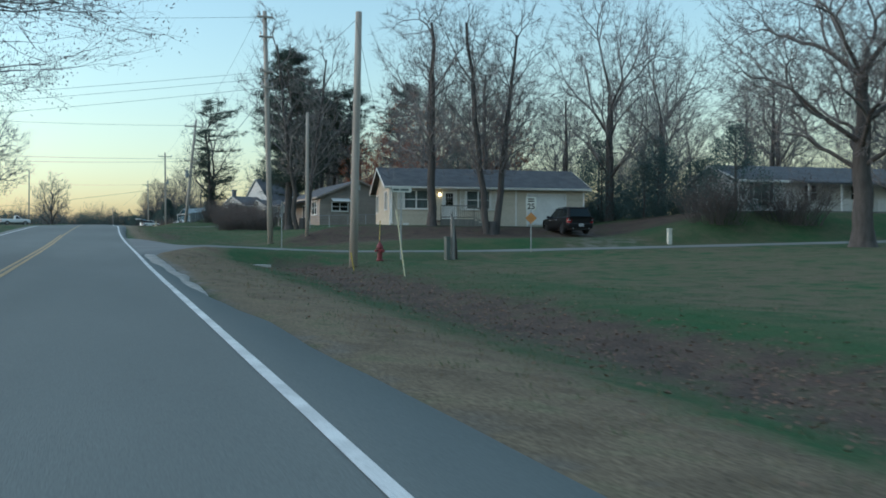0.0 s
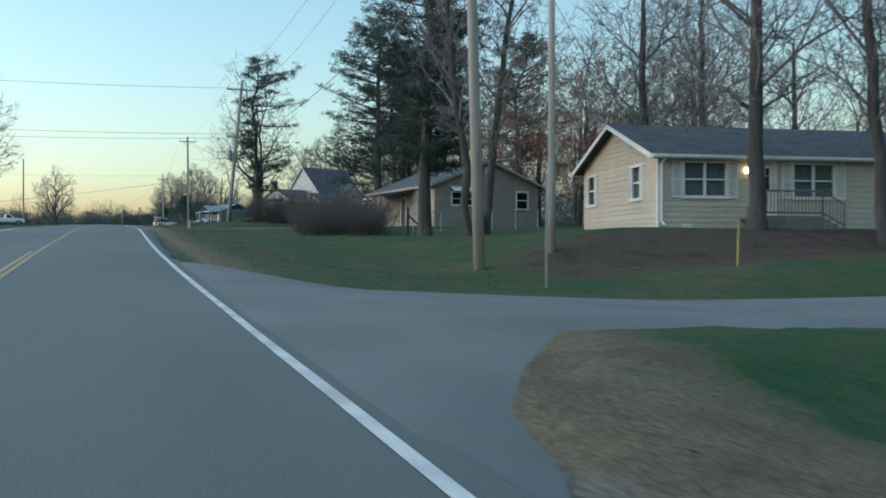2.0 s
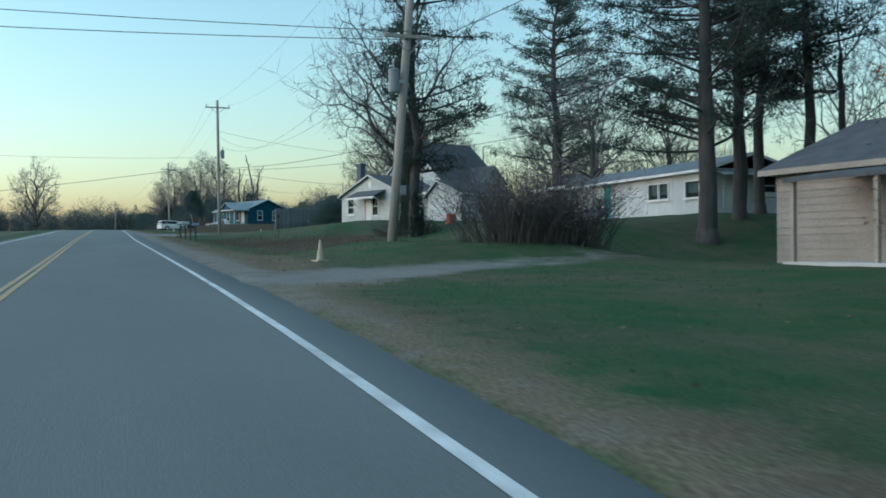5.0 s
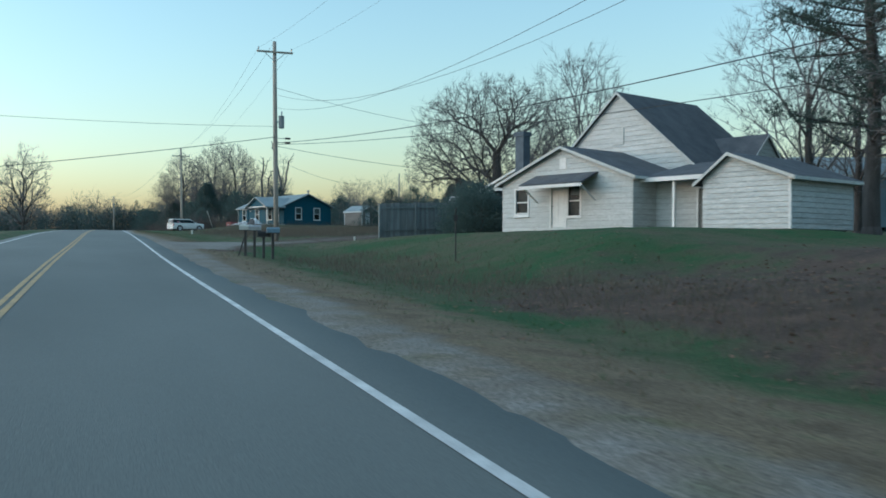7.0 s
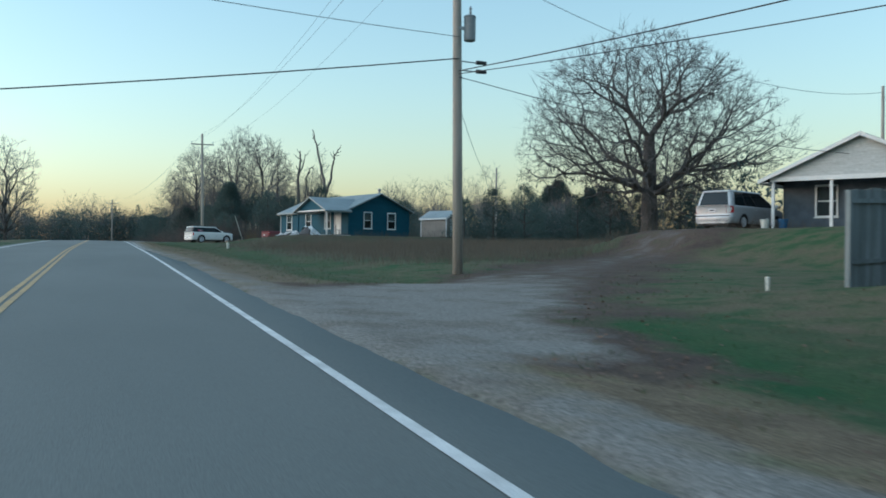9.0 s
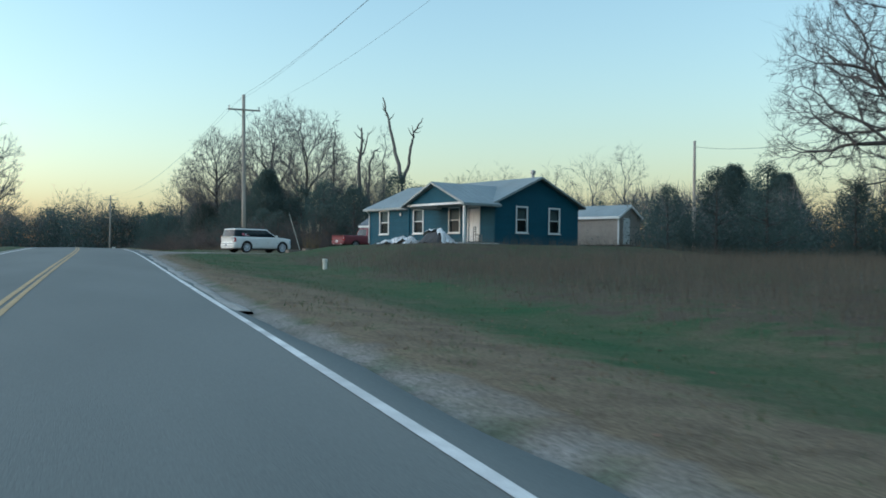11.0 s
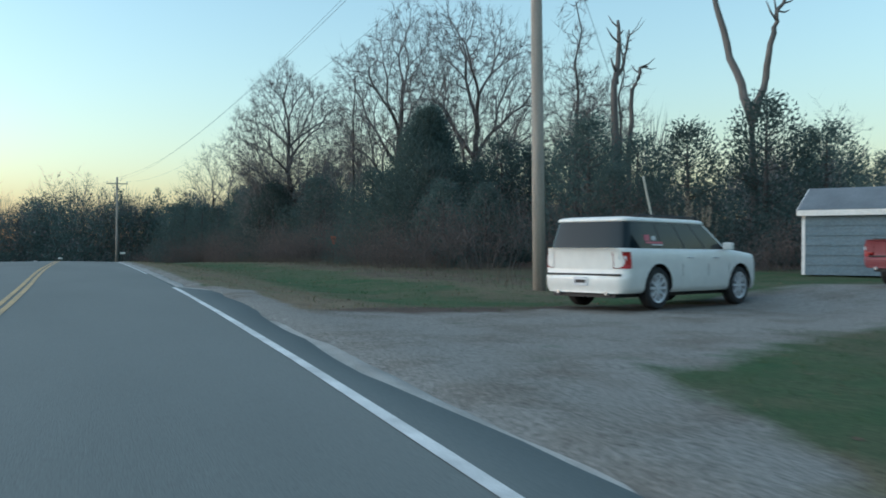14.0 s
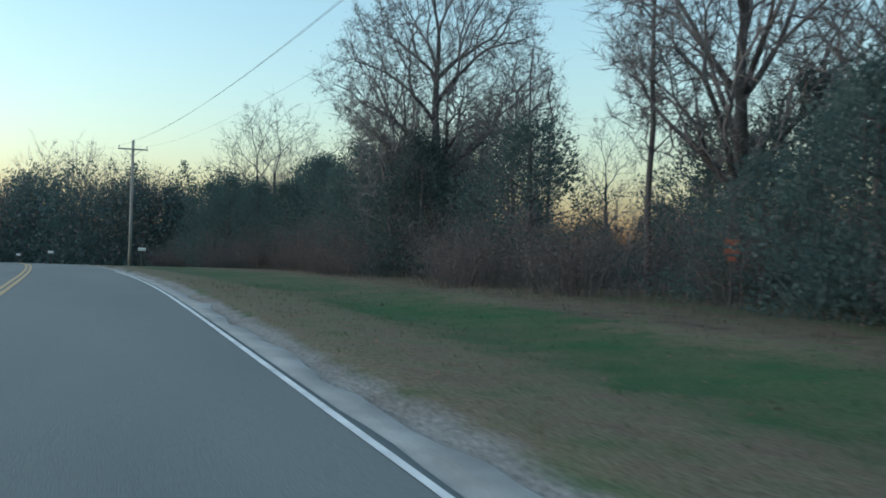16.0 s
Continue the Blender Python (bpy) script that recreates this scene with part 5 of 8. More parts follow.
class Growth:
    """Limbs that part again and again towards a crown's points."""

    def __init__(self, seed, thin, power, twiglets, crook):
        self.rng, self.py = np.random.default_rng(seed), random.Random(seed)
        self.wood, self.twigs, self.tips = Shape(), Shape(), []
        self.thin, self.power, self.twiglets, self.crook = thin, power, twiglets, crook

    def radius(self, n):
        return self.thin * n ** self.power

    def limb(self, p, d, q, r0, r1):
        """A bowed limb that leaves p along d and ends in q."""
        L = float(np.linalg.norm(q - p))
        m = p + d * L * 0.4 + self.rng.normal(size=3) * L * self.crook
        if r0 > 0.022:
            steps = 4 if L > 1.2 else 2
            t = [i / steps for i in range(steps + 1)]
            ring = [(1 - u) ** 2 * p + 2 * u * (1 - u) * m + u * u * q for u in t]
            (self.wood if r0 > 0.09 else self.twigs).tube([Vector(x) for x in ring], [r0 + (r1 - r0) * u for u in t], 8 if r0 > 0.12 else 5 if r0 > 0.05 else 3, cap=False)
        else:
            c = 0.25 * p + 0.5 * m + 0.25 * q
            self.strip(p, c, r0, (r0 + r1) / 2)
            self.strip(c, q, (r0 + r1) / 2, r1)
        e = q - m
        return e / (np.linalg.norm(e) + 1e-6)

    def strip(self, a, b, ra, rb):
        w = np.cross(b - a, self.rng.normal(size=3))
        w /= np.linalg.norm(w) + 1e-6
        o = len(self.twigs.v)
        self.twigs.v += [tuple(a - w * ra), tuple(a + w * ra), tuple(b + w * rb), tuple(b - w * rb)]
        self.twigs.f.append((o, o + 1, o + 2, o + 3))

    def fork(self, p, d, pts):
        n = len(pts)
        r0 = self.radius(n)
        if n == 1:
            d2 = self.limb(p, d, pts[0], max(r0, self.thin), self.thin * 0.5)
            self.tips.append((Vector(pts[0]), Vector(d2)))
            L = float(np.linalg.norm(pts[0] - p))
            for _ in range(self.twiglets):
                u = self.py.uniform(0.2, 1.0)
                s = p + (pts[0] - p) * u
                e = s + (d2 * 0.7 + self.rng.normal(size=3) * 0.55 + np.array((0, 0, 0.18))) * (0.3 * L + 0.28) * self.py.uniform(0.5, 1.1)
                spine(self.twigs, Vector(s), Vector(e), self.thin * 0.75, self.py)
            return
        ray = pts - p
        ray = ray / (np.linalg.norm(ray, axis=1)[:, None] + 1e-6)
        ax = np.linalg.svd(ray - ray.mean(0), full_matrices=False)[2][0] + self.rng.normal(size=3) * 0.25
        order = np.argsort(ray @ ax)
        cut = min(max(int(n * self.py.uniform(0.28, 0.72)), 1), n - 1)
        for part_ in (order[:cut], order[cut:]):
            g = pts[part_]
            c = g.mean(0)
            f = self.py.uniform(0.3, 0.5) if len(g) > 1 else 0.5
            q = p + (c - p) * f
            q[2] -= 0.04 * np.linalg.norm((c - p)[:2]) * f
            if len(g) == 1:
                self.fork(p, d, g)
                continue
            r1 = self.radius(len(g))
            self.fork(q, self.limb(p, d * 0.5 + (c - p) / (np.linalg.norm(c - p) + 1e-6) * 0.5, q, min(r1 * 1.12, r0), r1), g)


def spread_limbs(g, spec, high, r, base=(0, 0), lean=(0, 0), share=1.0):
    """A trunk with its limbs, filling a domed crown."""
    n = int(spec["tips"] * share)
    pts = crown_points(g.rng, n, high * spec["wide"], high * spec["base"], high, spec.get("shell", 2.4))
    lead = high * spec["lead"]
    off = np.array((base[0], base[1], 0.0))
    pts = pts + off + np.stack([lean[0] * pts[:, 2], lean[1] * pts[:, 2], pts[:, 2] * 0], -1)
    N = 9
    way = [off + np.array((lean[0] * lead * i / N + g.py.gauss(0, 0.05) * (i > 0) * spec.get("bend", 1), lean[1] * lead * i / N + g.py.gauss(0, 0.05) * (i > 0) * spec.get("bend", 1), -0.3 + (lead + 0.3) * i / N)) for i in range(N + 1)]
    rad = [r * (1 - (1 - spec.get("end", 0.45)) * (i / N) ** 1.2) for i in range(N + 1)]
    g.wood.tube([Vector(w) for w in way], rad, 10, cap=False)
    for c in clusters(g.rng, pts, spec["limbs"]):
        m = c.mean(0)
        out = float(np.hypot(*(m - off)[:2]))
        z = min(max(m[2] - out * spec["steep"] - 0.25 * high * (1 - spec["lead"]), high * spec["fork"]), lead * 0.985)
        f = (z + 0.3) / (lead + 0.3) * N
        j = min(int(f), N - 1)
        p = way[j] + (way[j + 1] - way[j]) * (f - j)
        d = m - p
        d = d / (np.linalg.norm(d) + 1e-6)
        d[2] += spec["lift"]
        d /= np.linalg.norm(d)
        rr = g.radius(len(c))
        q = p + (m - p) * 0.36
        q[2] -= 0.03 * out
        g.fork(q, g.limb(p, d, q, min(rr * 1.3, rad[j] * 0.85), rr), c)


def spine(shape, p, q, w, rng):
    """One thin tapering twig."""
    d = (q - p).cross(Vector((rng.gauss(0, 1), rng.gauss(0, 1), rng.gauss(0, 1)))).normalized() * w
    o = len(shape.v)
    shape.v += [tuple(p - d), tuple(p + d), tuple(q)]
    shape.f.append((o, o + 1, o + 2))


TALL = dict(tips=760, wide=0.5, base=0.2, lead=0.8, limbs=16, steep=0.75, fork=0.24, lift=0.05, end=0.3)
VASE = dict(tips=820, wide=0.62, base=0.18, lead=0.5, limbs=11, steep=0.9, fork=0.17, lift=0.15, end=0.5)
DOME = dict(tips=1300, wide=0.66, base=0.24, lead=0.62, limbs=13, steep=0.6, fork=0.26, lift=0.08, end=0.4)
BROAD = dict(tips=4600, wide=1.2, base=0.13, lead=0.5, limbs=13, steep=0.28, fork=0.24, lift=0.02, end=0.55, shell=3.0)
THIN = dict(tips=170, wide=0.26, base=0.25, lead=0.93, limbs=14, steep=0.9, fork=0.25, lift=0.1, end=0.2, shell=1.6)
FAR = dict(tips=330, wide=0.62, base=0.16, lead=0.55, limbs=10, steep=0.8, fork=0.18, lift=0.1, end=0.45)


def climb(t, rng, seed, r, ivy, arms=()):
    """Patches of ivy on a trunk and on the first stretch of its great limbs."""
    iv = Shape()
    for _ in range(6500):
        z, a = ivy * rng.random() ** 1.3, rng.uniform(0, 6.283)
        lump = noise.noise(Vector((math.cos(a) * 1.3, math.sin(a) * 1.3, z * 0.7 + seed))) + 0.3 * noise.noise(Vector((math.cos(a) * 3, math.sin(a) * 3, z * 2.5)))
        if lump < -0.12 + 0.3 * z / ivy:
            continue
        w = r * (1.0 - 0.25 * z / ivy) + max(0.0, rng.uniform(-0.02, 0.1) + 0.16 * lump)
        bits(iv, Vector((w * math.cos(a), w * math.sin(a), z)), 4, 0.045, 0.042, rng)
    for z, turn, rise, reach, n, thick in arms:
        h, e = radians(turn), radians(rise)
        for _ in range(260 if z < ivy else 0):
            f = rng.random() ** 1.5 * 0.5 * reach
            bits(iv, Vector((math.cos(h) * math.cos(e) * f, math.sin(h) * math.cos(e) * f, z + math.sin(e) * f)) + Vector((rng.gauss(0, 1), rng.gauss(0, 1), rng.gauss(0, 1))).normalized() * thick, 4, 0.05, 0.042, rng)
    iv.ob("ivy", M_IVY, t, "dense green ivy climbing the trunk")


def bare_tree(name, label, seed, high, r, spec, stems=1, leaves=None, twig=M_TWIG, bark=M_BARK, ivy=0.0, leaf_n=3, leaf_size=0.07, leaf_share=1.0, group="trees", lean=(0, 0), thin=0.0105, twiglets=15, crook=0.05, arms=()):
    rng = random.Random(seed)
    t = rough_thing(name, label, "tree", group)
    g = Growth(seed, thin, 0.44, twiglets, crook)
    for s in range(stems):
        if stems == 1:
            spread_limbs(g, spec, high, r, (0, 0), lean)
        else:
            a = 6.283 * s / stems + 0.3
            spread_limbs(g, dict(spec, wide=spec["wide"] * 0.75), high * rng.uniform(0.9, 1.0), r * 0.8, (0.3 * math.cos(a), 0.2 * math.sin(a)), (0.13 * math.cos(a), 0.1 * math.sin(a)), 0.65)
    for z, turn, rise, reach, n, thick in arms:   # great limbs: height, heading, rise, length, tips, girth
        h, e = radians(turn), radians(rise)
        p, d = np.array((0.0, 0.0, z)), np.array((math.cos(h) * math.cos(e), math.sin(h) * math.cos(e), math.sin(e)))
        q = p + d * reach * 0.55
        tips = q + (d * 0.5 + np.array((0, 0, 0.25))) * reach + g.rng.normal(size=(n, 3)) * reach * 0.3
        g.fork(q, g.limb(p, d, q, thick, max(thick * 0.6, g.radius(n))), tips)
    g.wood.lathe([(r * 1.7, -0.35), (r * 1.35, 0.05), (r * 1.12, 0.4), (r * 0.98, 0.9)], 10)
    g.wood.ob("trunk", bark, t, smooth=True)
    g.twigs.ob("crown", twig, t)
    if leaves:
        lv = Shape()
        for p, d in g.tips:
            if rng.random() < leaf_share:
                bits(lv, p, leaf_n, 0.22, leaf_size, rng)
        lv.ob("foliage", leaves, t)
    if ivy:
        climb(t, rng, seed, r, ivy, arms)
    return t


def pine_tree(name, label, seed, high, r, bare=0.3, reach=3.6, tufts=13, fine=16, taper=1.4, limbs=60, dome=0.0, clump=0.26, lop=0.0, ivy=0.0):
    rng = random.Random(seed)
    t = rough_thing(name, label, "tree", "pines")
    wood, needles = Shape(), Shape()
    pts = [Vector((rng.gauss(0, 0.06) * i, rng.gauss(0, 0.06) * i, high * i / 7 - 0.3)) for i in range(8)]
    wood.tube(pts, [r * (1 - 0.12 * i) for i in range(8)], 10, cap=False)
    n = limbs
    for i in range(n):
        f = bare + (1 - bare) * (i + rng.random()) / n
        z = f * 7
        j = min(int(z), 6)
        p = pts[j].lerp(pts[j + 1], z - j)
        u = (f - bare) / (1 - bare)
        L = reach * (math.sqrt(max(1 - ((u - dome) / (1.03 - dome)) ** 2, 0.02)) * rng.uniform(0.72, 1.1) if dome else (1 - 0.75 * u ** taper) * rng.uniform(0.55, 1.15))
        a = rng.uniform(0, 6.283)
        L *= 1 + lop * math.cos(a + 0.35)
        d = Vector((math.cos(a), math.sin(a), rng.uniform(-0.1, 0.35))).normalized()
        q, lp = p.copy(), [p.copy()]
        for k in range(4):
            d = (d + Vector((rng.gauss(0, 0.12), rng.gauss(0, 0.12), 0.07))).normalized()
            q = q + d * L / 4
            lp.append(q.copy())
        wood.tube(lp, [0.07, 0.055, 0.04, 0.028, 0.012], 4, cap=False)
        for k in range(tufts):
            u = rng.uniform(0.3, 1.0) * 4
            m = min(int(u), 3)
            c0 = lp[m].lerp(lp[m + 1], u - m) + Vector((rng.gauss(0, clump), rng.gauss(0, clump), rng.gauss(0.05, clump * 0.5)))
            for _ in range(fine):
                c = c0 + Vector((rng.gauss(0, 0.16), rng.gauss(0, 0.16), rng.gauss(0, 0.07)))
                dd = Vector((rng.gauss(0, 1), rng.gauss(0, 1), rng.gauss(0.25, 0.8))).normalized() * rng.uniform(0.13, 0.3)
                w = dd.cross(Vector((rng.gauss(0, 1), rng.gauss(0, 1), 1))).normalized() * 0.028
                o = len(needles.v)
                needles.v += [tuple(c - w), tuple(c + w), tuple(c + dd)]
                needles.f.append((o, o + 1, o + 2))
    wood.lathe([(r * 1.5, -0.35), (r * 1.2, 0.1), (r, 0.6)], 10)
    wood.ob("trunk", M_BARK, t, smooth=True)
    needles.ob("crown", M_PINE, t)
    if ivy:
        climb(t, rng, seed, r, ivy)
    return t


def cedar_tree(name, label, seed, high, wide, n=700, material=M_CEDAR, shape=0.8, size=0.16, tufts=9, kind_of="tree"):
    """A cone of ascending sprays, ragged at its skin."""
    rng = random.Random(seed)
    t = rough_thing(name, label, kind_of, "cedars" if kind_of == "tree" else "evergreen shrubs")
    wood, fol = Shape(), Shape()
    wood.tube([(0, 0, -0.3), (0.03, 0, high * 0.5), (0, 0.02, high * 0.96)], [0.16, 0.09, 0.02], 7, cap=False)
    lobes = [(rng.uniform(0, 6.283), rng.uniform(2, 7), rng.uniform(0.08, 0.2)) for _ in range(5)]
    for _ in range(n):
        f = rng.random() ** 1.35
        a = rng.uniform(0, 6.283)
        k = 1 + sum(w * math.sin(a * round(m / 2) + f * m * 3 + ph) for ph, m, w in lobes)
        skin = wide * ((1 - f) ** shape * min(1.0, 0.62 + f * 2.5) + 0.05) * k
        w = skin * rng.uniform(0.25, 1.0) ** 0.5
        p = Vector((w * math.cos(a), w * math.sin(a), 0.15 + f * high * 0.97))
        d = Vector((math.cos(a) * 0.8, math.sin(a) * 0.8, 0.65 + f * 0.5)).normalized()
        for _ in range(tufts):
            c = p + d * rng.uniform(-0.2, 0.45) + Vector((rng.gauss(0, 0.13), rng.gauss(0, 0.13), rng.gauss(0, 0.13)))
            e = (d + Vector((rng.gauss(0, 0.5), rng.gauss(0, 0.5), rng.gauss(0.1, 0.4)))).normalized() * size * rng.uniform(0.7, 1.7)
            b = e.cross(Vector((rng.gauss(0, 1), rng.gauss(0, 1), rng.gauss(0, 1)))).normalized() * size * 0.34
            o = len(fol.v)
            fol.v += [tuple(c - b), tuple(c + b), tuple(c + e)]
            fol.f.append((o, o + 1, o + 2))
    for _ in range(26):
        f = rng.uniform(0.05, 0.8)
        a = rng.uniform(0, 6.283)
        e = Vector((math.cos(a), math.sin(a), 0.35)) * wide * (1 - f) * 0.9
        wood.tube([(0, 0, f * high), tuple(Vector((0, 0, f * high)) + e)], [0.04, 0.01], 3, cap=False)
    wood.ob("trunk", M_BARK, t)
    fol.ob("crown", material, t)
    return t


def shrub(name, label, seed, high, wide, stems=70, leaf=0, material=M_BRUSH, leaf_material=M_BROWN_LEAF, leaf_size=0.06):
    """Many thin stems out of one base, forking, with or without leaves."""
    rng = random.Random(seed)
    t = rough_thing(name, label, "shrub", "brush")
    sh, lv = Shape(), Shape()
    for _ in range(stems):
        a, q = rng.uniform(0, 6.283), rng.random() ** 0.6
        b = Vector((math.cos(a), math.sin(a), 0)) * wide * 0.5 * rng.random()
        d = Vector((math.cos(a) * q * wide / high * 0.7, math.sin(a) * q * wide / high * 0.7, 1)).normalized()
        L = high * rng.uniform(0.5, 1.1)
        mid = b + d * L * 0.5 + Vector((rng.gauss(0, 0.1), rng.gauss(0, 0.1), 0))
        tip = b + d * L + Vector((rng.gauss(0, 0.25), rng.gauss(0, 0.25), -0.1 * L * q))
        sh.tube([b - Vector((0, 0, 0.1)), mid, tip], [0.014, 0.01, 0.003], 3, cap=False)
        for _ in range(7):
            f = rng.uniform(0.25, 1.0)
            p = b.lerp(mid, f * 2) if f < 0.5 else mid.lerp(tip, f * 2 - 1)
            e = p + turned(d, rng.uniform(25, 65), rng) * L * rng.uniform(0.12, 0.3)
            spine(sh, p, e, 0.01, rng)
            if leaf:
                bits(lv, e, leaf, 0.16, leaf_size, rng)
    sh.ob("stem_tangle", material, t)
    if leaf:
        lv.ob("foliage", leaf_material, t)
    return t


def stand(thing, x, y, size=1.0, turn=0.0, drop=0.15, stretch=1.0):
    """A copy of a thing at a place on the ground."""
    return copy_thing(thing, at(x, y, turn, drop) @ Matrix.Diagonal((size, size, size * stretch, 1)))


def settle(thing, x, y, turn=0.0, drop=0.1):
    thing.matrix_world = at(x, y, turn, drop)
    return thing


# yard trees by the tan house
T_TALL = settle(bare_tree("bare_tree", "tall bare grey-barked tree in a front yard", 11, 17.0, 0.3, TALL), 20.52, 58.3)
settle(bare_tree("bare_tree", "tall bare tree with twin trunks in a front yard", 12, 17.5, 0.3, TALL, stems=2), 23.64, 55.47)
T_VASE = settle(bare_tree("bare_tree", "large bare tree with upswept limbs", 13, 19.0, 0.36, dict(VASE, tips=1300)), 35.6, 61.0)
settle(bare_tree("bare_tree", "large dark oak with a thick trunk and some withered leaves", 14, 17.0, 0.54, dict(DOME, wide=0.95, steep=0.3, tips=2400, fork=0.2, lead=0.5, limbs=11, end=0.5), crook=0.1, leaves=M_BROWN_LEAF, leaf_n=2, leaf_share=0.5), 34.6, 35.3)
T_FAR = settle(bare_tree("bare_tree", "bare tree behind the houses", 15, 15.0, 0.24, FAR), 30.0, 88.0, 40)
T_RUST = settle(bare_tree("leafy_oak", "oak still holding russet leaves", 16, 14.0, 0.25, FAR, leaves=M_RUST, leaf_n=22, leaf_size=0.12), 34.0, 94.0)
T_THIN = settle(bare_tree("bare_sapling", "slender bare young tree", 17, 11.0, 0.1, THIN, group="saplings"), 30.5, 100.4)
settle(bare_tree("bare_tree", "bare tree with twin stems rising from a dark trunk", 18, 17.0, 0.22, dict(TALL, tips=620), stems=2), 13.4, 66.1)
settle(pine_tree("pine_tree", "dark evergreen with a dense rounded crown over a bare trunk", 21, 14.6, 0.36, bare=0.24, reach=3.1, tufts=23, fine=23, limbs=80, dome=0.4, clump=0.3), 14.08, 74.8)
T_PINE_W = settle(pine_tree("pine_tree", "old pine with a wide domed crown of feathery limbs", 23, 17.6, 0.4, bare=0.22, reach=5.3, tufts=22, fine=20, limbs=80, dome=0.34, clump=0.36), 21.7, 110.3)
T_PINE_B = settle(pine_tree("pine_tree", "tall dark pine with a high crown", 22, 15.6, 0.28, bare=0.34, reach=3.6, tufts=18, limbs=64, dome=0.45, clump=0.34), 25.3, 113.0)
T_CEDAR = settle(cedar_tree("cedar_tree", "tall pointed dark green cedar", 31, 8.4, 5.2, n=4400, shape=1.05, size=0.11, tufts=12), 17.6, 280.6)
T_CEDAR_B = settle(cedar_tree("cedar_tree", "dense dark green cedar", 32, 6.5, 2.9, n=900, shape=0.65, size=0.118, tufts=10), 20.9, 268.9)
T_BRUSH = settle(shrub("brush_shrub", "tangle of bare brown brush", 41, 2.9, 3.2, stems=240, leaf=2, leaf_size=0.05), 12.3, 108.5)
T_LEAFY = settle(shrub("leafy_shrub", "brush with withered brown leaves", 42, 3.4, 3.4, stems=56, leaf=4, leaf_size=0.06), 15.5, 268.0)
T_GREEN = settle(cedar_tree("evergreen_shrub", "dense dark evergreen shrub", 43, 2.55, 2.0, n=1500, shape=0.45, size=0.085, tufts=8, kind_of="shrub"), 18.1, 158.3)

for x, y, s, a in ((46, 70, 1.0, 20), (54, 82, 0.9, 75), (62, 74, 1.0, 140), (48, 46, 0.85, 200), (70, 66, 1.05, 250), (40, 90, 1.0, 300)):
    stand(T_VASE, x, y, s, a)
for x, y, s, a in ((25.8, 74.0, 1.0, 60), (33, 79, 1.05, 130), (44, 84, 0.95, 220), (58, 70, 0.95, 310), (24.5, 112, 0.85, 90), (66, 84, 1.0, 10)):
    stand(T_TALL, x, y, s, a)
for x, y, s, a in ((36, 100, 1.0, 10), (42, 104, 1.1, 80), (30, 112, 0.9, 160), (50, 96, 1.0, 240), (38, 116, 1.0, 320), (46, 120, 1.0, 30), (56, 110, 1.1, 120), (60, 95, 1.1, 80), (70, 100, 1.1, 150)):
    stand(T_FAR, x, y, s, a)
stand(T_RUST, 38.5, 89, 1.0, 120)
stand(T_RUST, 29.5, 104, 0.85, 220)
stand(T_RUST, 33.7, 103.0, 1.12, 20)
for x, y, s, a in ((27.2, 114.0, 1.0, 50), (28.6, 112.4, 1.05, 200), (34.0, 108.0, 1.1, 150)):
    stand(T_PINE_B, x, y, s, a)
stand(T_PINE_W, 34.0, 147.0, 1.1, 130)
for x, y, s, a in ((33, 86, 1.2, 0), (37.5, 66, 1.0, 50), (35.5, 62, 0.8, 90), (40, 52, 0.9, 10), (41.5, 64, 1.0, 160)):
    stand(T_CEDAR_B, x, y, s, a)

# the ivy-clad tree by the road and trees about the farmhouse
settle(bare_tree("ivy_clad_tree", "bare forked tree with ivy round its lower trunk", 51, 17.5, 0.3, dict(VASE, tips=560, wide=0.5, lead=0.31, limbs=4, steep=1.5, fork=0.285, lift=0.35, end=0.85), ivy=6.2, twiglets=9, thin=0.0105, crook=0.09, leaves=M_BROWN_LEAF, leaf_n=1, leaf_size=0.05, leaf_share=0.5, arms=((2.1, 165, 60, 3.2, 80, 0.1), (3.5, 185, 40, 3.8, 110, 0.12), (2.7, 10, 40, 2.6, 60, 0.11), (4.3, 120, 55, 3.6, 80, 0.1), (3.2, -70, 58, 3.0, 60, 0.09))), 12.98, 121.3)
settle(pine_tree("ivy_clad_pine", "leaning-crowned pine with its brown trunk half wrapped in dark ivy", 56, 15.5, 0.26, bare=0.2, reach=3.5, tufts=15, fine=22, limbs=46, dome=0.5, clump=0.3, lop=0.65, ivy=5.6), 12.4, 118.6)
for x, y, s_, h in ((12.2, 121.0, 61, 0.85), (13.5, 121.8, 62, 1.0), (12.9, 118.9, 63, 0.7)):
    settle(shrub("low_brush", "dark low brush at the foot of an ivy-clad tree", s_, h, 1.5, stems=60, leaf=2, material=M_BARK, leaf_material=M_IVY, leaf_size=0.045), x, y)
settle(bare_tree("bare_tree", "spreading bare tree with dark crooked limbs", 52, 15.0, 0.26, dict(BROAD, wide=0.8, tips=900, limbs=9), twiglets=9, thin=0.0095), 34.2, 141.5)
stand(T_VASE, 44, 158, 0.8, 200)
stand(T_VASE, 48, 152, 0.9, 70)
settle(bare_tree("bare_tree", "upright bare tree close behind the farmhouse", 54, 11.4, 0.15, dict(VASE, wide=0.55, tips=650, steep=1.8, fork=0.12, lead=0.35, limbs=16, shell=3.0), crook=0.03), 25.2, 159.5)
settle(bare_tree("bare_tree", "bare tree with steep crooked limbs behind the outbuilding", 55, 17.5, 0.3, dict(VASE, wide=0.6, tips=900), crook=0.09), 38.5, 156.2)
settle(bare_tree("broad_oak", "huge bare oak with a wide domed crown", 53, 19.3, 0.84, BROAD, group="trees", thin=0.0145, twiglets=15, crook=0.1, bark=M_BARK, twig=M_OAK_TWIG), 45.0, 216.4)
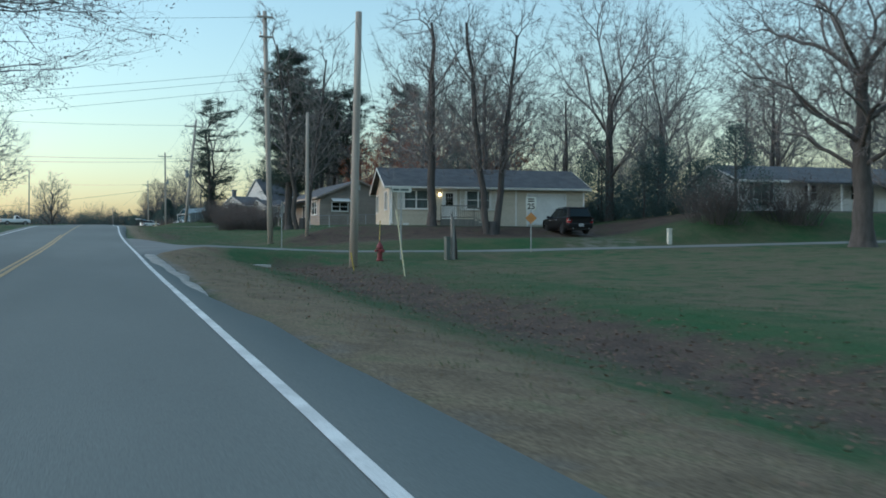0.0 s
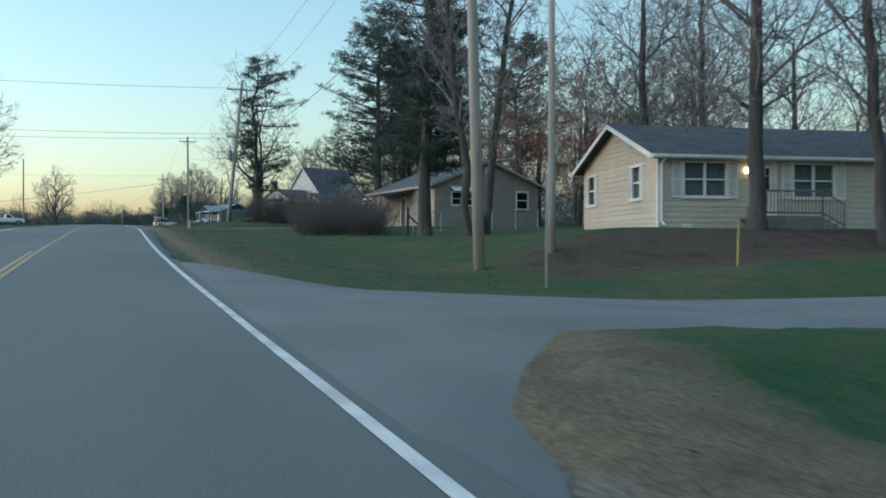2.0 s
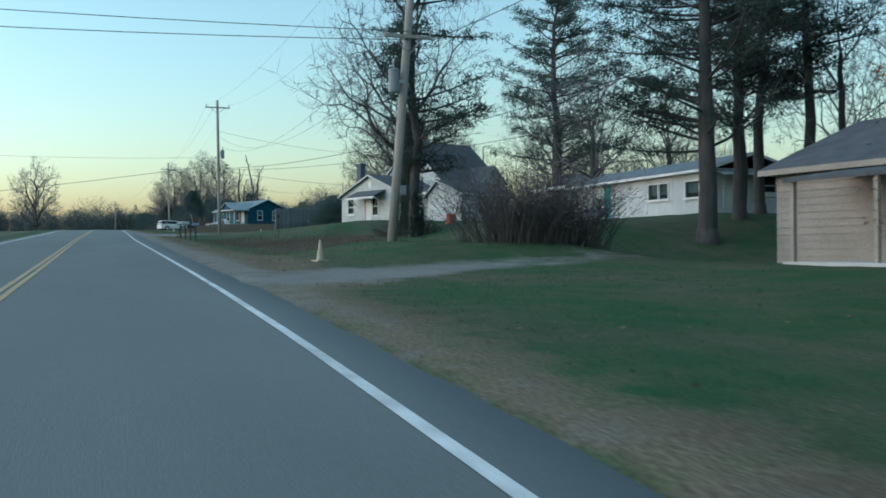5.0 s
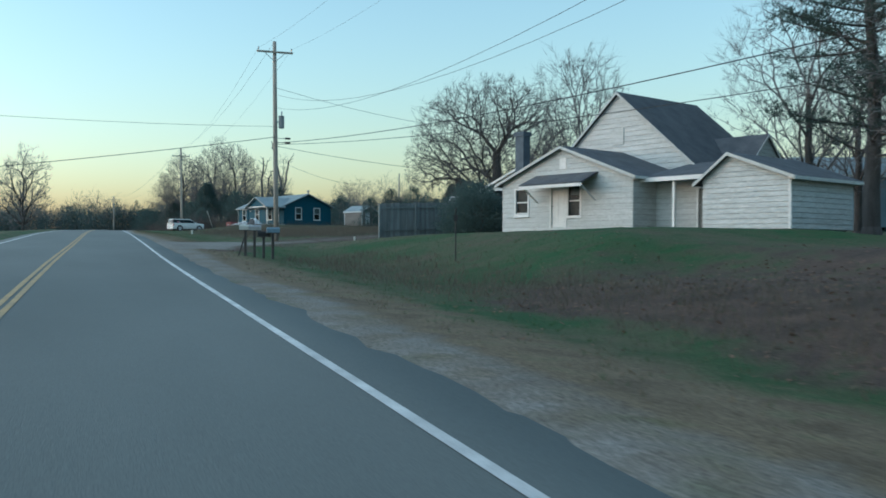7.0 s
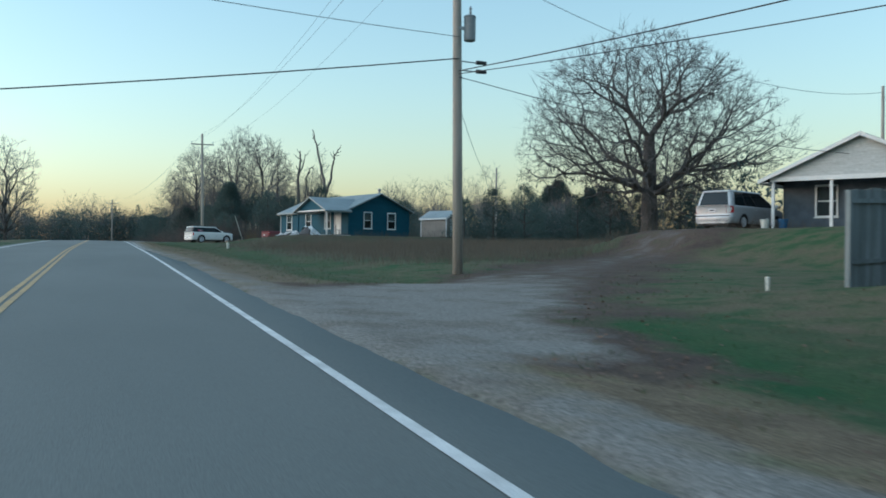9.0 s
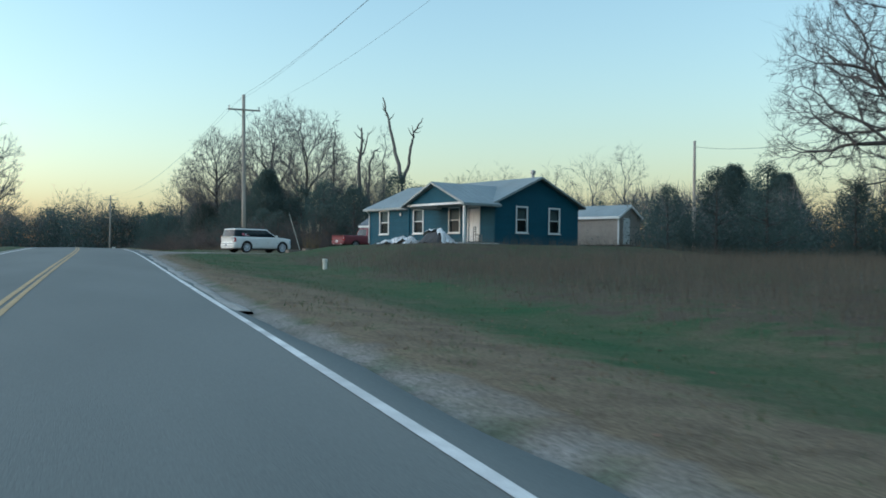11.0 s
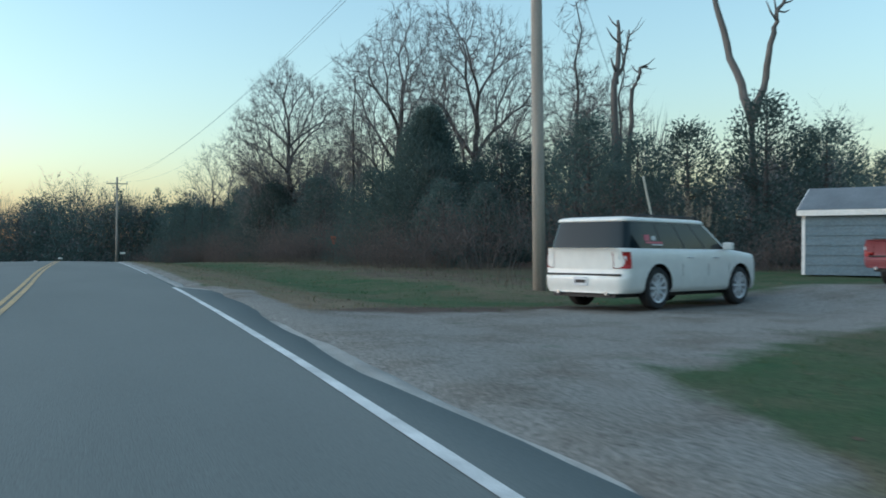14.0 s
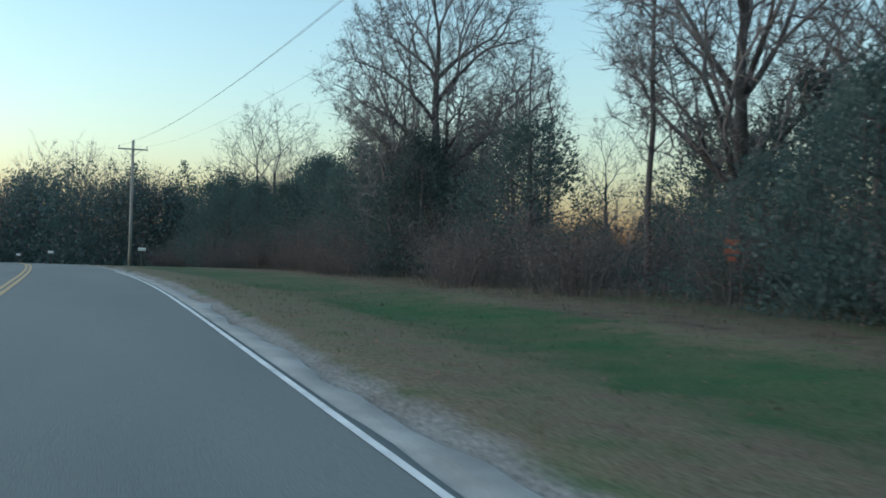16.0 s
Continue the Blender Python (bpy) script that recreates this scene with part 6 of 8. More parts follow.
for x, y, s, a in ((18.0, 157.0, 0.8, 50), (18.8, 160.0, 0.85, 90), (20.2, 161.4, 0.9, 10)):
    stand(T_GREEN, x, y, s, a)
for x, y, s, a in ((13.5, 108.3, 0.95, 70), (14.4, 107.8, 0.85, 130), (12.2, 86.5, 0.8, 10), (10.8, 84.0, 0.75, 90), (13.0, 83.0, 0.8, 150), (11.8, 88.5, 0.9, 220), (13.8, 90.0, 1.0, 300), (10.2, 80.5, 0.6, 20), (12.4, 79.5, 0.7, 77), (43, 50, 1.2, 10), (37, 50, 1.1, 80)):
    stand(T_BRUSH, x, y, s, a)
for x, y, s, a in ((44.2, 221.6, 0.85, 20), (41.6, 223.0, 0.7, 110), (49.8, 218.6, 0.9, 75), (52.4, 217.2, 0.8, 200), (47.6, 222.0, 0.75, 300), (37.4, 225.6, 0.85, 140), (34.8, 227.0, 0.8, 250), (32.6, 228.8, 0.65, 35)):
    stand(T_CEDAR_B, x, y, s, a)

for x, y, s, a in ((37.0, 58.5, 0.62, 30), (39.2, 60.0, 0.7, 120), (41.0, 58.0, 0.6, 200), (43.0, 59.5, 0.66, 300)):
    stand(T_CEDAR_B, x, y, s, a)
for x, y, s, a in ((47.0, 243.5, 0.55, 0), (50.5, 246.0, 0.8, 80), (53.0, 248.5, 0.9, 160), (56.5, 247.0, 0.8, 250), (60.0, 250.0, 0.85, 310)):
    stand(T_CEDAR, x, y, s, a)

# woods past the wagon's drive
settle(bare_tree("bare_tree", "round-crowned bare tree at the wood's edge", 61, 16.8, 0.32, dict(DOME, tips=2600, shell=4.0, limbs=15), leaves=M_BROWN_LEAF, leaf_n=2, leaf_size=0.07, leaf_share=0.8), 16.2, 312.4)
settle(bare_tree("bare_tree", "tall bare tree with upswept limbs above the brush", 62, 17.6, 0.3, dict(VASE, wide=0.58, tips=2200, shell=3.4)), 20.1, 293.6)
settle(bare_tree("bare_tree", "tall bare tree above dark cedars", 63, 17.2, 0.3, dict(VASE, wide=0.64, tips=2200, shell=3.4)), 23.4, 287.8)
T_CLING = settle(bare_tree("bare_tree", "slim tree with clinging brown leaves", 64, 11.0, 0.13, dict(FAR, wide=0.48, tips=420), leaves=M_BROWN_LEAF, leaf_n=4, leaf_size=0.085, leaf_share=0.9), 18.0, 306.8)
stand(T_CLING, 13.4, 310.5, 1.0, 130)
stand(T_CLING, 23.7, 282.9, 0.86, 250)
stand(T_CLING, 29.6, 284.6, 1.05, 20)


def snag(x, y, seed, limbs):
    """A dead tree: limbs of (points, radius at foot), with broken stubs along them."""
    r = random.Random(seed)
    t = rough_thing("dead_snag", "bleached dead tree with broken bare limbs", "tree", "dead trees", at(x, y, 0, 0.2))
    sh = Shape()
    for pts, r0 in limbs:
        way = []
        for p, q in zip(pts, pts[1:]):
            for k in range(4):
                way.append(Vector(p).lerp(Vector(q), k / 4) + Vector((r.gauss(0, 0.05), r.gauss(0, 0.05), 0)))
        way.append(Vector(pts[-1]))
        n = len(way) - 1
        rad = [r0 * (1 - 0.72 * i / n) for i in range(n + 1)]
        sh.tube(way, rad, 8)
        for _ in range(5):
            j = r.randrange(n // 2, n)
            d = turned((way[j + 1] - way[j]).normalized(), r.uniform(30, 65), r)
            L = r.uniform(0.3, 1.1)
            sh.tube([way[j], way[j] + d * L * 0.6, way[j] + d * L + Vector((0, 0, 0.2 * L))], [rad[j] * 0.6, rad[j] * 0.45, rad[j] * 0.2], 5)
    sh.ob("trunk", M_SNAG, t, smooth=True)


snag(28.3, 267.1, 5, [([(0, 0, -0.3), (0.05, 0, 3.5), (0.0, 0, 7.0)], 0.34), ([(0, 0, 6.6), (-0.35, 0.8, 9.0), (-0.75, 1.4, 11.6), (-1.0, 1.8, 13.4), (-1.5, 2.0, 15.2)], 0.22), ([(0, 0, 6.6), (0.55, -0.2, 8.6), (0.75, -0.4, 10.6), (1.0, -0.5, 11.6), (1.75, -0.7, 13.0)], 0.19)])
snag(26.3, 275.8, 3, [([(0, 0, -0.3), (0.1, 0, 5.0), (0.05, 0, 9.0), (0.3, 0, 11.4), (0.25, 0, 13.0)], 0.28), ([(0.15, 0, 9.6), (0.8, 0.1, 11.2), (1.0, 0.1, 12.6)], 0.12), ([(1.0, 0.2, -0.3), (1.1, 0.2, 6.0), (1.3, 0.1, 9.4), (1.7, 0.0, 10.6), (2.1, 0.0, 10.7)], 0.17)])

rng = random.Random(71)
for i in range(27):
    y = 259 + i * 4.0 + rng.uniform(-1.2, 1.2)
    back = max(0.0, 272 - y) * 0.8
    lx = float(line_x(y)) + back
    low, low_back = 0.36 if 289 < y < 302 else 1.0, 0.4 if 300 < y < 318 else 1.0
    stand(T_CEDAR_B, lx + rng.uniform(12.8, 15.5), y, low * rng.uniform(0.7, 1.0) * (1 + 0.35 * (y > 302)), rng.uniform(0, 360), 0.3, rng.uniform(0.75, 1.0))
    stand(T_CEDAR_B, lx + rng.uniform(19.0, 23.0), y + rng.uniform(-1.5, 1.5), low_back * rng.uniform(0.9, 1.25) * (1 + 0.3 * (y > 302)), rng.uniform(0, 360), 0.3, rng.uniform(0.8, 1.05))
    for k in range(3):
        stand(T_LEAFY, lx + rng.uniform(9.6, 12.5) + 0.8 * k + (2.6 if 281 < y < 290 else 0), y + rng.uniform(-2, 2), rng.uniform(0.4, 0.85) + 0.12 * k, rng.uniform(0, 360), 0.25)
for x, y, s, a in ((16.4, 277.2, 0.8, 40), (20.6, 277.5, 1.0, 140), (17.4, 285.6, 0.85, 240)):
    stand(T_CEDAR_B, x, y, s, a)
for i in range(12):
    y = 268 + rng.uniform(0, 95)
    stand(T_THIN, float(line_x(y)) + rng.uniform(15, 32), y, rng.uniform(0.9, 1.4), rng.uniform(0, 360))
for i in range(12):
    y = 268 + rng.uniform(0, 105)
    stand(T_FAR, float(line_x(y)) + rng.uniform(22, 55), y, rng.uniform(0.65, 0.95), rng.uniform(0, 360))


def far_woods(name, label, spots, seed, high, cedar_share=0.5, solid=0.5, fill=80, bit=0.34):
    """Woods seen from afar: a close dark understorey with domed bare crowns above it."""
    r = random.Random(seed)
    fol, tw = Shape(), Shape()
    for x, y in spots:
        z = on_ground(x, y) - 0.3
        h = high * r.uniform(0.8, 1.1)
        top = h * solid * r.uniform(0.85, 1.15)
        for _ in range(fill):
            f = r.random()
            bits(fol if r.random() < 0.75 else tw, Vector((x + r.gauss(0, 2.6) * (1.1 - 0.6 * f), y + r.gauss(0, 2.2), z + top * f)), 3, 0.3, bit, r)
        if r.random() < cedar_share:
            w = h * r.uniform(0.2, 0.3)
            for _ in range(fill):
                f = r.random() ** 1.2
                a = r.uniform(0, 6.283)
                q = w * ((1 - f) ** 0.6) * math.sqrt(r.random())
                bits(fol, Vector((x + q * math.cos(a), y + q * math.sin(a), z + f * h * 0.75)), 3, 0.26, bit * 0.85, r)
        else:
            w = h * r.uniform(0.26, 0.4)
            for _ in range(150):
                a, u, k = r.uniform(0, 6.283), r.random() ** 0.5, r.uniform(0.5, 1)
                e = Vector((x + w * u * math.cos(a), y + w * u * math.sin(a), z + h * (0.5 + 0.45 * math.sqrt(1 - 0.9 * u * u) * k)))
                p = Vector((x + w * u * 0.35 * math.cos(a), y + w * u * 0.35 * math.sin(a), z + h * (0.35 + 0.3 * k) * r.uniform(0.7, 1)))
                c = p.lerp(e, r.uniform(0.0, 0.7))
                spine(tw, c, e + Vector((r.gauss(0, 0.2), r.gauss(0, 0.2), r.gauss(0, 0.2))), 0.024, r)
    th = rough_thing(name, label, "woods")
    th["kind"] = "stuff"
    fol.ob("evergreens", M_CEDAR, th)["kind"] = "stuff"
    tw.ob("bare_crowns", M_TWIG, th)["kind"] = "stuff"


r7 = random.Random(77)
far_woods("far_woods", "distant dark woods of cedar and bare trees across the bend", [(-60 + 93 * (i + r7.random()) / 130, r7.uniform(372, 410)) for i in range(130)], 5, 14.5, 0.6, 0.68, 330, 0.25)
far_woods("far_woods", "distant treeline behind the houses", [(r7.uniform(48, 110), r7.uniform(120, 270)) for _ in range(95)], 6, 10.5, 0.4)
far_woods("far_woods", "distant treeline across the field", [(r7.uniform(-170, -50), r7.uniform(270, 420)) for _ in range(90)], 8, 10.0, 0.3)
far_woods("far_woods", "thicket behind the blue house", [(r7.uniform(37, 56), r7.uniform(228, 268)) for _ in range(42)], 9, 6.5, 0.6, 0.55, 560, 0.11)
far_woods("far_woods", "dark thicket behind the gravel drive", [(r7.uniform(25, 42), r7.uniform(266, 290)) for _ in range(26)], 15, 7.0, 0.6, 0.6, 420, 0.13)
far_woods("far_woods", "distant treeline behind the ranch house", [(r7.uniform(60, 150), r7.uniform(60, 118)) for _ in range(70)], 10, 11.0, 0.35)
far_woods("far_woods", "bare woods behind the cedars", [q for q in ((r7.uniform(24, 60), r7.uniform(275, 372)) for _ in range(72)) if abs(q[0] - 0.53 * (q[1] - 268)) > 7], 12, 9.0, 0.2, 0.38, 170, 0.2)

for x, y, s, a in ((-6, 392, 1.05, 0), (-1, 396, 1.1, 70), (4, 388, 0.95, 140), (17, 372, 1.25, 210), (20, 378, 1.35, 280), (24, 382, 1.2, 20), (-22, 395, 1.0, 100), (-40, 402, 1.05, 160)):
    stand(T_FAR, x, y, s, a)

# added out of view: keeps the horizon glow out of window reflections
far_woods("far_woods", "unseen added treeline that blocks low sky glow from the windows", [(r7.uniform(-105, -75), r7.uniform(-120, 330)) for _ in range(110)], 14, 14.0, 0.4, 0.6, 60, 0.8)

# bare tops behind the blue house
for x, y, s, a in ((40.1, 258.0, 0.56, 30), (43.1, 256.0, 0.62, 110), (47.8, 258.0, 0.7, 200), (42.4, 282.0, 0.66, 70), (44.8, 280.0, 0.68, 300)):
    stand(T_FAR, x, y, s, a)

# trees on the far side of the road
T_ROUND = settle(bare_tree("bare_tree", "round bare tree across the road", 81, 10.5, 0.2, dict(DOME, wide=0.8, base=0.12, tips=900), group="trees"), -30.0, 215.0)
stand(T_ROUND, -16.5, 137, 1.8, 100)
settle(bare_tree("bare_tree", "large round bare tree beyond the field", 83, 22.5, 0.4, dict(VASE, wide=0.64, base=0.12, tips=1500, shell=3.0), thin=0.02), -17.0, 352.0)
stand(T_FAR, -36, 240, 0.8, 50)
stand(T_FAR, -23, 300, 0.7, 80)
settle(bare_tree("bare_tree", "roadside tree with a few leaves still on overhanging twigs", 82, 13.0, 0.3, dict(BROAD, wide=1.7, base=0.3, tips=2600), leaves=M_BROWN_LEAF, leaf_n=11, leaf_size=0.055, twiglets=8, thin=0.008), -9.8, 26.0)

# ---- vehicles ----
M_TYRE = surface("tyre_rubber", (0.02, 0.02, 0.021), (0.03, 0.03, 0.03), 3, 40, 0.85, bump=0.1)
M_RIM = surface("bright_alloy", (0.66, 0.67, 0.69), (0.58, 0.59, 0.61), 4, 30, 0.35, metal=0.3, bump=0)
M_AUTO_GLASS = glass_like("tinted_car_glass", (0.012, 0.018, 0.022), 0.04, 0.0)
M_AUTO_GLASS.node_tree.nodes["Principled BSDF"].inputs["Specular IOR Level"].default_value = 0.22
M_BLACK_TRIM = surface("black_plastic", (0.02, 0.02, 0.022), (0.03, 0.03, 0.032), 3, 40, 0.6, bump=0)
M_TAIL = surface("red_lens", (0.3, 0.02, 0.02), (0.22, 0.015, 0.015), 3, 30, 0.2, bump=0)
M_LENS = surface("clear_lens", (0.7, 0.72, 0.74), (0.6, 0.62, 0.64), 3, 30, 0.15, bump=0)
M_PLATE = surface("plate_white", (0.65, 0.66, 0.68), (0.55, 0.56, 0.58), 3, 30, 0.5, bump=0)


def paint(name, c, rough=0.3, metal=0.0, spec=0.5):
    return surface(name, c, tuple(v * 0.9 for v in c), 0.8, 6, rough, metal=metal, bump=0, fine_mix=0.08, spec=spec)


def wheel(parent, x, y, r, side, spokes=10, rim=M_RIM):
    """A tyre with its rim; side is +1 or -1, the way its face looks."""
    w = 0.22
    sh = Shape()
    k = 20
    prof = [(r * 0.7, -w / 2), (r * 0.93, -w / 2), (r, -w / 2 + 0.04), (r, w / 2 - 0.04), (r * 0.93, w / 2), (r * 0.7, w / 2)]
    for a in range(k):
        t = 2 * math.pi * a / k
        for q, o in prof:
            sh.v.append((x + q * math.cos(t), y + o, r + q * math.sin(t)))
    m = len(prof)
    for a in range(k):
        b = (a + 1) % k
        for i in range(m):
            j = (i + 1) % m
            sh.f.append((a * m + i, a * m + j, b * m + j, b * m + i))
    tyre = sh.ob("wheel", M_TYRE, parent)
    rm = Shape()
    for a in range(k):
        t = 2 * math.pi * a / k
        for q, o in ((r * 0.71, 0.06), (r * 0.71, 0.11), (r * 0.63, 0.1), (r * 0.6, 0.02)):
            rm.v.append((x + q * math.cos(t), y + side * o, r + q * math.sin(t)))
    for a in range(k):
        b = (a + 1) % k
        for i in range(3):
            rm.f.append((a * 4 + i, a * 4 + i + 1, b * 4 + i + 1, b * 4 + i))
    for a in range(spokes):
        t = 2 * math.pi * a / spokes
        c, s = math.cos(t), math.sin(t)
        n = (-s * 0.025, c * 0.025)
        pts = []
        for o in (0.05, 0.095):
            for q, e in ((0.03, 1), (r * 0.64, 1), (r * 0.64, -1), (0.03, -1)):
                pts.append((x + q * c + n[0] * e, y + side * o, r + q * s + n[1] * e))
        rm.hexa(pts)
    rm.tube([(x, y + side * 0.02, r), (x, y + side * 0.11, r)], [0.07, 0.06], 10)
    rm.ob("rim", rim, tyre)
    dk = Shape().tube([(x, y - side * 0.02, r), (x, y + side * 0.015, r)], [r * 0.66, r * 0.66], 18)
    dk.ob("brake_disc", M_BLACK_TRIM, tyre)
    return tyre


class CarSkin:
    """A car's lower body: columns round its plan, from the sill or wheel arch up to the deck."""

    ROWS_Z = [(0.0, 0.92, -0.03), (0.05, 0.965, 0.02), (0.14, 0.985, 0.045), (0.3, 0.995, 0.05), (0.36, 1.0, 0.045), (0.39, 1.0, 0.0), (0.55, 1.0, -0.004), (0.72, 0.997, -0.012), (0.86, 0.985, -0.025), (0.95, 0.968, -0.045), (0.985, 0.945, -0.065), (1.0, 0.915, -0.09)]

    def __init__(self, spec):
        self.spec = spec
        L, hw, r = spec["L"], spec["W"] / 2, spec["r"]
        self.arch = r * 1.16
        rc, fc = spec.get("corner", 0.2), 0.38
        plan = [(-L / 2, 0.0), (-L / 2 + 0.008, hw * 0.4), (-L / 2 + 0.03, hw * 0.72)]
        plan += [(-L / 2 + 0.04 + rc - rc * math.cos(k * math.pi / 12), hw - rc + rc * math.sin(k * math.pi / 12)) for k in range(1, 6)]
        xs = set(round(-L / 2 + 0.04 + rc + (L - 0.1 - rc - fc) * k / 14, 3) for k in range(15))
        for cx in (spec["rear"], spec["front"]):
            xs = {x for x in xs if abs(x - cx) > self.arch + 0.05}
            xs |= {round(cx + self.arch * math.cos(math.pi * k / 10), 3) for k in range(11)} | {round(cx - self.arch - 0.004, 3), round(cx + self.arch + 0.004, 3)}
        plan += [(x, hw) for x in sorted(xs) if -L / 2 + 0.04 + rc <= x <= L / 2 - fc]
        plan += [(L / 2 - 0.06 - fc + fc * math.sin(k * math.pi / 12), hw - fc + fc * math.cos(k * math.pi / 12)) for k in range(1, 6)]
        plan += [(L / 2 - 0.05, hw * 0.5), (L / 2, 0.0)]
        self.plan = plan

    def low(self, x):
        z = self.spec["sill"]
        for cx in (self.spec["rear"], self.spec["front"]):
            if abs(x - cx) <= self.arch + 0.001:
                z = max(z, self.spec["r"] + math.sqrt(max(self.arch ** 2 - (x - cx) ** 2, 0.0)))
        return z

    def top(self, x):
        return float(np.interp(x, [q[0] for q in self.spec["deck"]], [q[1] for q in self.spec["deck"]]))

    def point(self, i, z, side, out=0.0):
        """The skin at column i and height z, moved outwards by out."""
        L = self.spec["L"]
        x, y = self.plan[i]
        f = (z - self.spec["sill"]) / (self.top(x) - self.spec["sill"])
        k = float(np.interp(f, [q[0] for q in self.ROWS_Z], [q[1] for q in self.ROWS_Z]))
        e = float(np.interp(f, [q[0] for q in self.ROWS_Z], [q[2] for q in self.ROWS_Z])) + out
        ends = max(0.0, (abs(x) - L / 2 + 0.3) / 0.3)
        return (x + math.copysign(e * min(ends, 1.0), x), side * (y * k + out * min(1.0, y / (self.spec["W"] / 2))), z)

    def shell(self):
        bm = bmesh.new()
        grid = []
        for side in (-1, 1):
            cols = []
            for i, (x, y) in enumerate(self.plan):
                lo, hi = self.low(x), self.top(x)
                sill = self.spec["sill"]
                cols.append([bm.verts.new(self.point(i, max(lo, sill + (hi - sill) * f) if f > 0 else lo, side)) for f, _, _ in self.ROWS_Z])
            for a, b in zip(cols, cols[1:]):
                for j in range(len(a) - 1):
                    bm.faces.new((a[j], b[j], b[j + 1], a[j + 1]))
            grid.append(cols)
        for i in range(len(self.plan) - 1):
            bm.faces.new((grid[0][i][-1], grid[0][i + 1][-1], grid[1][i + 1][-1], grid[1][i][-1]))
        bmesh.ops.remove_doubles(bm, verts=bm.verts, dist=0.0015)
        bmesh.ops.dissolve_degenerate(bm, dist=0.001, edges=bm.edges)
        return bm

    def patch(self, i0, i1, z0, z1, side, out, steps=4):
        """A curved piece over the skin, closed at its rim."""
        sh = Shape()
        n = i1 - i0 + 1
        for o in (out, -0.012):
            for j in range(steps + 1):
                sh.v += [self.point(i, z0 + (z1 - z0) * j / steps, side, o) for i in range(i0, i1 + 1)]
        m = n * (steps + 1)
        for j in range(steps):
            for i in range(n - 1):
                q = j * n + i
                sh.f.append((q, q + 1, q + n + 1, q + n))
        rim = list(range(n)) + [j * n + n - 1 for j in range(1, steps + 1)] + [steps * n + i for i in range(n - 2, -1, -1)] + [j * n for j in range(steps - 1, 0, -1)]
        for a, b in zip(rim, rim[1:] + rim[:1]):
            sh.f.append((a, b, b + m, a + m))
        return sh


def cabin(v, spec, colour):
    """Windows all round with their pillars, and a domed roof over them."""
    g, hw = spec["cabin"], spec["W"] / 2
    wb, wt, z0, z1 = hw - 0.075, hw - spec.get("tuck", 0.2), spec["belt"] - 0.03, g[4]
    cuts = sorted({0.0, 1.0} | {min(max(f + k * w / (g[3] - g[0]), 0.0), 1.0) for f, w, _ in spec["pillars"] for k in (-1, 1)} | {0.15, 0.35, 0.65, 0.85})
    cuts = [c for i, c in enumerate(cuts) if i == 0 or c - cuts[i - 1] > 1e-4]

    def ring(f, out=0.0, lift=0.0):
        xr, xf = g[0] + (g[1] - g[0]) * f - out, g[3] + (g[2] - g[3]) * f + out
        w, rc = wb + (wt - wb) * (f ** 1.25) + out, 0.16
        z = z0 + (z1 - z0) * f + lift
        half = [(xr, 0.0, -2), (xr + 0.004, w * 0.5, -2)] + [(xr + 0.02 + rc - rc * math.cos(k * math.pi / 8), w - rc + rc * math.sin(k * math.pi / 8), -1) for k in range(0, 4)]
        a, b = xr + 0.02 + rc, xf - rc - 0.03
        half += [(a + (b - a) * c, w, c) for c in cuts]
        half += [(b + rc * math.sin(k * math.pi / 8), w - rc + rc * math.cos(k * math.pi / 8), 2) for k in range(1, 5)] + [(xf, w * 0.4, 3), (xf + 0.01, 0.0, 3)]
        return [(x, y, z, c) for x, y, c in half] + [(x, -y, z, c) for x, y, c in half[-2:0:-1]]

    levels = [ring(f) for f in (0.0, 0.3, 0.65, 1.0)]
    n = len(levels[0])
    runs = []   # stretches of the ring that are of one kind
    for i in range(n):
        ca, cb = levels[0][i][3], levels[0][(i + 1) % n][3]
        kind = "glass"
        if 0 <= ca <= 1 and 0 <= cb <= 1:
            for f, w, own in spec["pillars"]:
                if abs((ca + cb) / 2 - f) * (g[3] - g[0]) < w:
                    kind = "painted" if own else "black"
        elif min(ca, cb) == -1 and spec.get("rear_pillar", True):
            kind = "painted"
        elif max(ca, cb) == 2:
            kind = "painted"
        if not runs or runs[-1][0] != kind:
            runs.append((kind, []))
        runs[-1][1].append(i)
    if runs[0][0] == runs[-1][0]:
        runs[0] = (runs[0][0], runs.pop()[1] + runs[0][1])
    for kind, cols in runs:
        sh = Shape()
        cols = cols + [(cols[-1] + 1) % n]
        sh.v = [levels[k][i][:3] for k in range(4) for i in cols]
        m = len(cols)
        sh.f = [(k * m + i, k * m + i + 1, k * m + m + i + 1, k * m + m + i) for k in range(3) for i in range(m - 1)]
        name, mt, lab = {"glass": ("window_pane", M_AUTO_GLASS, "dark tinted car window"), "painted": ("pillar", colour, ""), "black": ("door_pillar", M_BLACK_TRIM, "")}[kind]
        sh.ob(name, mt, v, lab, smooth=True)
    top = Shape()
    for out, lift in ((-0.02, -0.02), (0.015, -0.012), (0.018, 0.015), (0.0, 0.045), (-0.05, 0.066), (-0.16, 0.08), (-0.4, 0.09)):
        top.v += [q[:3] for q in ring(1.0, out, lift)]
    for k in range(6):
        for i in range(n):
            j = (i + 1) % n
            top.f.append((k * n + i, k * n + j, k * n + n + j, k * n + n + i))
    top.f.append(tuple(6 * n + i for i in range(n)))
    top.ob("roof_panel", colour, v, smooth=True)
    return wt, z1


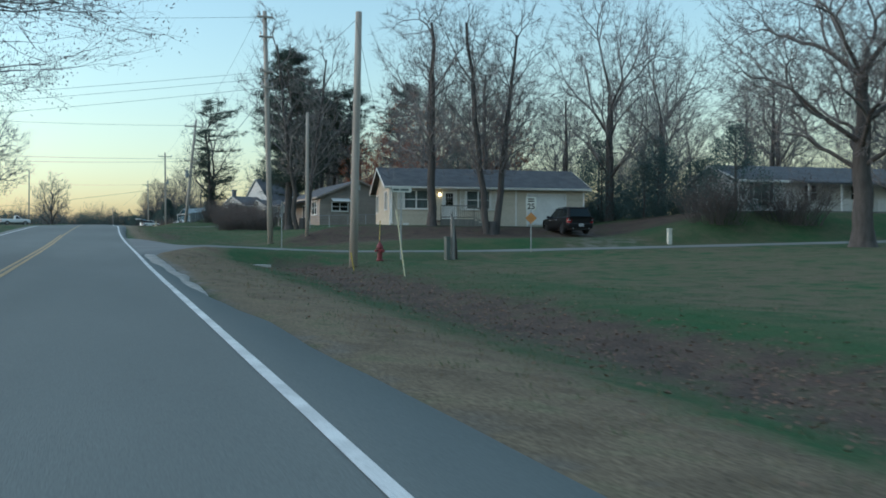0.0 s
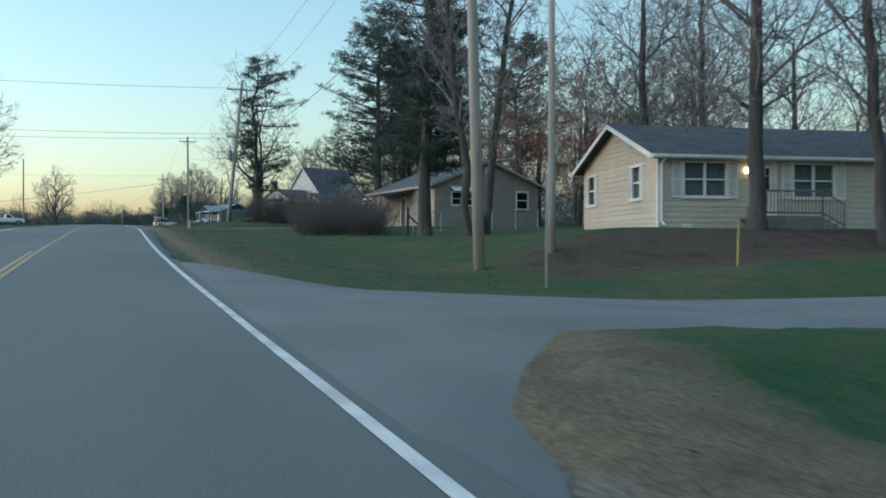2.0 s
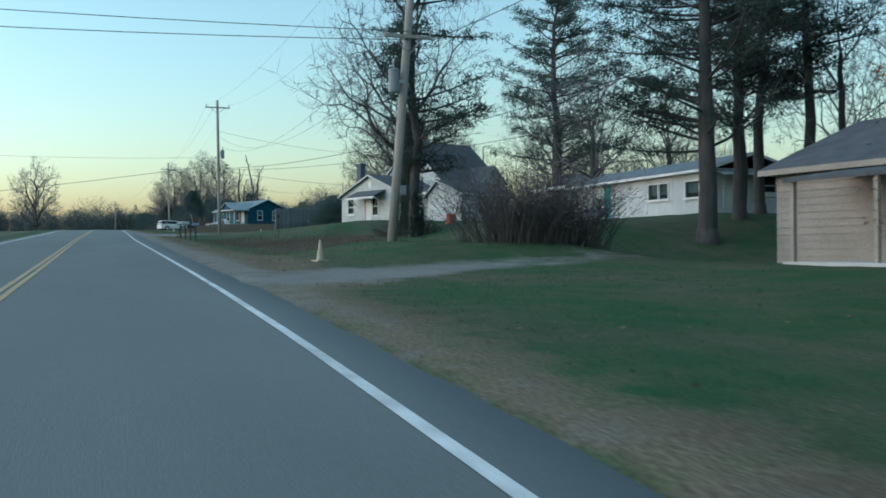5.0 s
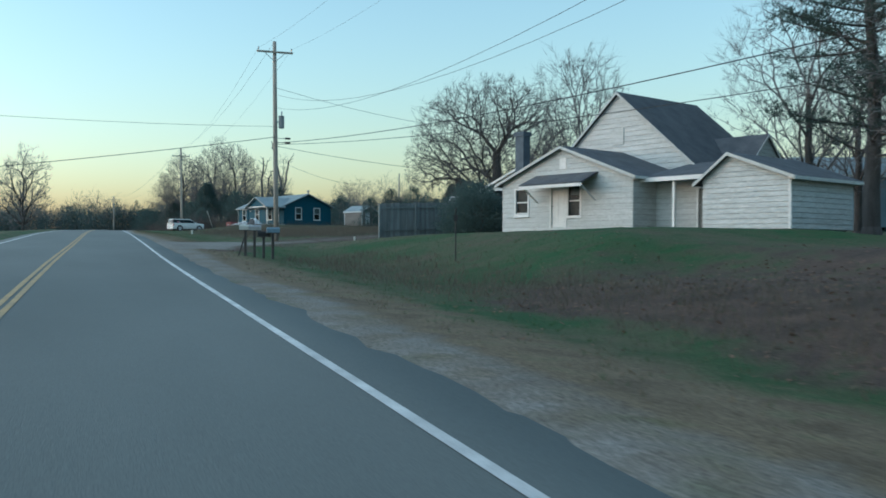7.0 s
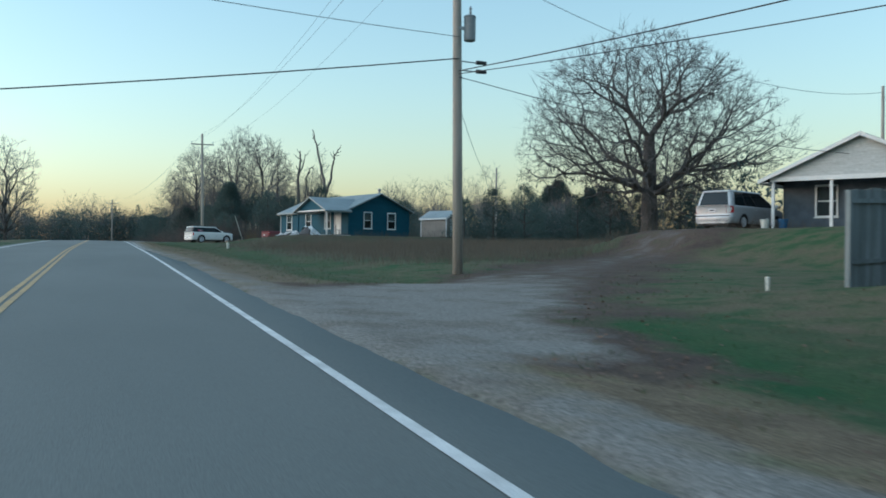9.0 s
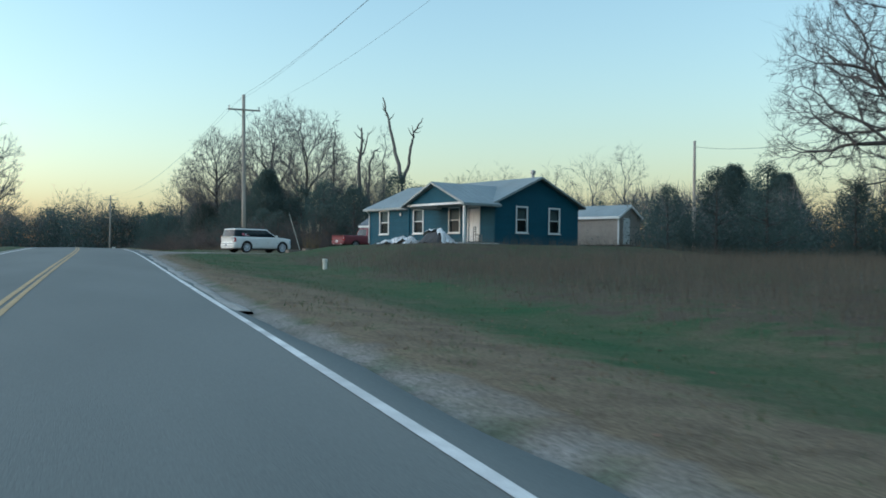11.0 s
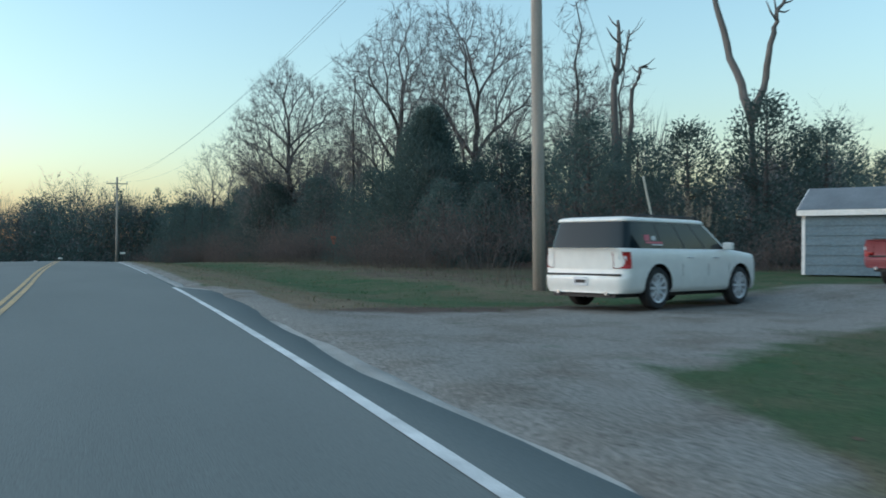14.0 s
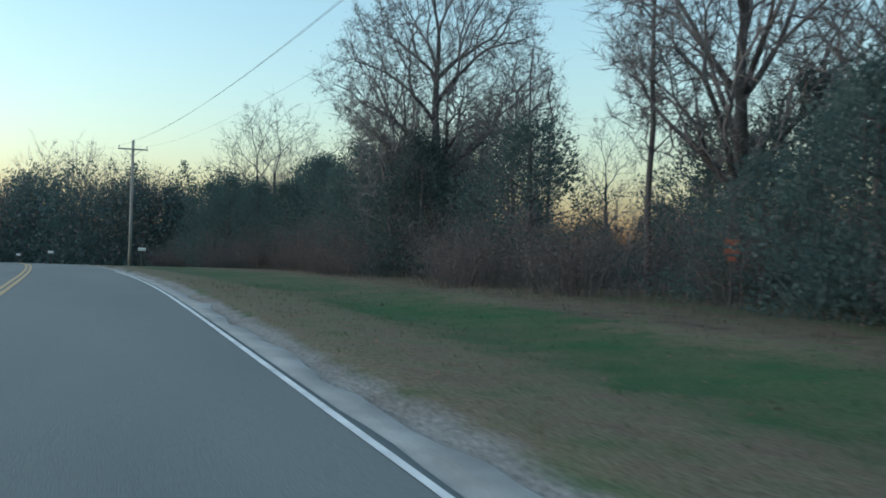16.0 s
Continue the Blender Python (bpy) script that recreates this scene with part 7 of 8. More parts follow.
def vehicle(name, label, m, spec, colour, rim=M_RIM, category="car"):
    v = rough_thing(name, label, category, "parked vehicles", m)
    L, W, r = spec["L"], spec["W"], spec["r"]
    skin = CarSkin(spec)
    body = part("body", skin.shell(), colour, v, smooth=True)
    wt, z1 = cabin(v, spec, colour)
    g, belt, sill = spec["cabin"], spec["belt"], spec["sill"]
    lo, hi = spec.get("lamp", (belt - 0.4, belt - 0.1))
    for s in (-1, 1):
        for x in (spec["front"], spec["rear"]):
            wheel(v, x, s * (W / 2 - 0.13), r, s, spec.get("spokes", 10), rim)
        x = g[3] - 0.3
        Shape().box(x - 0.06, x + 0.06, s * (W / 2 + 0.04) - 0.1, s * (W / 2 + 0.04) + 0.1, belt - 0.01, belt + 0.14).ob("mirror", colour, v, bevel=0.04)
        for x in spec.get("handles", (-0.35, 0.6)):
            Shape().tube([(x - 0.1, s * (W / 2 - 0.03), belt - 0.17), (x - 0.08, s * (W / 2 + 0.012), belt - 0.165), (x + 0.08, s * (W / 2 + 0.012), belt - 0.165), (x + 0.1, s * (W / 2 - 0.03), belt - 0.17)], [0.013] * 4, 6).ob("door_handle", M_RIM, body)
        for x in spec.get("seams", (-0.62, 0.32, 1.12)):
            Shape().box(x - 0.003, x + 0.003, s * (W / 2 - 0.001) - 0.003, s * (W / 2 - 0.001) + 0.003, sill + 0.3, belt - 0.28).ob("door_seam", M_BLACK_TRIM, body)
        lamp = skin.patch(2, 7, lo, hi, s, 0.008).ob("tail_light", M_TAIL, v, "red tail light", smooth=True)
        skin.patch(3, 5, lo + (hi - lo) * 0.5, lo + (hi - lo) * 0.76, s, 0.012, 2).ob("reversing_lens", M_LENS, lamp, smooth=True)
        n = len(skin.plan)
        zf = skin.top(L / 2 - 0.15)
        skin.patch(n - 7, n - 3, zf - 0.26, zf - 0.1, s, 0.006).ob("headlight", M_LENS, v, "clear headlight", smooth=True)
        if spec.get("rails"):
            Shape().tube([(g[1] + 0.5, s * (wt - 0.1), z1 + 0.04), (g[1] + 0.56, s * (wt - 0.1), z1 + 0.115), (g[2] - 0.25, s * (wt - 0.1), z1 + 0.115), (g[2] - 0.18, s * (wt - 0.1), z1 + 0.04)], [0.017] * 4, 6).ob("roof_rail", M_BLACK_TRIM, v)
    if spec.get("rails"):
        for x in (g[1] + 1.0, g[2] - 0.7):
            Shape().tube([(x, -wt + 0.1, z1 + 0.12), (x, wt - 0.1, z1 + 0.12)], [0.016] * 2, 6).ob("roof_bar", M_BLACK_TRIM, v)
    pz = spec.get("plate", sill + 0.13)
    Shape().box(-L / 2 - 0.062, -L / 2 - 0.05, -0.16, 0.16, pz, pz + 0.16).ob("number_plate", M_PLATE, v)
    Shape().box(-L / 2 - 0.067, -L / 2 - 0.063, -0.12, 0.12, pz + 0.05, pz + 0.11).ob("plate_bar", M_BLACK_TRIM, v)
    Shape().box(-L / 2 - 0.012, -L / 2 + 0.05, -W / 2 + 0.13, W / 2 - 0.13, sill + (belt - sill) * 0.385, sill + (belt - sill) * 0.43).ob("tailgate_strip", M_BLACK_TRIM, v, bevel=0.004)
    Shape().box(-L / 2 + 0.05, L / 2 - 0.2, -W / 2 + 0.25, W / 2 - 0.25, sill - 0.08, belt - 0.12).ob("underbody", M_BLACK_TRIM, v)
    for s in (-1, 1):
        Shape().tube([(-L / 2 + 0.3, s * 0.55, sill - 0.01), (-L / 2 - 0.035, s * 0.55, sill)], [0.035, 0.035], 8).ob("exhaust_pipe", M_METAL, v)
    return v


WAGON = dict(L=5.0, W=1.92, r=0.395, front=1.58, rear=-1.42, sill=0.31, belt=1.13, deck=[(-2.5, 1.13), (1.25, 1.13), (1.6, 1.1), (2.2, 1.04), (2.42, 0.97), (2.5, 0.93)], cabin=(-2.43, -2.3, 0.45, 1.3, 1.63), pillars=((0.3, 0.03, 0), (0.55, 0.03, 0), (0.78, 0.03, 0)), rear_pillar=False, rails=True, tuck=0.16, lamp=(0.76, 1.06))
SUV = dict(L=4.6, W=1.85, r=0.36, front=1.42, rear=-1.25, sill=0.34, belt=1.1, deck=[(-2.3, 1.1), (1.1, 1.1), (2.0, 1.02), (2.3, 0.9)], cabin=(-2.2, -1.95, 0.3, 1.15, 1.64), pillars=((0.25, 0.06, 1), (0.55, 0.05, 0)), rails=True, tuck=0.22)
VAN = dict(L=5.1, W=1.97, r=0.34, front=1.6, rear=-1.45, sill=0.27, belt=1.1, deck=[(-2.55, 1.1), (1.6, 1.08), (2.2, 0.98), (2.55, 0.82)], cabin=(-2.5, -2.3, 0.5, 1.75, 1.73), pillars=((0.02, 0.08, 1), (0.3, 0.05, 0), (0.56, 0.05, 0)), tuck=0.22, seams=(-0.7, 0.4, 1.3), lamp=(0.74, 1.06), plate=0.78)
SEDAN = dict(L=4.7, W=1.8, r=0.32, front=1.4, rear=-1.35, sill=0.24, belt=0.95, deck=[(-2.35, 0.93), (-1.7, 0.97), (1.0, 0.95), (2.0, 0.84), (2.35, 0.7)], cabin=(-1.85, -1.1, 0.15, 1.05, 1.38), pillars=((0.1, 0.06, 1), (0.5, 0.04, 0)), tuck=0.25)
PICKUP = dict(L=4.9, W=1.75, r=0.34, front=1.55, rear=-1.35, sill=0.42, belt=1.08, deck=[(-2.45, 1.06), (-0.45, 1.06), (-0.4, 1.08), (1.1, 1.08), (2.1, 1.0), (2.45, 0.86)], cabin=(-0.35, -0.2, 0.45, 1.15, 1.58), pillars=((0.06, 0.12, 1), (0.55, 0.04, 0)), tuck=0.18, corner=0.1, seams=(0.0, 1.0), handles=(0.15,))
M_SILVER = paint("silver_paint", (0.42, 0.43, 0.44), 0.35, 0.3)
wg = vehicle("white_station_wagon", "white boxy station wagon with alloy wheels on a gravel drive", pose(11.17, 248.88, 8.08, 0, 0, 23.2), WAGON, paint("white_car_paint", (0.72, 0.71, 0.67)))
M_STICKER_PINK = surface("pink_sticker", (0.5, 0.12, 0.16), (0.42, 0.1, 0.14), 4, 30, 0.5, bump=0)
M_STICKER_WHITE = surface("white_sticker", (0.6, 0.6, 0.6), (0.52, 0.52, 0.52), 4, 30, 0.5, bump=0)
for x0, x1, z0, z1, mt in ((-1.75, -1.2, 1.22, 1.255, M_STICKER_PINK), (-1.78, -1.62, 1.27, 1.38, M_STICKER_PINK), (-1.55, -1.42, 1.28, 1.36, M_STICKER_WHITE), (-1.55, -1.2, 1.185, 1.21, M_STICKER_WHITE)):
    lean_ = [0.887 - 0.085 * ((z - 1.1) / 0.53) ** 1.25 + 0.004 for z in (z0, z1)]
    Shape().hexa([(x0, -lean_[0], z0), (x1, -lean_[0], z0), (x1, -lean_[0] + 0.01, z0), (x0, -lean_[0] + 0.01, z0), (x0, -lean_[1], z1), (x1, -lean_[1], z1), (x1, -lean_[1] + 0.01, z1), (x0, -lean_[1] + 0.01, z1)]).ob("window_sticker", mt, wg)
vehicle("black_suv", "black sport utility vehicle parked before the garage", at(29.0, 55.3, 86), SUV, paint("black_car_paint", (0.006, 0.007, 0.009), 0.5, spec=0.2), rim=M_BLACK_TRIM)
vehicle("silver_minivan", "silver minivan parked at the end of a drive", at(28.6, 183.4, 22), VAN, M_SILVER)
vehicle("black_sedan", "black sedan under a carport", at(30.6, 135.6, -88), SEDAN, paint("dark_car_paint", (0.015, 0.017, 0.02)))
pk = vehicle("red_pickup", "faded red pickup truck with a short bed", at(19.35, 249.0, 17), PICKUP, paint("faded_red_paint", (0.16, 0.034, 0.042), 0.6), rim=M_METAL, category="pickup truck")
Shape().box(-2.3, -0.5, -0.7, 0.7, 1.06, 1.09).ob("bed_cover", M_BLACK_TRIM, pk)
vehicle("white_pickup", "white pickup truck parked across the field", at(-14.7, 181.0, 10), PICKUP, paint("white_truck_paint", (0.7, 0.71, 0.72)), rim=M_METAL, category="pickup truck")

# ---- roadside things ----
M_HYDRANT = surface("red_hydrant_paint", (0.16, 0.025, 0.03), (0.1, 0.02, 0.025), 3, 30, 0.55, bump=0.15)
M_YELLOW = surface("yellow_marker_plastic", (0.42, 0.34, 0.07), (0.34, 0.28, 0.07), 3, 30, 0.5, bump=0.05)
M_ORANGE = surface("orange_sign_sheet", (0.4, 0.2, 0.05), (0.34, 0.17, 0.05), 3, 30, 0.45, bump=0)
M_WHITE_PLASTIC = surface("white_plastic", (0.55, 0.56, 0.5), (0.46, 0.47, 0.43), 3, 30, 0.5, bump=0.03)
M_YELLOW_PALE = surface("faded_yellow_plastic", (0.48, 0.46, 0.28), (0.4, 0.38, 0.24), 3, 30, 0.5, bump=0.03)
M_GREENBOX = surface("grey_green_enamel", (0.08, 0.1, 0.092), (0.06, 0.08, 0.073), 2, 25, 0.5, bump=0.05)
M_STUB = surface("weathered_grey_timber", (0.24, 0.235, 0.22), (0.15, 0.145, 0.135), 2.0, 30, 0.9, stretch=(5, 5, 0.6))
M_BOARDS = surface("pale_weathered_boards", (0.22, 0.24, 0.24), (0.15, 0.168, 0.168), 1.5, 25, 0.9, stretch=(4, 4, 0.6), vary=0.15)
M_TARP = surface("grey_white_tarpaulin", (0.6, 0.62, 0.63), (0.48, 0.5, 0.51), 1.5, 14, 0.5, bump=0.2, depth=0.02)


M_BIN_BLUE = surface("blue_plastic", (0.025, 0.09, 0.2), (0.02, 0.075, 0.17), 3, 20, 0.5, bump=0)


def hydrant(x, y):
    t = rough_thing("fire_hydrant", "red cast iron fire hydrant in the grass", "fire hydrant", at=at(x, y, 20))
    Shape().lathe([(0.17, -0.05), (0.17, 0.04), (0.12, 0.06), (0.11, 0.5), (0.15, 0.52), (0.15, 0.57), (0.13, 0.62), (0.1, 0.7), (0.05, 0.76), (0.035, 0.77), (0.035, 0.83)], 16).ob("barrel", M_HYDRANT, t, smooth=False)
    for d in ((1, 0), (-1, 0), (0, -1)):
        k = 0.075 if d[1] else 0.055
        Shape().tube([(d[0] * 0.08, d[1] * 0.08, 0.42), (d[0] * 0.19, d[1] * 0.19, 0.42)], [k, k], 10).ob("nozzle", M_HYDRANT, t)
        Shape().tube([(d[0] * 0.19, d[1] * 0.19, 0.42), (d[0] * 0.23, d[1] * 0.23, 0.42)], [k * 1.2, k * 1.1], 6).ob("nozzle_cap", M_HYDRANT, t)


hydrant(10.97, 37.76)


def sign_post(name, label, m, high, board, material, post=M_METAL, category="road sign"):
    t = rough_thing(name, label, category, "road signs", m)
    Shape().box(-0.03, 0.03, -0.02, 0.02, -0.4, high).ob("post", post, t)
    b = Shape().prism([(p[0], -0.03, p[1]) for p in board], (0, 0.008, 0)).ob("board", material, t)
    for z in (min(p[1] for p in board) + 0.12, max(p[1] for p in board) - 0.12):
        Shape().lathe([(0.012, 0), (0.012, 0.01)], 6).ob("bolt", M_METAL, b).matrix_local = pose(0, -0.03, z, 90, 0, 0)
    return t


octagon = [(0.375 * math.cos(radians(22.5 + 45 * i)) / math.cos(radians(22.5)), 2.3 + 0.375 * math.sin(radians(22.5 + 45 * i)) / math.cos(radians(22.5))) for i in range(8)]
sign_post("stop_sign", "octagonal sign on a steel post, seen from its grey back", at(9.34, 51.73, 68), 2.7, octagon, M_METAL)
ws = sign_post("warning_sign", "orange diamond below a white plate on a post", at(18.7, 39.2, -20), 2.5, [(0, 1.3), (0.27, 1.57), (0, 1.84), (-0.27, 1.57)], M_ORANGE)
plate = Shape().prism([(-0.24, -0.03, 1.93), (0.24, -0.03, 1.93), (0.24, -0.03, 2.55), (-0.24, -0.03, 2.55)], (0, 0.008, 0)).ob("plate", M_WHITE_PLASTIC, ws, "white speed limit plate reading 25")
figures = bpy.data.curves.new("speed_figures", "FONT")
figures.body, figures.size, figures.align_x, figures.extrude, figures.offset = "25", 0.36, "CENTER", 0.002, 0.008
figures.materials.append(M_BLACK_TRIM)
ob = new("speed_figures", figures)
ob.parent = plate
ob.matrix_local = pose(0, -0.034, 2.0, 90, 0, 0)
for w0, w1 in ((2.33, 2.39), (2.43, 2.49)):
    Shape().box(-0.15, 0.15, -0.034, -0.031, w0, w1).ob("text_bar", M_BLACK_TRIM, ws)
ss = sign_post("street_sign", "white street name blade on a tall post", at(11.95, 37.91, -10), 3.1, [(-0.45, 2.9), (0.45, 2.9), (0.45, 3.12), (-0.45, 3.12)], M_WHITE_PLASTIC)
for a, b in ((-0.34, -0.08), (-0.03, 0.33)):
    Shape().box(a, b, -0.034, -0.031, 2.97, 3.05).ob("name_bar", M_GREENBOX, ss)
zg = on_ground(9.17, 28.6)
gg = rough_thing("guy_wire_guard", "pale plastic guard on a slanting guy wire", "guy wire", at=pose(9.17, 28.6, zg))
Shape().tube([(0, 0, -0.1), (0.06, 1.2, 2.2)], [0.022, 0.022], 8).ob("guard", M_YELLOW_PALE, gg)
Shape().tube([(0.06, 1.2, 2.2), (0.0, 6.3, 10.3 - zg)], [0.008, 0.008], 4).ob("wire", M_CABLE, gg)
for x, y, h, tilt in ((15.17, 52.3, 1.15, 2), (8.67, 33.1, 0.6, -14)):
    t = rough_thing("marker_post", "yellow utility marker post", "marker post", "marker posts", at(x, y, 0))
    Shape().tube([(0, 0, -0.2), (math.sin(radians(tilt)) * h, 0, h)], [0.024, 0.024], 8).ob("tube", M_YELLOW, t)
    Shape().lathe([(0.036, h), (0.036, h + 0.05), (0.015, h + 0.07)], 8, (math.sin(radians(tilt)) * h, 0)).ob("cap", M_YELLOW, t)
t = rough_thing("wooden_stub_post", "weathered grey post with a splintered top beside a utility box", "post", at=at(14.3, 37.85, 15))
Shape().tube([(0, 0, -0.2), (0.0, 0.0, 0.9), (-0.02, 0, 1.7), (-0.03, 0, 1.85)], [0.11, 0.1, 0.085, 0.07], 10).ob("post", M_STUB, t)
for dx, dz, k in ((-0.07, 2.0, 0.035), (0.0, 2.1, 0.03), (-0.03, 1.98, 0.03)):
    Shape().tube([(dx * 0.5 - 0.02, 0, 1.75), (dx - 0.02, 0.01, dz)], [0.04, k], 6).ob("splinter", M_STUB, t)
Shape().tube([(0.24, 0.05, -0.2), (0.2, 0.05, 0.7), (0.13, 0.04, 1.35)], [0.07, 0.06, 0.03], 8).ob("brace", M_BARK, t, "dark rotten brace leaning on the post")
for x, y, h, w in ((14.02, 37.8, 0.95, 0.2),):
    t = rough_thing("utility_pedestal", "grey-green utility pedestal in the grass", "utility box", "utility boxes", at(x, y, 15))
    Shape().box(-w / 2, w / 2, -w / 2, w / 2, -0.2, h).ob("housing", M_GREENBOX, t, bevel=0.02)
    Shape().box(-w / 2 - 0.015, w / 2 + 0.015, -w / 2 - 0.015, w / 2 + 0.015, h, h + 0.06).ob("lid", M_GREENBOX, t, bevel=0.015)
t = rough_thing("utility_pedestal", "small white utility pedestal beside a drive", "utility box", "utility boxes", at(31.86, 47.6, 0))
Shape().box(-0.12, 0.12, -0.1, 0.1, -0.2, 0.85).ob("housing", M_WHITE_PLASTIC, t, bevel=0.02)
Shape().box(-0.14, 0.14, -0.12, 0.12, 0.85, 0.93).ob("lid", M_WHITE_PLASTIC, t, bevel=0.02)
t = rough_thing("traffic_cone", "pale weathered traffic cone on a flat base", "traffic cone", at=at(5.43, 106.53, 15))
M_CONE = surface("sun_bleached_cone", (0.42, 0.37, 0.26), (0.33, 0.29, 0.2), 3, 20, 0.6)
Shape().box(-0.2, 0.2, -0.2, 0.2, -0.02, 0.03).ob("base", M_CONE, t, bevel=0.01)
Shape().lathe([(0.12, 0.03), (0.04, 0.56), (0.028, 0.63)], 16).ob("cone", M_CONE, t)
t = rough_thing("plastic_barrel", "orange-red plastic barrel beside a tree", "barrel", at=at(17.15, 126.7, 0))
Shape().lathe([(0.25, 0), (0.28, 0.05), (0.28, 0.3), (0.26, 0.33), (0.28, 0.36), (0.28, 0.6), (0.24, 0.66), (0.1, 0.67)], 16).ob("drum", surface("orange_red_plastic", (0.34, 0.06, 0.04), (0.27, 0.05, 0.035), 3, 30, 0.5, bump=0), t)
for x, y, h, r, lab in ((9.39, 220.67, 0.44, 0.1, "white pipe cap standing in the lawn"), (12.7, 162.5, 0.3, 0.045, "short white pipe standing in the lawn")):
    t = rough_thing("standpipe", lab, "pipe", "standpipes", at(x, y, 0))
    Shape().lathe([(r, -0.2), (r, h * 0.7), (r * 1.18, h * 0.7), (r * 1.18, h), (r * 0.9, h + 0.02)], 14).ob("pipe", M_WHITE_PLASTIC, t)


t = rough_thing("storage_bin", "blue plastic bin standing beside the minivan", "bin", at=at(28.35, 180.2, 20))
Shape().lathe([(0.17, -0.03), (0.21, 0.38), (0.23, 0.4), (0.23, 0.43), (0.19, 0.44)], 14).ob("tub", M_BIN_BLUE, t)
Shape().tube([(-0.21, 0, 0.34), (-0.27, 0, 0.26), (-0.19, 0, 0.2)], [0.012] * 3, 5).ob("handle", M_BIN_BLUE, t)
t = rough_thing("white_bucket", "white plastic bucket standing by a porch", "bucket", at=at(27.6, 180.5, 0))
Shape().lathe([(0.17, -0.03), (0.2, 0.34), (0.22, 0.35), (0.22, 0.4), (0.18, 0.41)], 14).ob("pail", M_WHITE_PLASTIC, t)
Shape().tube([(-0.21, 0, 0.36), (-0.15, 0.05, 0.5), (0.15, 0.05, 0.5), (0.21, 0, 0.36)], [0.008] * 4, 5).ob("handle", M_METAL, t)
t = rough_thing("lawn_post", "thin dark metal post with a small plate in the lawn", "post", at=at(10.45, 141.26, -20))
Shape().tube([(0, 0, -0.2), (0, 0, 1.75)], [0.025, 0.022], 8).ob("post", M_BLACK_TRIM, t)
Shape().box(-0.07, 0.07, -0.035, -0.02, 1.3, 1.5).ob("plate", M_BLACK_TRIM, t)


pad = Shape().box(-0.7, 0.7, -0.45, 0.45, -0.3, -0.02).ob("concrete_pad", M_CONCRETE, bevel=0.015)
pad.matrix_world = at(5.4, 36.7, 8)
tagged(pad, "small pale concrete slab sunk in the verge", "concrete pad")


def mailbox(x, y, turn, colour, label, high=1.05, flag=True, board=True):
    t = rough_thing("mailbox", label, "mailbox", "mailboxes", at(x, y, turn))
    Shape().box(-0.05, 0.05, -0.05, 0.05, -0.3, high).ob("post", M_BARK, t, bevel=0.006)
    if board:
        Shape().box(-0.1, 0.1, -0.26, 0.26, high, high + 0.03).ob("shelf", M_BARK, t)
    ring = [(-0.09, high + 0.03), (0.09, high + 0.03), (0.09, high + 0.15)] + [(0.09 * math.cos(radians(a)), high + 0.15 + 0.09 * math.sin(radians(a))) for a in range(20, 180, 20)] + [(-0.09, high + 0.15)]
    bx = Shape().prism([(p[0], -0.24, p[1]) for p in ring], (0, 0.48, 0)).ob("box", colour, t)
    Shape().prism([(p[0] * 1.06, -0.26, high + 0.03 + (p[1] - high - 0.03) * 1.03) for p in ring], (0, 0.02, 0)).ob("lid", colour, t)
    if flag:
        Shape().box(0.092, 0.1, -0.1, -0.08, high + 0.1, high + 0.3).ob("flag", M_HYDRANT, t)
    return t


for i, (c, lab) in enumerate(((M_WHITE_PLASTIC, "white metal mailbox on a wooden post"), (M_METAL, "grey metal mailbox on a wooden post"), (M_BLACK_TRIM, "black metal mailbox on a wooden post"), (M_SHED_BLUE, "dull blue mailbox on a wooden post"))):
    mailbox(4.85 + 0.34 * i, 149.95 - 0.13 * i, 75 + 6 * i, c, lab, 1.02 + (0.0, 0.02, -0.18, 0.0)[i])
mb = bpy.data.objects["mailbox"]
Shape().tube([(0.0, 0.3, -0.1), (0.0, 0.03, 0.8)], [0.03, 0.03], 6).ob("brace", M_BARK, mb)
mailbox(3.4, 336.5, 80, M_WHITE_PLASTIC, "white mailbox beside the bend")
mailbox(-3.4, 360.0, 60, M_WHITE_PLASTIC, "white mailbox beside the bend")
mailbox(-6.9, 372.0, 60, M_METAL, "grey mailbox beside the bend")

t = rough_thing("notice_sign", "faded orange notice nailed to a stake at the wood's edge", "sign", at=at(13.45, 285.3, -20))
Shape().box(-0.02, 0.02, 0, 0.03, -0.3, 1.55).ob("stake", M_BARK, t)
Shape().box(-0.16, 0.16, -0.012, 0.0, 1.28, 1.6).ob("panel", surface("faded_orange_sheet", (0.28, 0.09, 0.05), (0.22, 0.08, 0.05), 3, 20, 0.6, bump=0), t)
Shape().box(-0.09, 0.09, -0.012, 0.0, 1.12, 1.22).ob("small_panel", bpy.data.materials["faded_orange_sheet"], t)
Shape().box(-0.11, 0.11, -0.016, -0.013, 1.41, 1.45).ob("text_bar", M_BLACK_TRIM, t)


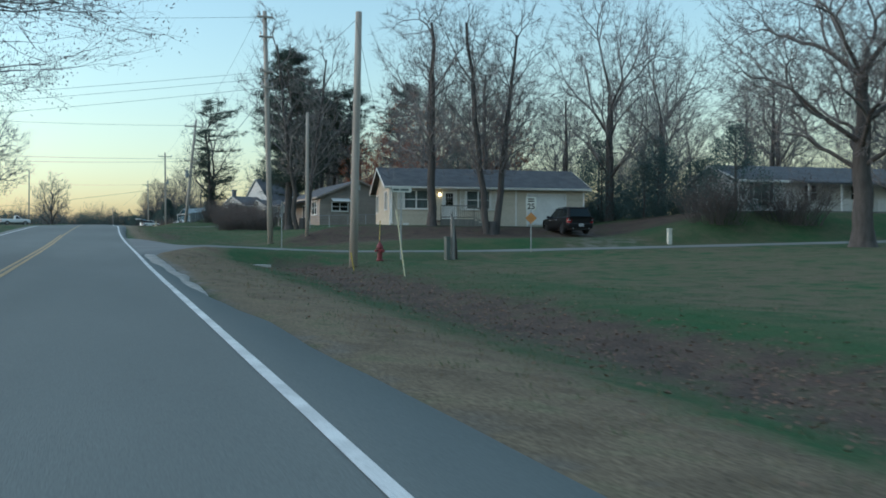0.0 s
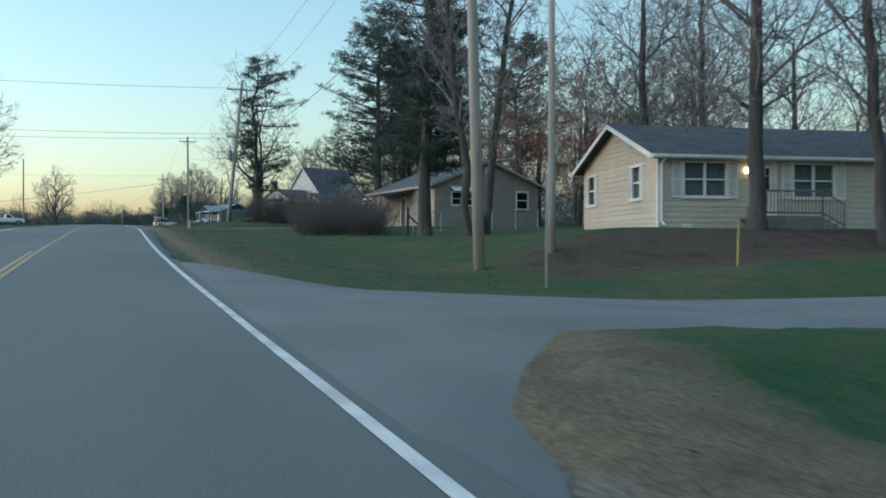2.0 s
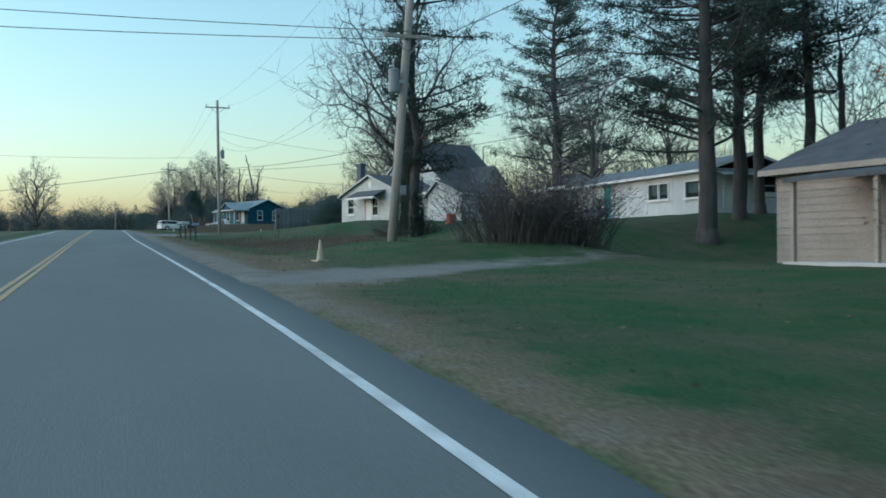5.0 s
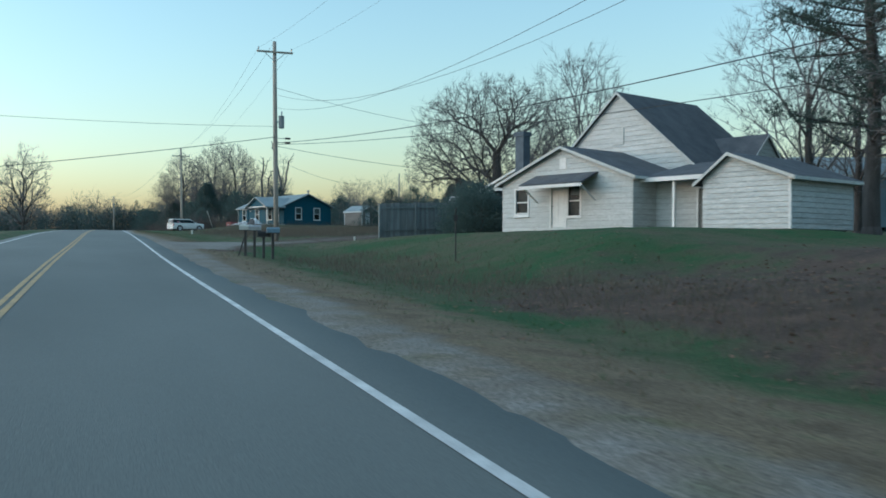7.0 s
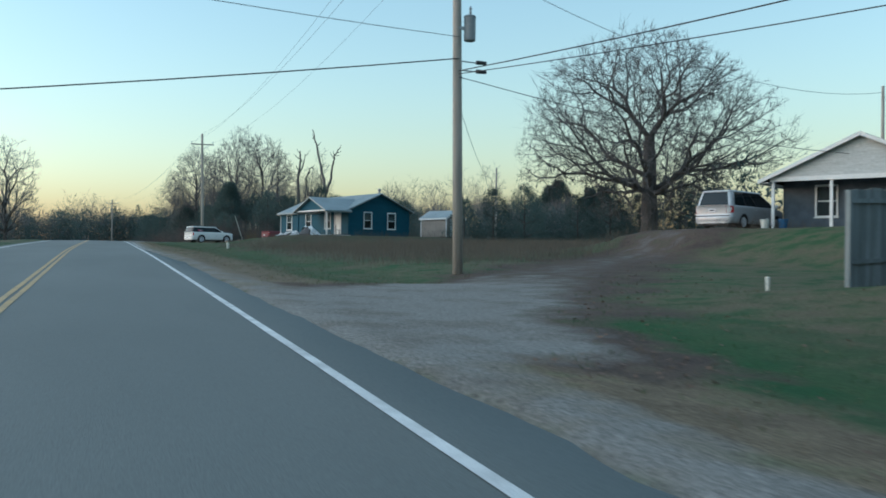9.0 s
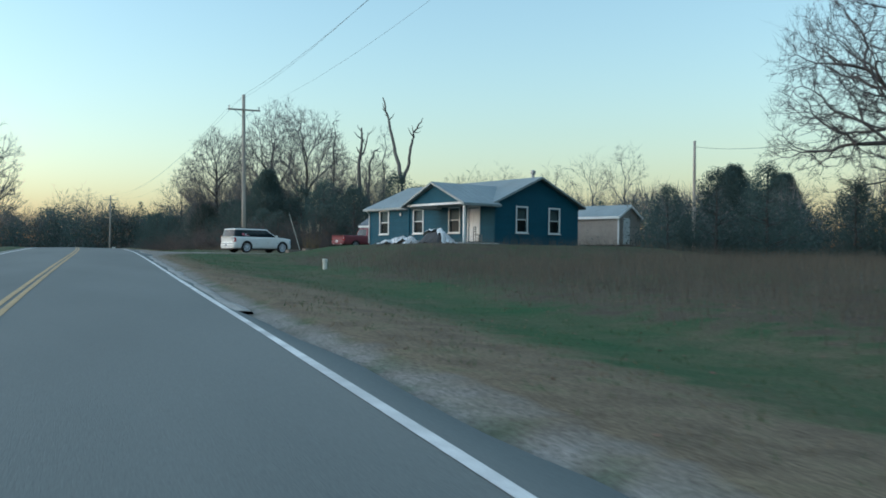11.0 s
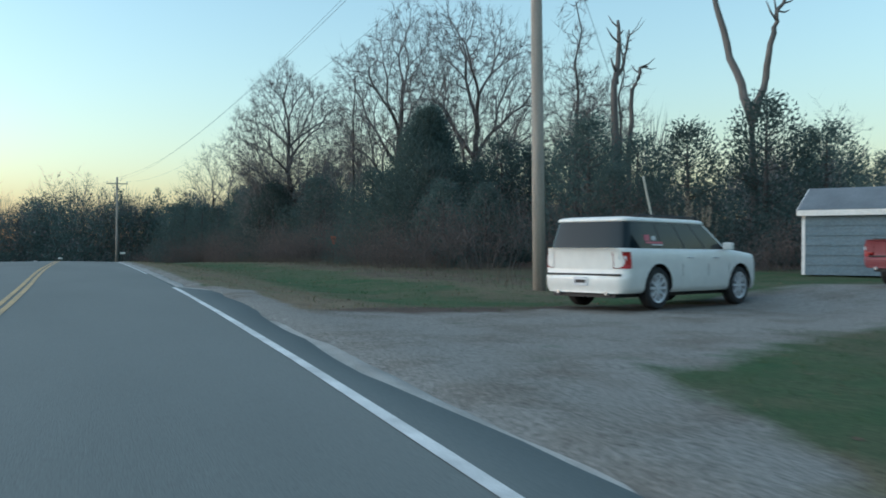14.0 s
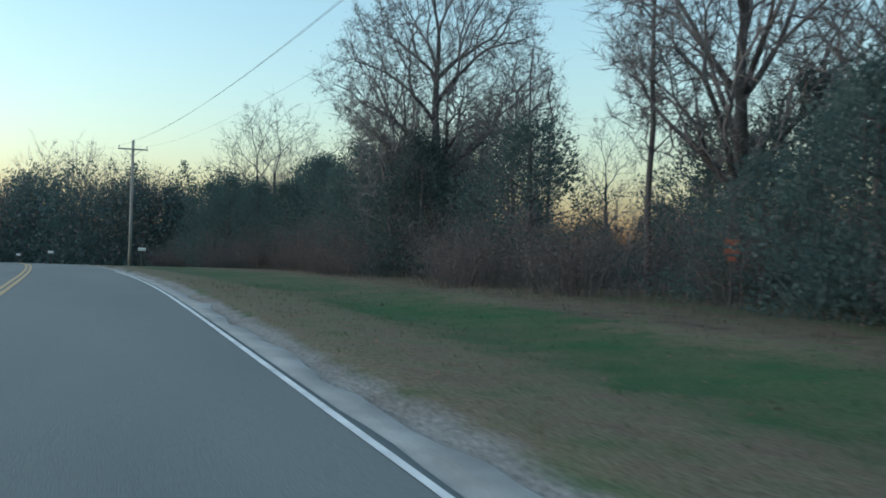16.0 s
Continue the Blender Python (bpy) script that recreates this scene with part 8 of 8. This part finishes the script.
def board_fence(x0, y0, x1, y1, high=1.75):
    """A fence of upright boards on rails and posts."""
    L = math.hypot(x1 - x0, y1 - y0)
    a = math.degrees(math.atan2(y1 - y0, x1 - x0))
    z = on_ground(x0, y0) + 0.15
    dz = (on_ground(x1, y1) + 0.1 - z) / L
    t = rough_thing("board_fence", "weathered grey wooden board fence", "fence", at=pose(x0, y0, z, 0, 0, a))
    r = random.Random(4)
    k = int(L / 0.15)
    for i in range(k):
        x = i * L / k
        h = high + r.uniform(-0.03, 0.03)
        Shape().box(x, x + 0.137, -0.01, 0.012, -0.2 + dz * x, h + dz * x).ob("board", M_BOARDS, t)
    for x in np.arange(0, L + 0.1, 2.4):
        Shape().box(x - 0.05, x + 0.05, -0.12, -0.02, -0.3 + dz * x, high - 0.04 + dz * x).ob("post", M_BOARDS, t)
    for w in (0.35, high - 0.3):
        Shape().hexa([(0, -0.06, w), (L, -0.06, w + dz * L), (L, -0.01, w + dz * L), (0, -0.01, w), (0, -0.06, w + 0.09), (L, -0.06, w + 0.09 + dz * L), (L, -0.01, w + 0.09 + dz * L), (0, -0.01, w + 0.09)]).ob("rail", M_BOARDS, t)


board_fence(13.8, 161.5, 22.5, 163.9, 1.9)


def wire_fence(x0, y0, x1, y1, high=1.15):
    """Steel posts with a top rail and thin wires."""
    L = math.hypot(x1 - x0, y1 - y0)
    t = rough_thing("wire_fence", "low grey wire fence before the brown house", "fence", at=at(x0, y0, math.degrees(math.atan2(y1 - y0, x1 - x0))))
    z0, dz = on_ground(x0, y0), (on_ground(x1, y1) - on_ground(x0, y0)) / L
    for x in np.linspace(0, L, 6):
        Shape().tube([(x, 0, dz * x - 0.3), (x, 0, dz * x + high)], [0.03, 0.03], 6).ob("post", M_METAL, t)
    Shape().tube([(0, 0, high), (L, 0, dz * L + high)], [0.02, 0.02], 6).ob("top_rail", M_METAL, t)
    for w in (0.15, 0.4, 0.65, 0.9):
        Shape().tube([(0, 0, w), (L, 0, dz * L + w)], [0.006, 0.006], 4).ob("wire", M_METAL, t)


wire_fence(15.2, 80.2, 25.0, 85.0)
t = rough_thing("braced_post", "dark old gate post with a slanting brace", "post", at=at(14.3, 78.3, 25))
Shape().tube([(0, 0, -0.3), (0, 0, 1.45)], [0.09, 0.08], 8).ob("post", M_BARK, t)
Shape().tube([(0, 0.05, 1.1), (1.5, 0.1, 0.1)], [0.045, 0.045], 6).ob("brace", M_BARK, t)

# tarpaulin over a heap before the blue porch
B = pose(17.56, 241.55, 8.7, 0, 0, -72.2)


def heap():
    r = random.Random(8)
    t = rough_thing("tarp_heap", "rumpled grey-white tarpaulin thrown over a dark heap", "tarpaulin", at=B @ pose(10.7, -3.9, -0.1))
    ns, nv = 64, 24
    L, Wd = 5.6, 1.7

    def height(u, v):
        f = u / L
        a = 0.42 * math.exp(-((f - 0.16) / 0.11) ** 2) + 0.35 * math.exp(-((f - 0.34) / 0.08) ** 2) + 0.78 * math.exp(-((f - 0.76) / 0.17) ** 4)
        return a * math.exp(-(v / 0.62) ** 2)
    def front(f):
        """How far the sheet hangs down towards the lawn, along its length."""
        return 0.85 - 0.62 * float(ease(0.42, 0.56, f)) + 0.3 * float(ease(0.9, 1.0, f))
    for name, lift, mat, crease in (("mound", -0.05, M_BLACK_TRIM, 0.07), ("sheet", 0.05, M_TARP, 0.2)):
        v, f = [], []
        for i in range(ns + 1):
            for j in range(nv + 1):
                u, k = L * i / ns, j / nv
                if name == "sheet":
                    a = front(u / L) * (1 + 0.25 * math.sin(u * 5.3) + 0.15 * math.sin(u * 11))
                    w = -a + (a + 0.6) * k
                else:
                    w = -Wd / 2 + Wd * k
                z = height(u, w) + lift + crease * (noise.noise(Vector((u * 1.7, w * 2.2, 3.1))) + 0.7 * noise.noise(Vector((u * 4.1, w * 4.6, 1.3))) + 0.35 * noise.noise(Vector((u * 9.0, w * 9.0, 7.3))))
                v.append((u - L / 2, w, max(z, -0.02 + lift)))
        for i in range(ns):
            for j in range(nv):
                o = i * (nv + 1) + j
                f.append((o, o + nv + 1, o + nv + 2, o + 1))
        mesh_part(name, v, f, mat, t, smooth=True)


heap()
ch = rough_thing("porch_chair", "wooden chair on the blue porch", "chair", at=B @ pose(12.2, -0.9, 0.06, 0, 0, 160))
Shape().box(-0.22, 0.22, -0.22, 0.22, 0.42, 0.46).ob("seat", M_FENCE, ch, bevel=0.01)
for x in (-0.2, 0.16):
    for y in (-0.2, 0.16):
        Shape().box(x, x + 0.04, y, y + 0.04, 0, 0.42 if y < 0 else 0.9).ob("leg", M_FENCE, ch)
for z in (0.6, 0.74, 0.86):
    Shape().box(-0.16, 0.16, 0.17, 0.19, z, z + 0.06).ob("back_slat", M_FENCE, ch)

# edging timbers of the drive
for i, (x, y, a, L) in enumerate(((12.8, 243.7, 38, 1.4), (14.2, 244.8, 40, 1.5), (15.8, 245.6, 30, 0.7), (17.6, 246.0, 10, 0.5))):
    t = Shape().box(-L / 2, L / 2, -0.14, 0.14, -0.08, 0.16).ob("edging_block", surface("weathered_block", (0.24, 0.2, 0.16), (0.18, 0.155, 0.13), 2, 20, 0.9) if i == 0 else bpy.data.materials["weathered_block"], bevel=0.02)
    t.matrix_world = at(x, y, a)
    tagged(t, "weathered edging block beside the gravel drive", "edging block", "edging blocks")

# metal barn past the farmhouse and sheds far back
small_shed("metal_barn", "blue-grey metal barn behind the farmhouse", pose(42.7, 161.0, 7.3, 0, 0, -20), (11, 7, 3.4), M_SHED_BLUE, M_ROOF_METAL, rise=1.4)
small_shed("blue_shed", "blue-roofed shed behind the tan house", pose(34.6, 89.5, 4.2, 0, 0, -20), (4.0, 3.2, 2.2), M_BLUE, M_ROOF_METAL, rise=0.8)
small_shed("wooden_shed", "small wooden shed with white doors behind the blue house", pose(31.7, 238.7, 8.9, 0, 0, -62), (3.5, 2.9, 1.95), M_BROWN, M_ROOF_METAL, double_door=False, rise=0.75)
gf = rough_thing("guy_wire_guard", "pale plastic guard on a slanting guy wire", "guy wire", at=at(15.8, 255.4))
Shape().tube([(0, 0, -0.1), (-1.05, -0.4, 3.0)], [0.03, 0.03], 8).ob("guard", M_WHITE_PLASTIC, gf)
Shape().tube([(-1.05, -0.4, 3.0), (-4.8, -1.5, 10.6)], [0.008, 0.008], 4).ob("wire", M_CABLE, gf)



def plume_grass(x, y, seed):
    """A clump of tall grass with pale feathery heads."""
    rng = random.Random(seed)
    t = rough_thing("plume_grass", "tall clump of dry grass with pale feathery plumes", "grass clump", at=at(x, y))
    stems, heads = Shape(), Shape()
    for i in range(60):
        a, q = rng.uniform(0, 6.283), rng.random()
        b = Vector((math.cos(a) * 0.3 * q, math.sin(a) * 0.3 * q, -0.05))
        spine(stems, b, b + Vector((math.cos(a) * q * 0.6 + rng.gauss(0, 0.1), math.sin(a) * q * 0.6 + rng.gauss(0, 0.1), rng.uniform(0.8, 1.7))), 0.012, rng)
    for i in range(9):
        b = Vector((rng.gauss(0, 0.25), rng.gauss(0, 0.25), 0))
        tip = b + Vector((rng.gauss(0, 0.22), rng.gauss(0, 0.22), rng.uniform(1.9, 2.5)))
        stems.tube([b, tip], [0.008, 0.005], 4)
        for k in range(40):
            f = rng.uniform(0.76, 1.02)
            bits(heads, b.lerp(tip, f), 1, 0.012 + 0.05 * (1.02 - f), 0.035, rng)
    stems.ob("leaf_tuft", M_STRAW, t)
    heads.ob("plumes", M_PLUME, t, "pale feathery seed heads")


M_PLUME = leafy(surface("pale_plumes", (0.34, 0.31, 0.25), (0.26, 0.23, 0.18), 2, 10, 0.9, bump=0), 0.4)
for i, (x, y) in enumerate(((16.3, 255.0), (17.0, 255.5))):
    plume_grass(x, y, 300 + i)

# ---- overhead cables ----


def pole_at(key, z, dx=0.0):
    x, y, top, ln = POLES[key]
    z0 = on_ground(x, y)
    return (x + ln[0] * (z - z0) + dx, y + ln[1] * (z - z0) - 0.15, z)


for dx in (-1.1, 1.1):
    cable(pole_at("e", 19.1, dx), pole_at("f", 19.45, dx), 1.6, 0.006)
    cable(pole_at("f", 19.45, dx), pole_at("g", 17.7, dx), 2.2, 0.006)
    cable(pole_at("c", 16.35, dx), pole_at("e", 19.1, dx), 1.2, 0.006)
    cable(pole_at("b", 15.8, dx * 0.4), pole_at("c", 16.35, dx), 1.2, 0.008)
cable(pole_at("e", 19.6), pole_at("f", 20.4), 1.3, 0.008)
cable(pole_at("f", 20.4), pole_at("g", 18.2), 2.0, 0.008)
cable(pole_at("e", 16.05), pole_at("c", 12.2, 0.6), 2.4, 0.009)
cable(pole_at("e", 15.16), pole_at("c", 12.1, -0.6), 2.0, 0.009)
# across the road and to the houses
cable(pole_at("e", 13.2), (-45, 169.8, 6.6), 0.8, 0.02)
cable(pole_at("e", 13.9), (-45, 149.0, 13.5), 1.2, 0.01)
cable(pole_at("e", 12.8), (19.0, 108.0, 11.4), 1.0, 0.02)
cable(pole_at("e", 12.7), (24.0, 110.0, 11.0), 1.0, 0.016)
cable(pole_at("e", 12.6), (33.5, 179.0, 11.6), 0.5, 0.014)
cable(pole_at("e", 16.5), (46.5, 192.2, 17.6), 1.5, 0.012)
cable(pole_at("e", 11.7), (38.0, 233.6, 15.6), 1.4, 0.01)
for z, d in ((12.3, 0.6), (12.0, 0.8), (16.2, 0.7)):
    cable(pole_at("c", z), (-40, 106 + 6 * d, z + 0.3), d, 0.014)
for z, d, e in ((15.6, 0.5, 4.2), (12.3, 0.5, 7.2), (11.9, 0.6, 7.0), (11.35, 0.8, 6.6)):
    cable(pole_at("b", z), (-45, 52 + 3 * d, z - e), d, 0.009)
cable(pole_at("b", 11.35), (11.7, 56.2, 9.8), 0.05, 0.01)
cable((11.7, 56.2, 9.8), (19.5, 63.0, 6.4), 0.3, 0.01)
cable(pole_at("b", 11.2), pole_at("c", 11.6), 1.0, 0.016)
cable(pole_at("a", 10.5), pole_at("b", 11.6), 0.4, 0.008)
cable((46.5, 192.2, 17.4), (36.0, 176.0, 11.5), 0.6, 0.01)


# ---- grass, straw and fallen leaves ----


def scatter(name, label, material, n, area, keep, seed, make):
    """One object of many small blades or leaves over a stretch of ground."""
    r = np.random.default_rng(seed)
    x0, x1, y0, y1 = area
    px, py = r.uniform(x0, x1, n), r.uniform(y0, y1, n)
    ok = r.random(n) < keep(px, py)
    px, py = px[ok], py[ok]
    pz = ground_z(px, py)
    verts, faces = make(px, py, pz, r)
    me = bpy.data.meshes.new(name)
    me.from_pydata(verts.tolist(), [], faces.tolist())
    me.materials.append(material)
    ob = new(name, me)
    return tagged(ob, label, "ground cover", kind="stuff")


def blades(low, high, wide, per, spread, bend):
    def make(px, py, pz, r):
        m = len(px) * per
        x, y, z = (np.repeat(a, per) for a in (px, py, pz))
        x, y = x + r.normal(0, spread, m), y + r.normal(0, spread, m)
        h, a = r.uniform(low, high, m), r.uniform(0, 6.283, m)
        w = wide * r.uniform(0.6, 1.3, m)
        bx, by = r.normal(0, bend, m) * h, r.normal(0, bend, m) * h
        v = np.empty((m, 3, 3))
        v[:, 0] = np.stack([x - w * np.cos(a), y - w * np.sin(a), z - 0.02], -1)
        v[:, 1] = np.stack([x + w * np.cos(a), y + w * np.sin(a), z - 0.02], -1)
        v[:, 2] = np.stack([x + bx, y + by, z + h], -1)
        return v.reshape(-1, 3), np.arange(m * 3).reshape(-1, 3)
    return make


def flakes(size):
    def make(px, py, pz, r):
        m = len(px)
        v = np.empty((m, 4, 3))
        a, t = r.uniform(0, 6.283, m), r.uniform(-0.5, 0.5, (m, 2))
        s = size * r.uniform(0.6, 1.4, m)
        for k in range(4):
            c, q = np.cos(a + k * 1.571) * s * (1.0 if k % 2 else 0.6), np.sin(a + k * 1.571) * s * (1.0 if k % 2 else 0.6)
            v[:, k] = np.stack([px + c, py + q, pz + 0.02 + c * t[:, 0] + q * t[:, 1]], -1)
        return v.reshape(-1, 3), np.arange(m * 4).reshape(-1, 4)
    return make


def open_turf(x, y):
    """Where grass grows: off the roads, drives and yards' buildings."""
    d = x - line_x(y)
    w = np.interp(y, SHOULDER_Y, SHOULDER_W)
    v = ease(w + 0.5, w + 1.2, d) * (1 - side_mix(x, y))
    for path in DRIVES:
        v = v * ease(0.2, -0.6, near_path(x, y, path))
    return v


scatter("verge_grass", "short mixed grass along the verge", M_BLADE, 26000, (1.5, 14, 2, 300), lambda x, y: open_turf(x, y) * (1 - 0.6 * zone_dry(x, y)), 11, blades(0.03, 0.08, 0.007, 3, 0.06, 0.6))
scatter("dry_grass", "dry straw-coloured grass along the verge", M_STRAW, 22000, (1.5, 9, 2, 300), lambda x, y: open_turf(x, y) * (0.15 + zone_dry(x, y)), 12, blades(0.03, 0.08, 0.006, 3, 0.06, 0.8))
scatter("tall_dry_grass", "tall dull weeds in an unmown field", M_WEED, 22000, (6, 40, 180, 232), lambda x, y: open_turf(x, y) * ease(6.5, 11, x - line_x(y)) * (1 - 0.75 * ease(210, 230, y)), 13, blades(0.2, 0.75, 0.007, 3, 0.2, 0.3))
scatter("tall_dry_grass", "tall dry weeds along the wood's edge", M_WEED, 7000, (10, 20, 252, 345), lambda x, y: 0.5 * ease(8.0, 9.5, x - line_x(y)) * (1 - ease(12, 14, x - line_x(y))), 14, blades(0.2, 0.6, 0.007, 3, 0.15, 0.3))
scatter("ditch_weeds", "low dull weeds in the ditch below the farmhouse", M_WEED, 5000, (4, 12, 114, 152), lambda x, y: open_turf(x, y) * ease(4.0, 6.0, x - line_x(y)) * (1 - ease(7.5, 10, x - line_x(y))), 18, blades(0.1, 0.35, 0.008, 3, 0.14, 0.4))
scatter("fallen_leaves", "scattered brown fallen leaves on the grass", M_LEAF_LITTER, 34000, (1.8, 20, 2, 300), lambda x, y: open_turf(x, y) * (0.12 + 0.9 * zone_litter(x, y)), 15, flakes(0.034))
scatter("fallen_leaves", "drifts of brown leaves lying in the ditch", M_LEAF_LITTER, 24000, (4, 13, -4, 40), lambda x, y: open_turf(x, y) * zone_litter(x, y) ** 2, 16, flakes(0.034))
scatter("fallen_leaves", "drifts of brown leaves below the farmhouse lawn", M_LEAF_LITTER, 9000, (3, 14, 112, 156), lambda x, y: open_turf(x, y) * zone_litter(x, y) ** 2, 17, flakes(0.04))
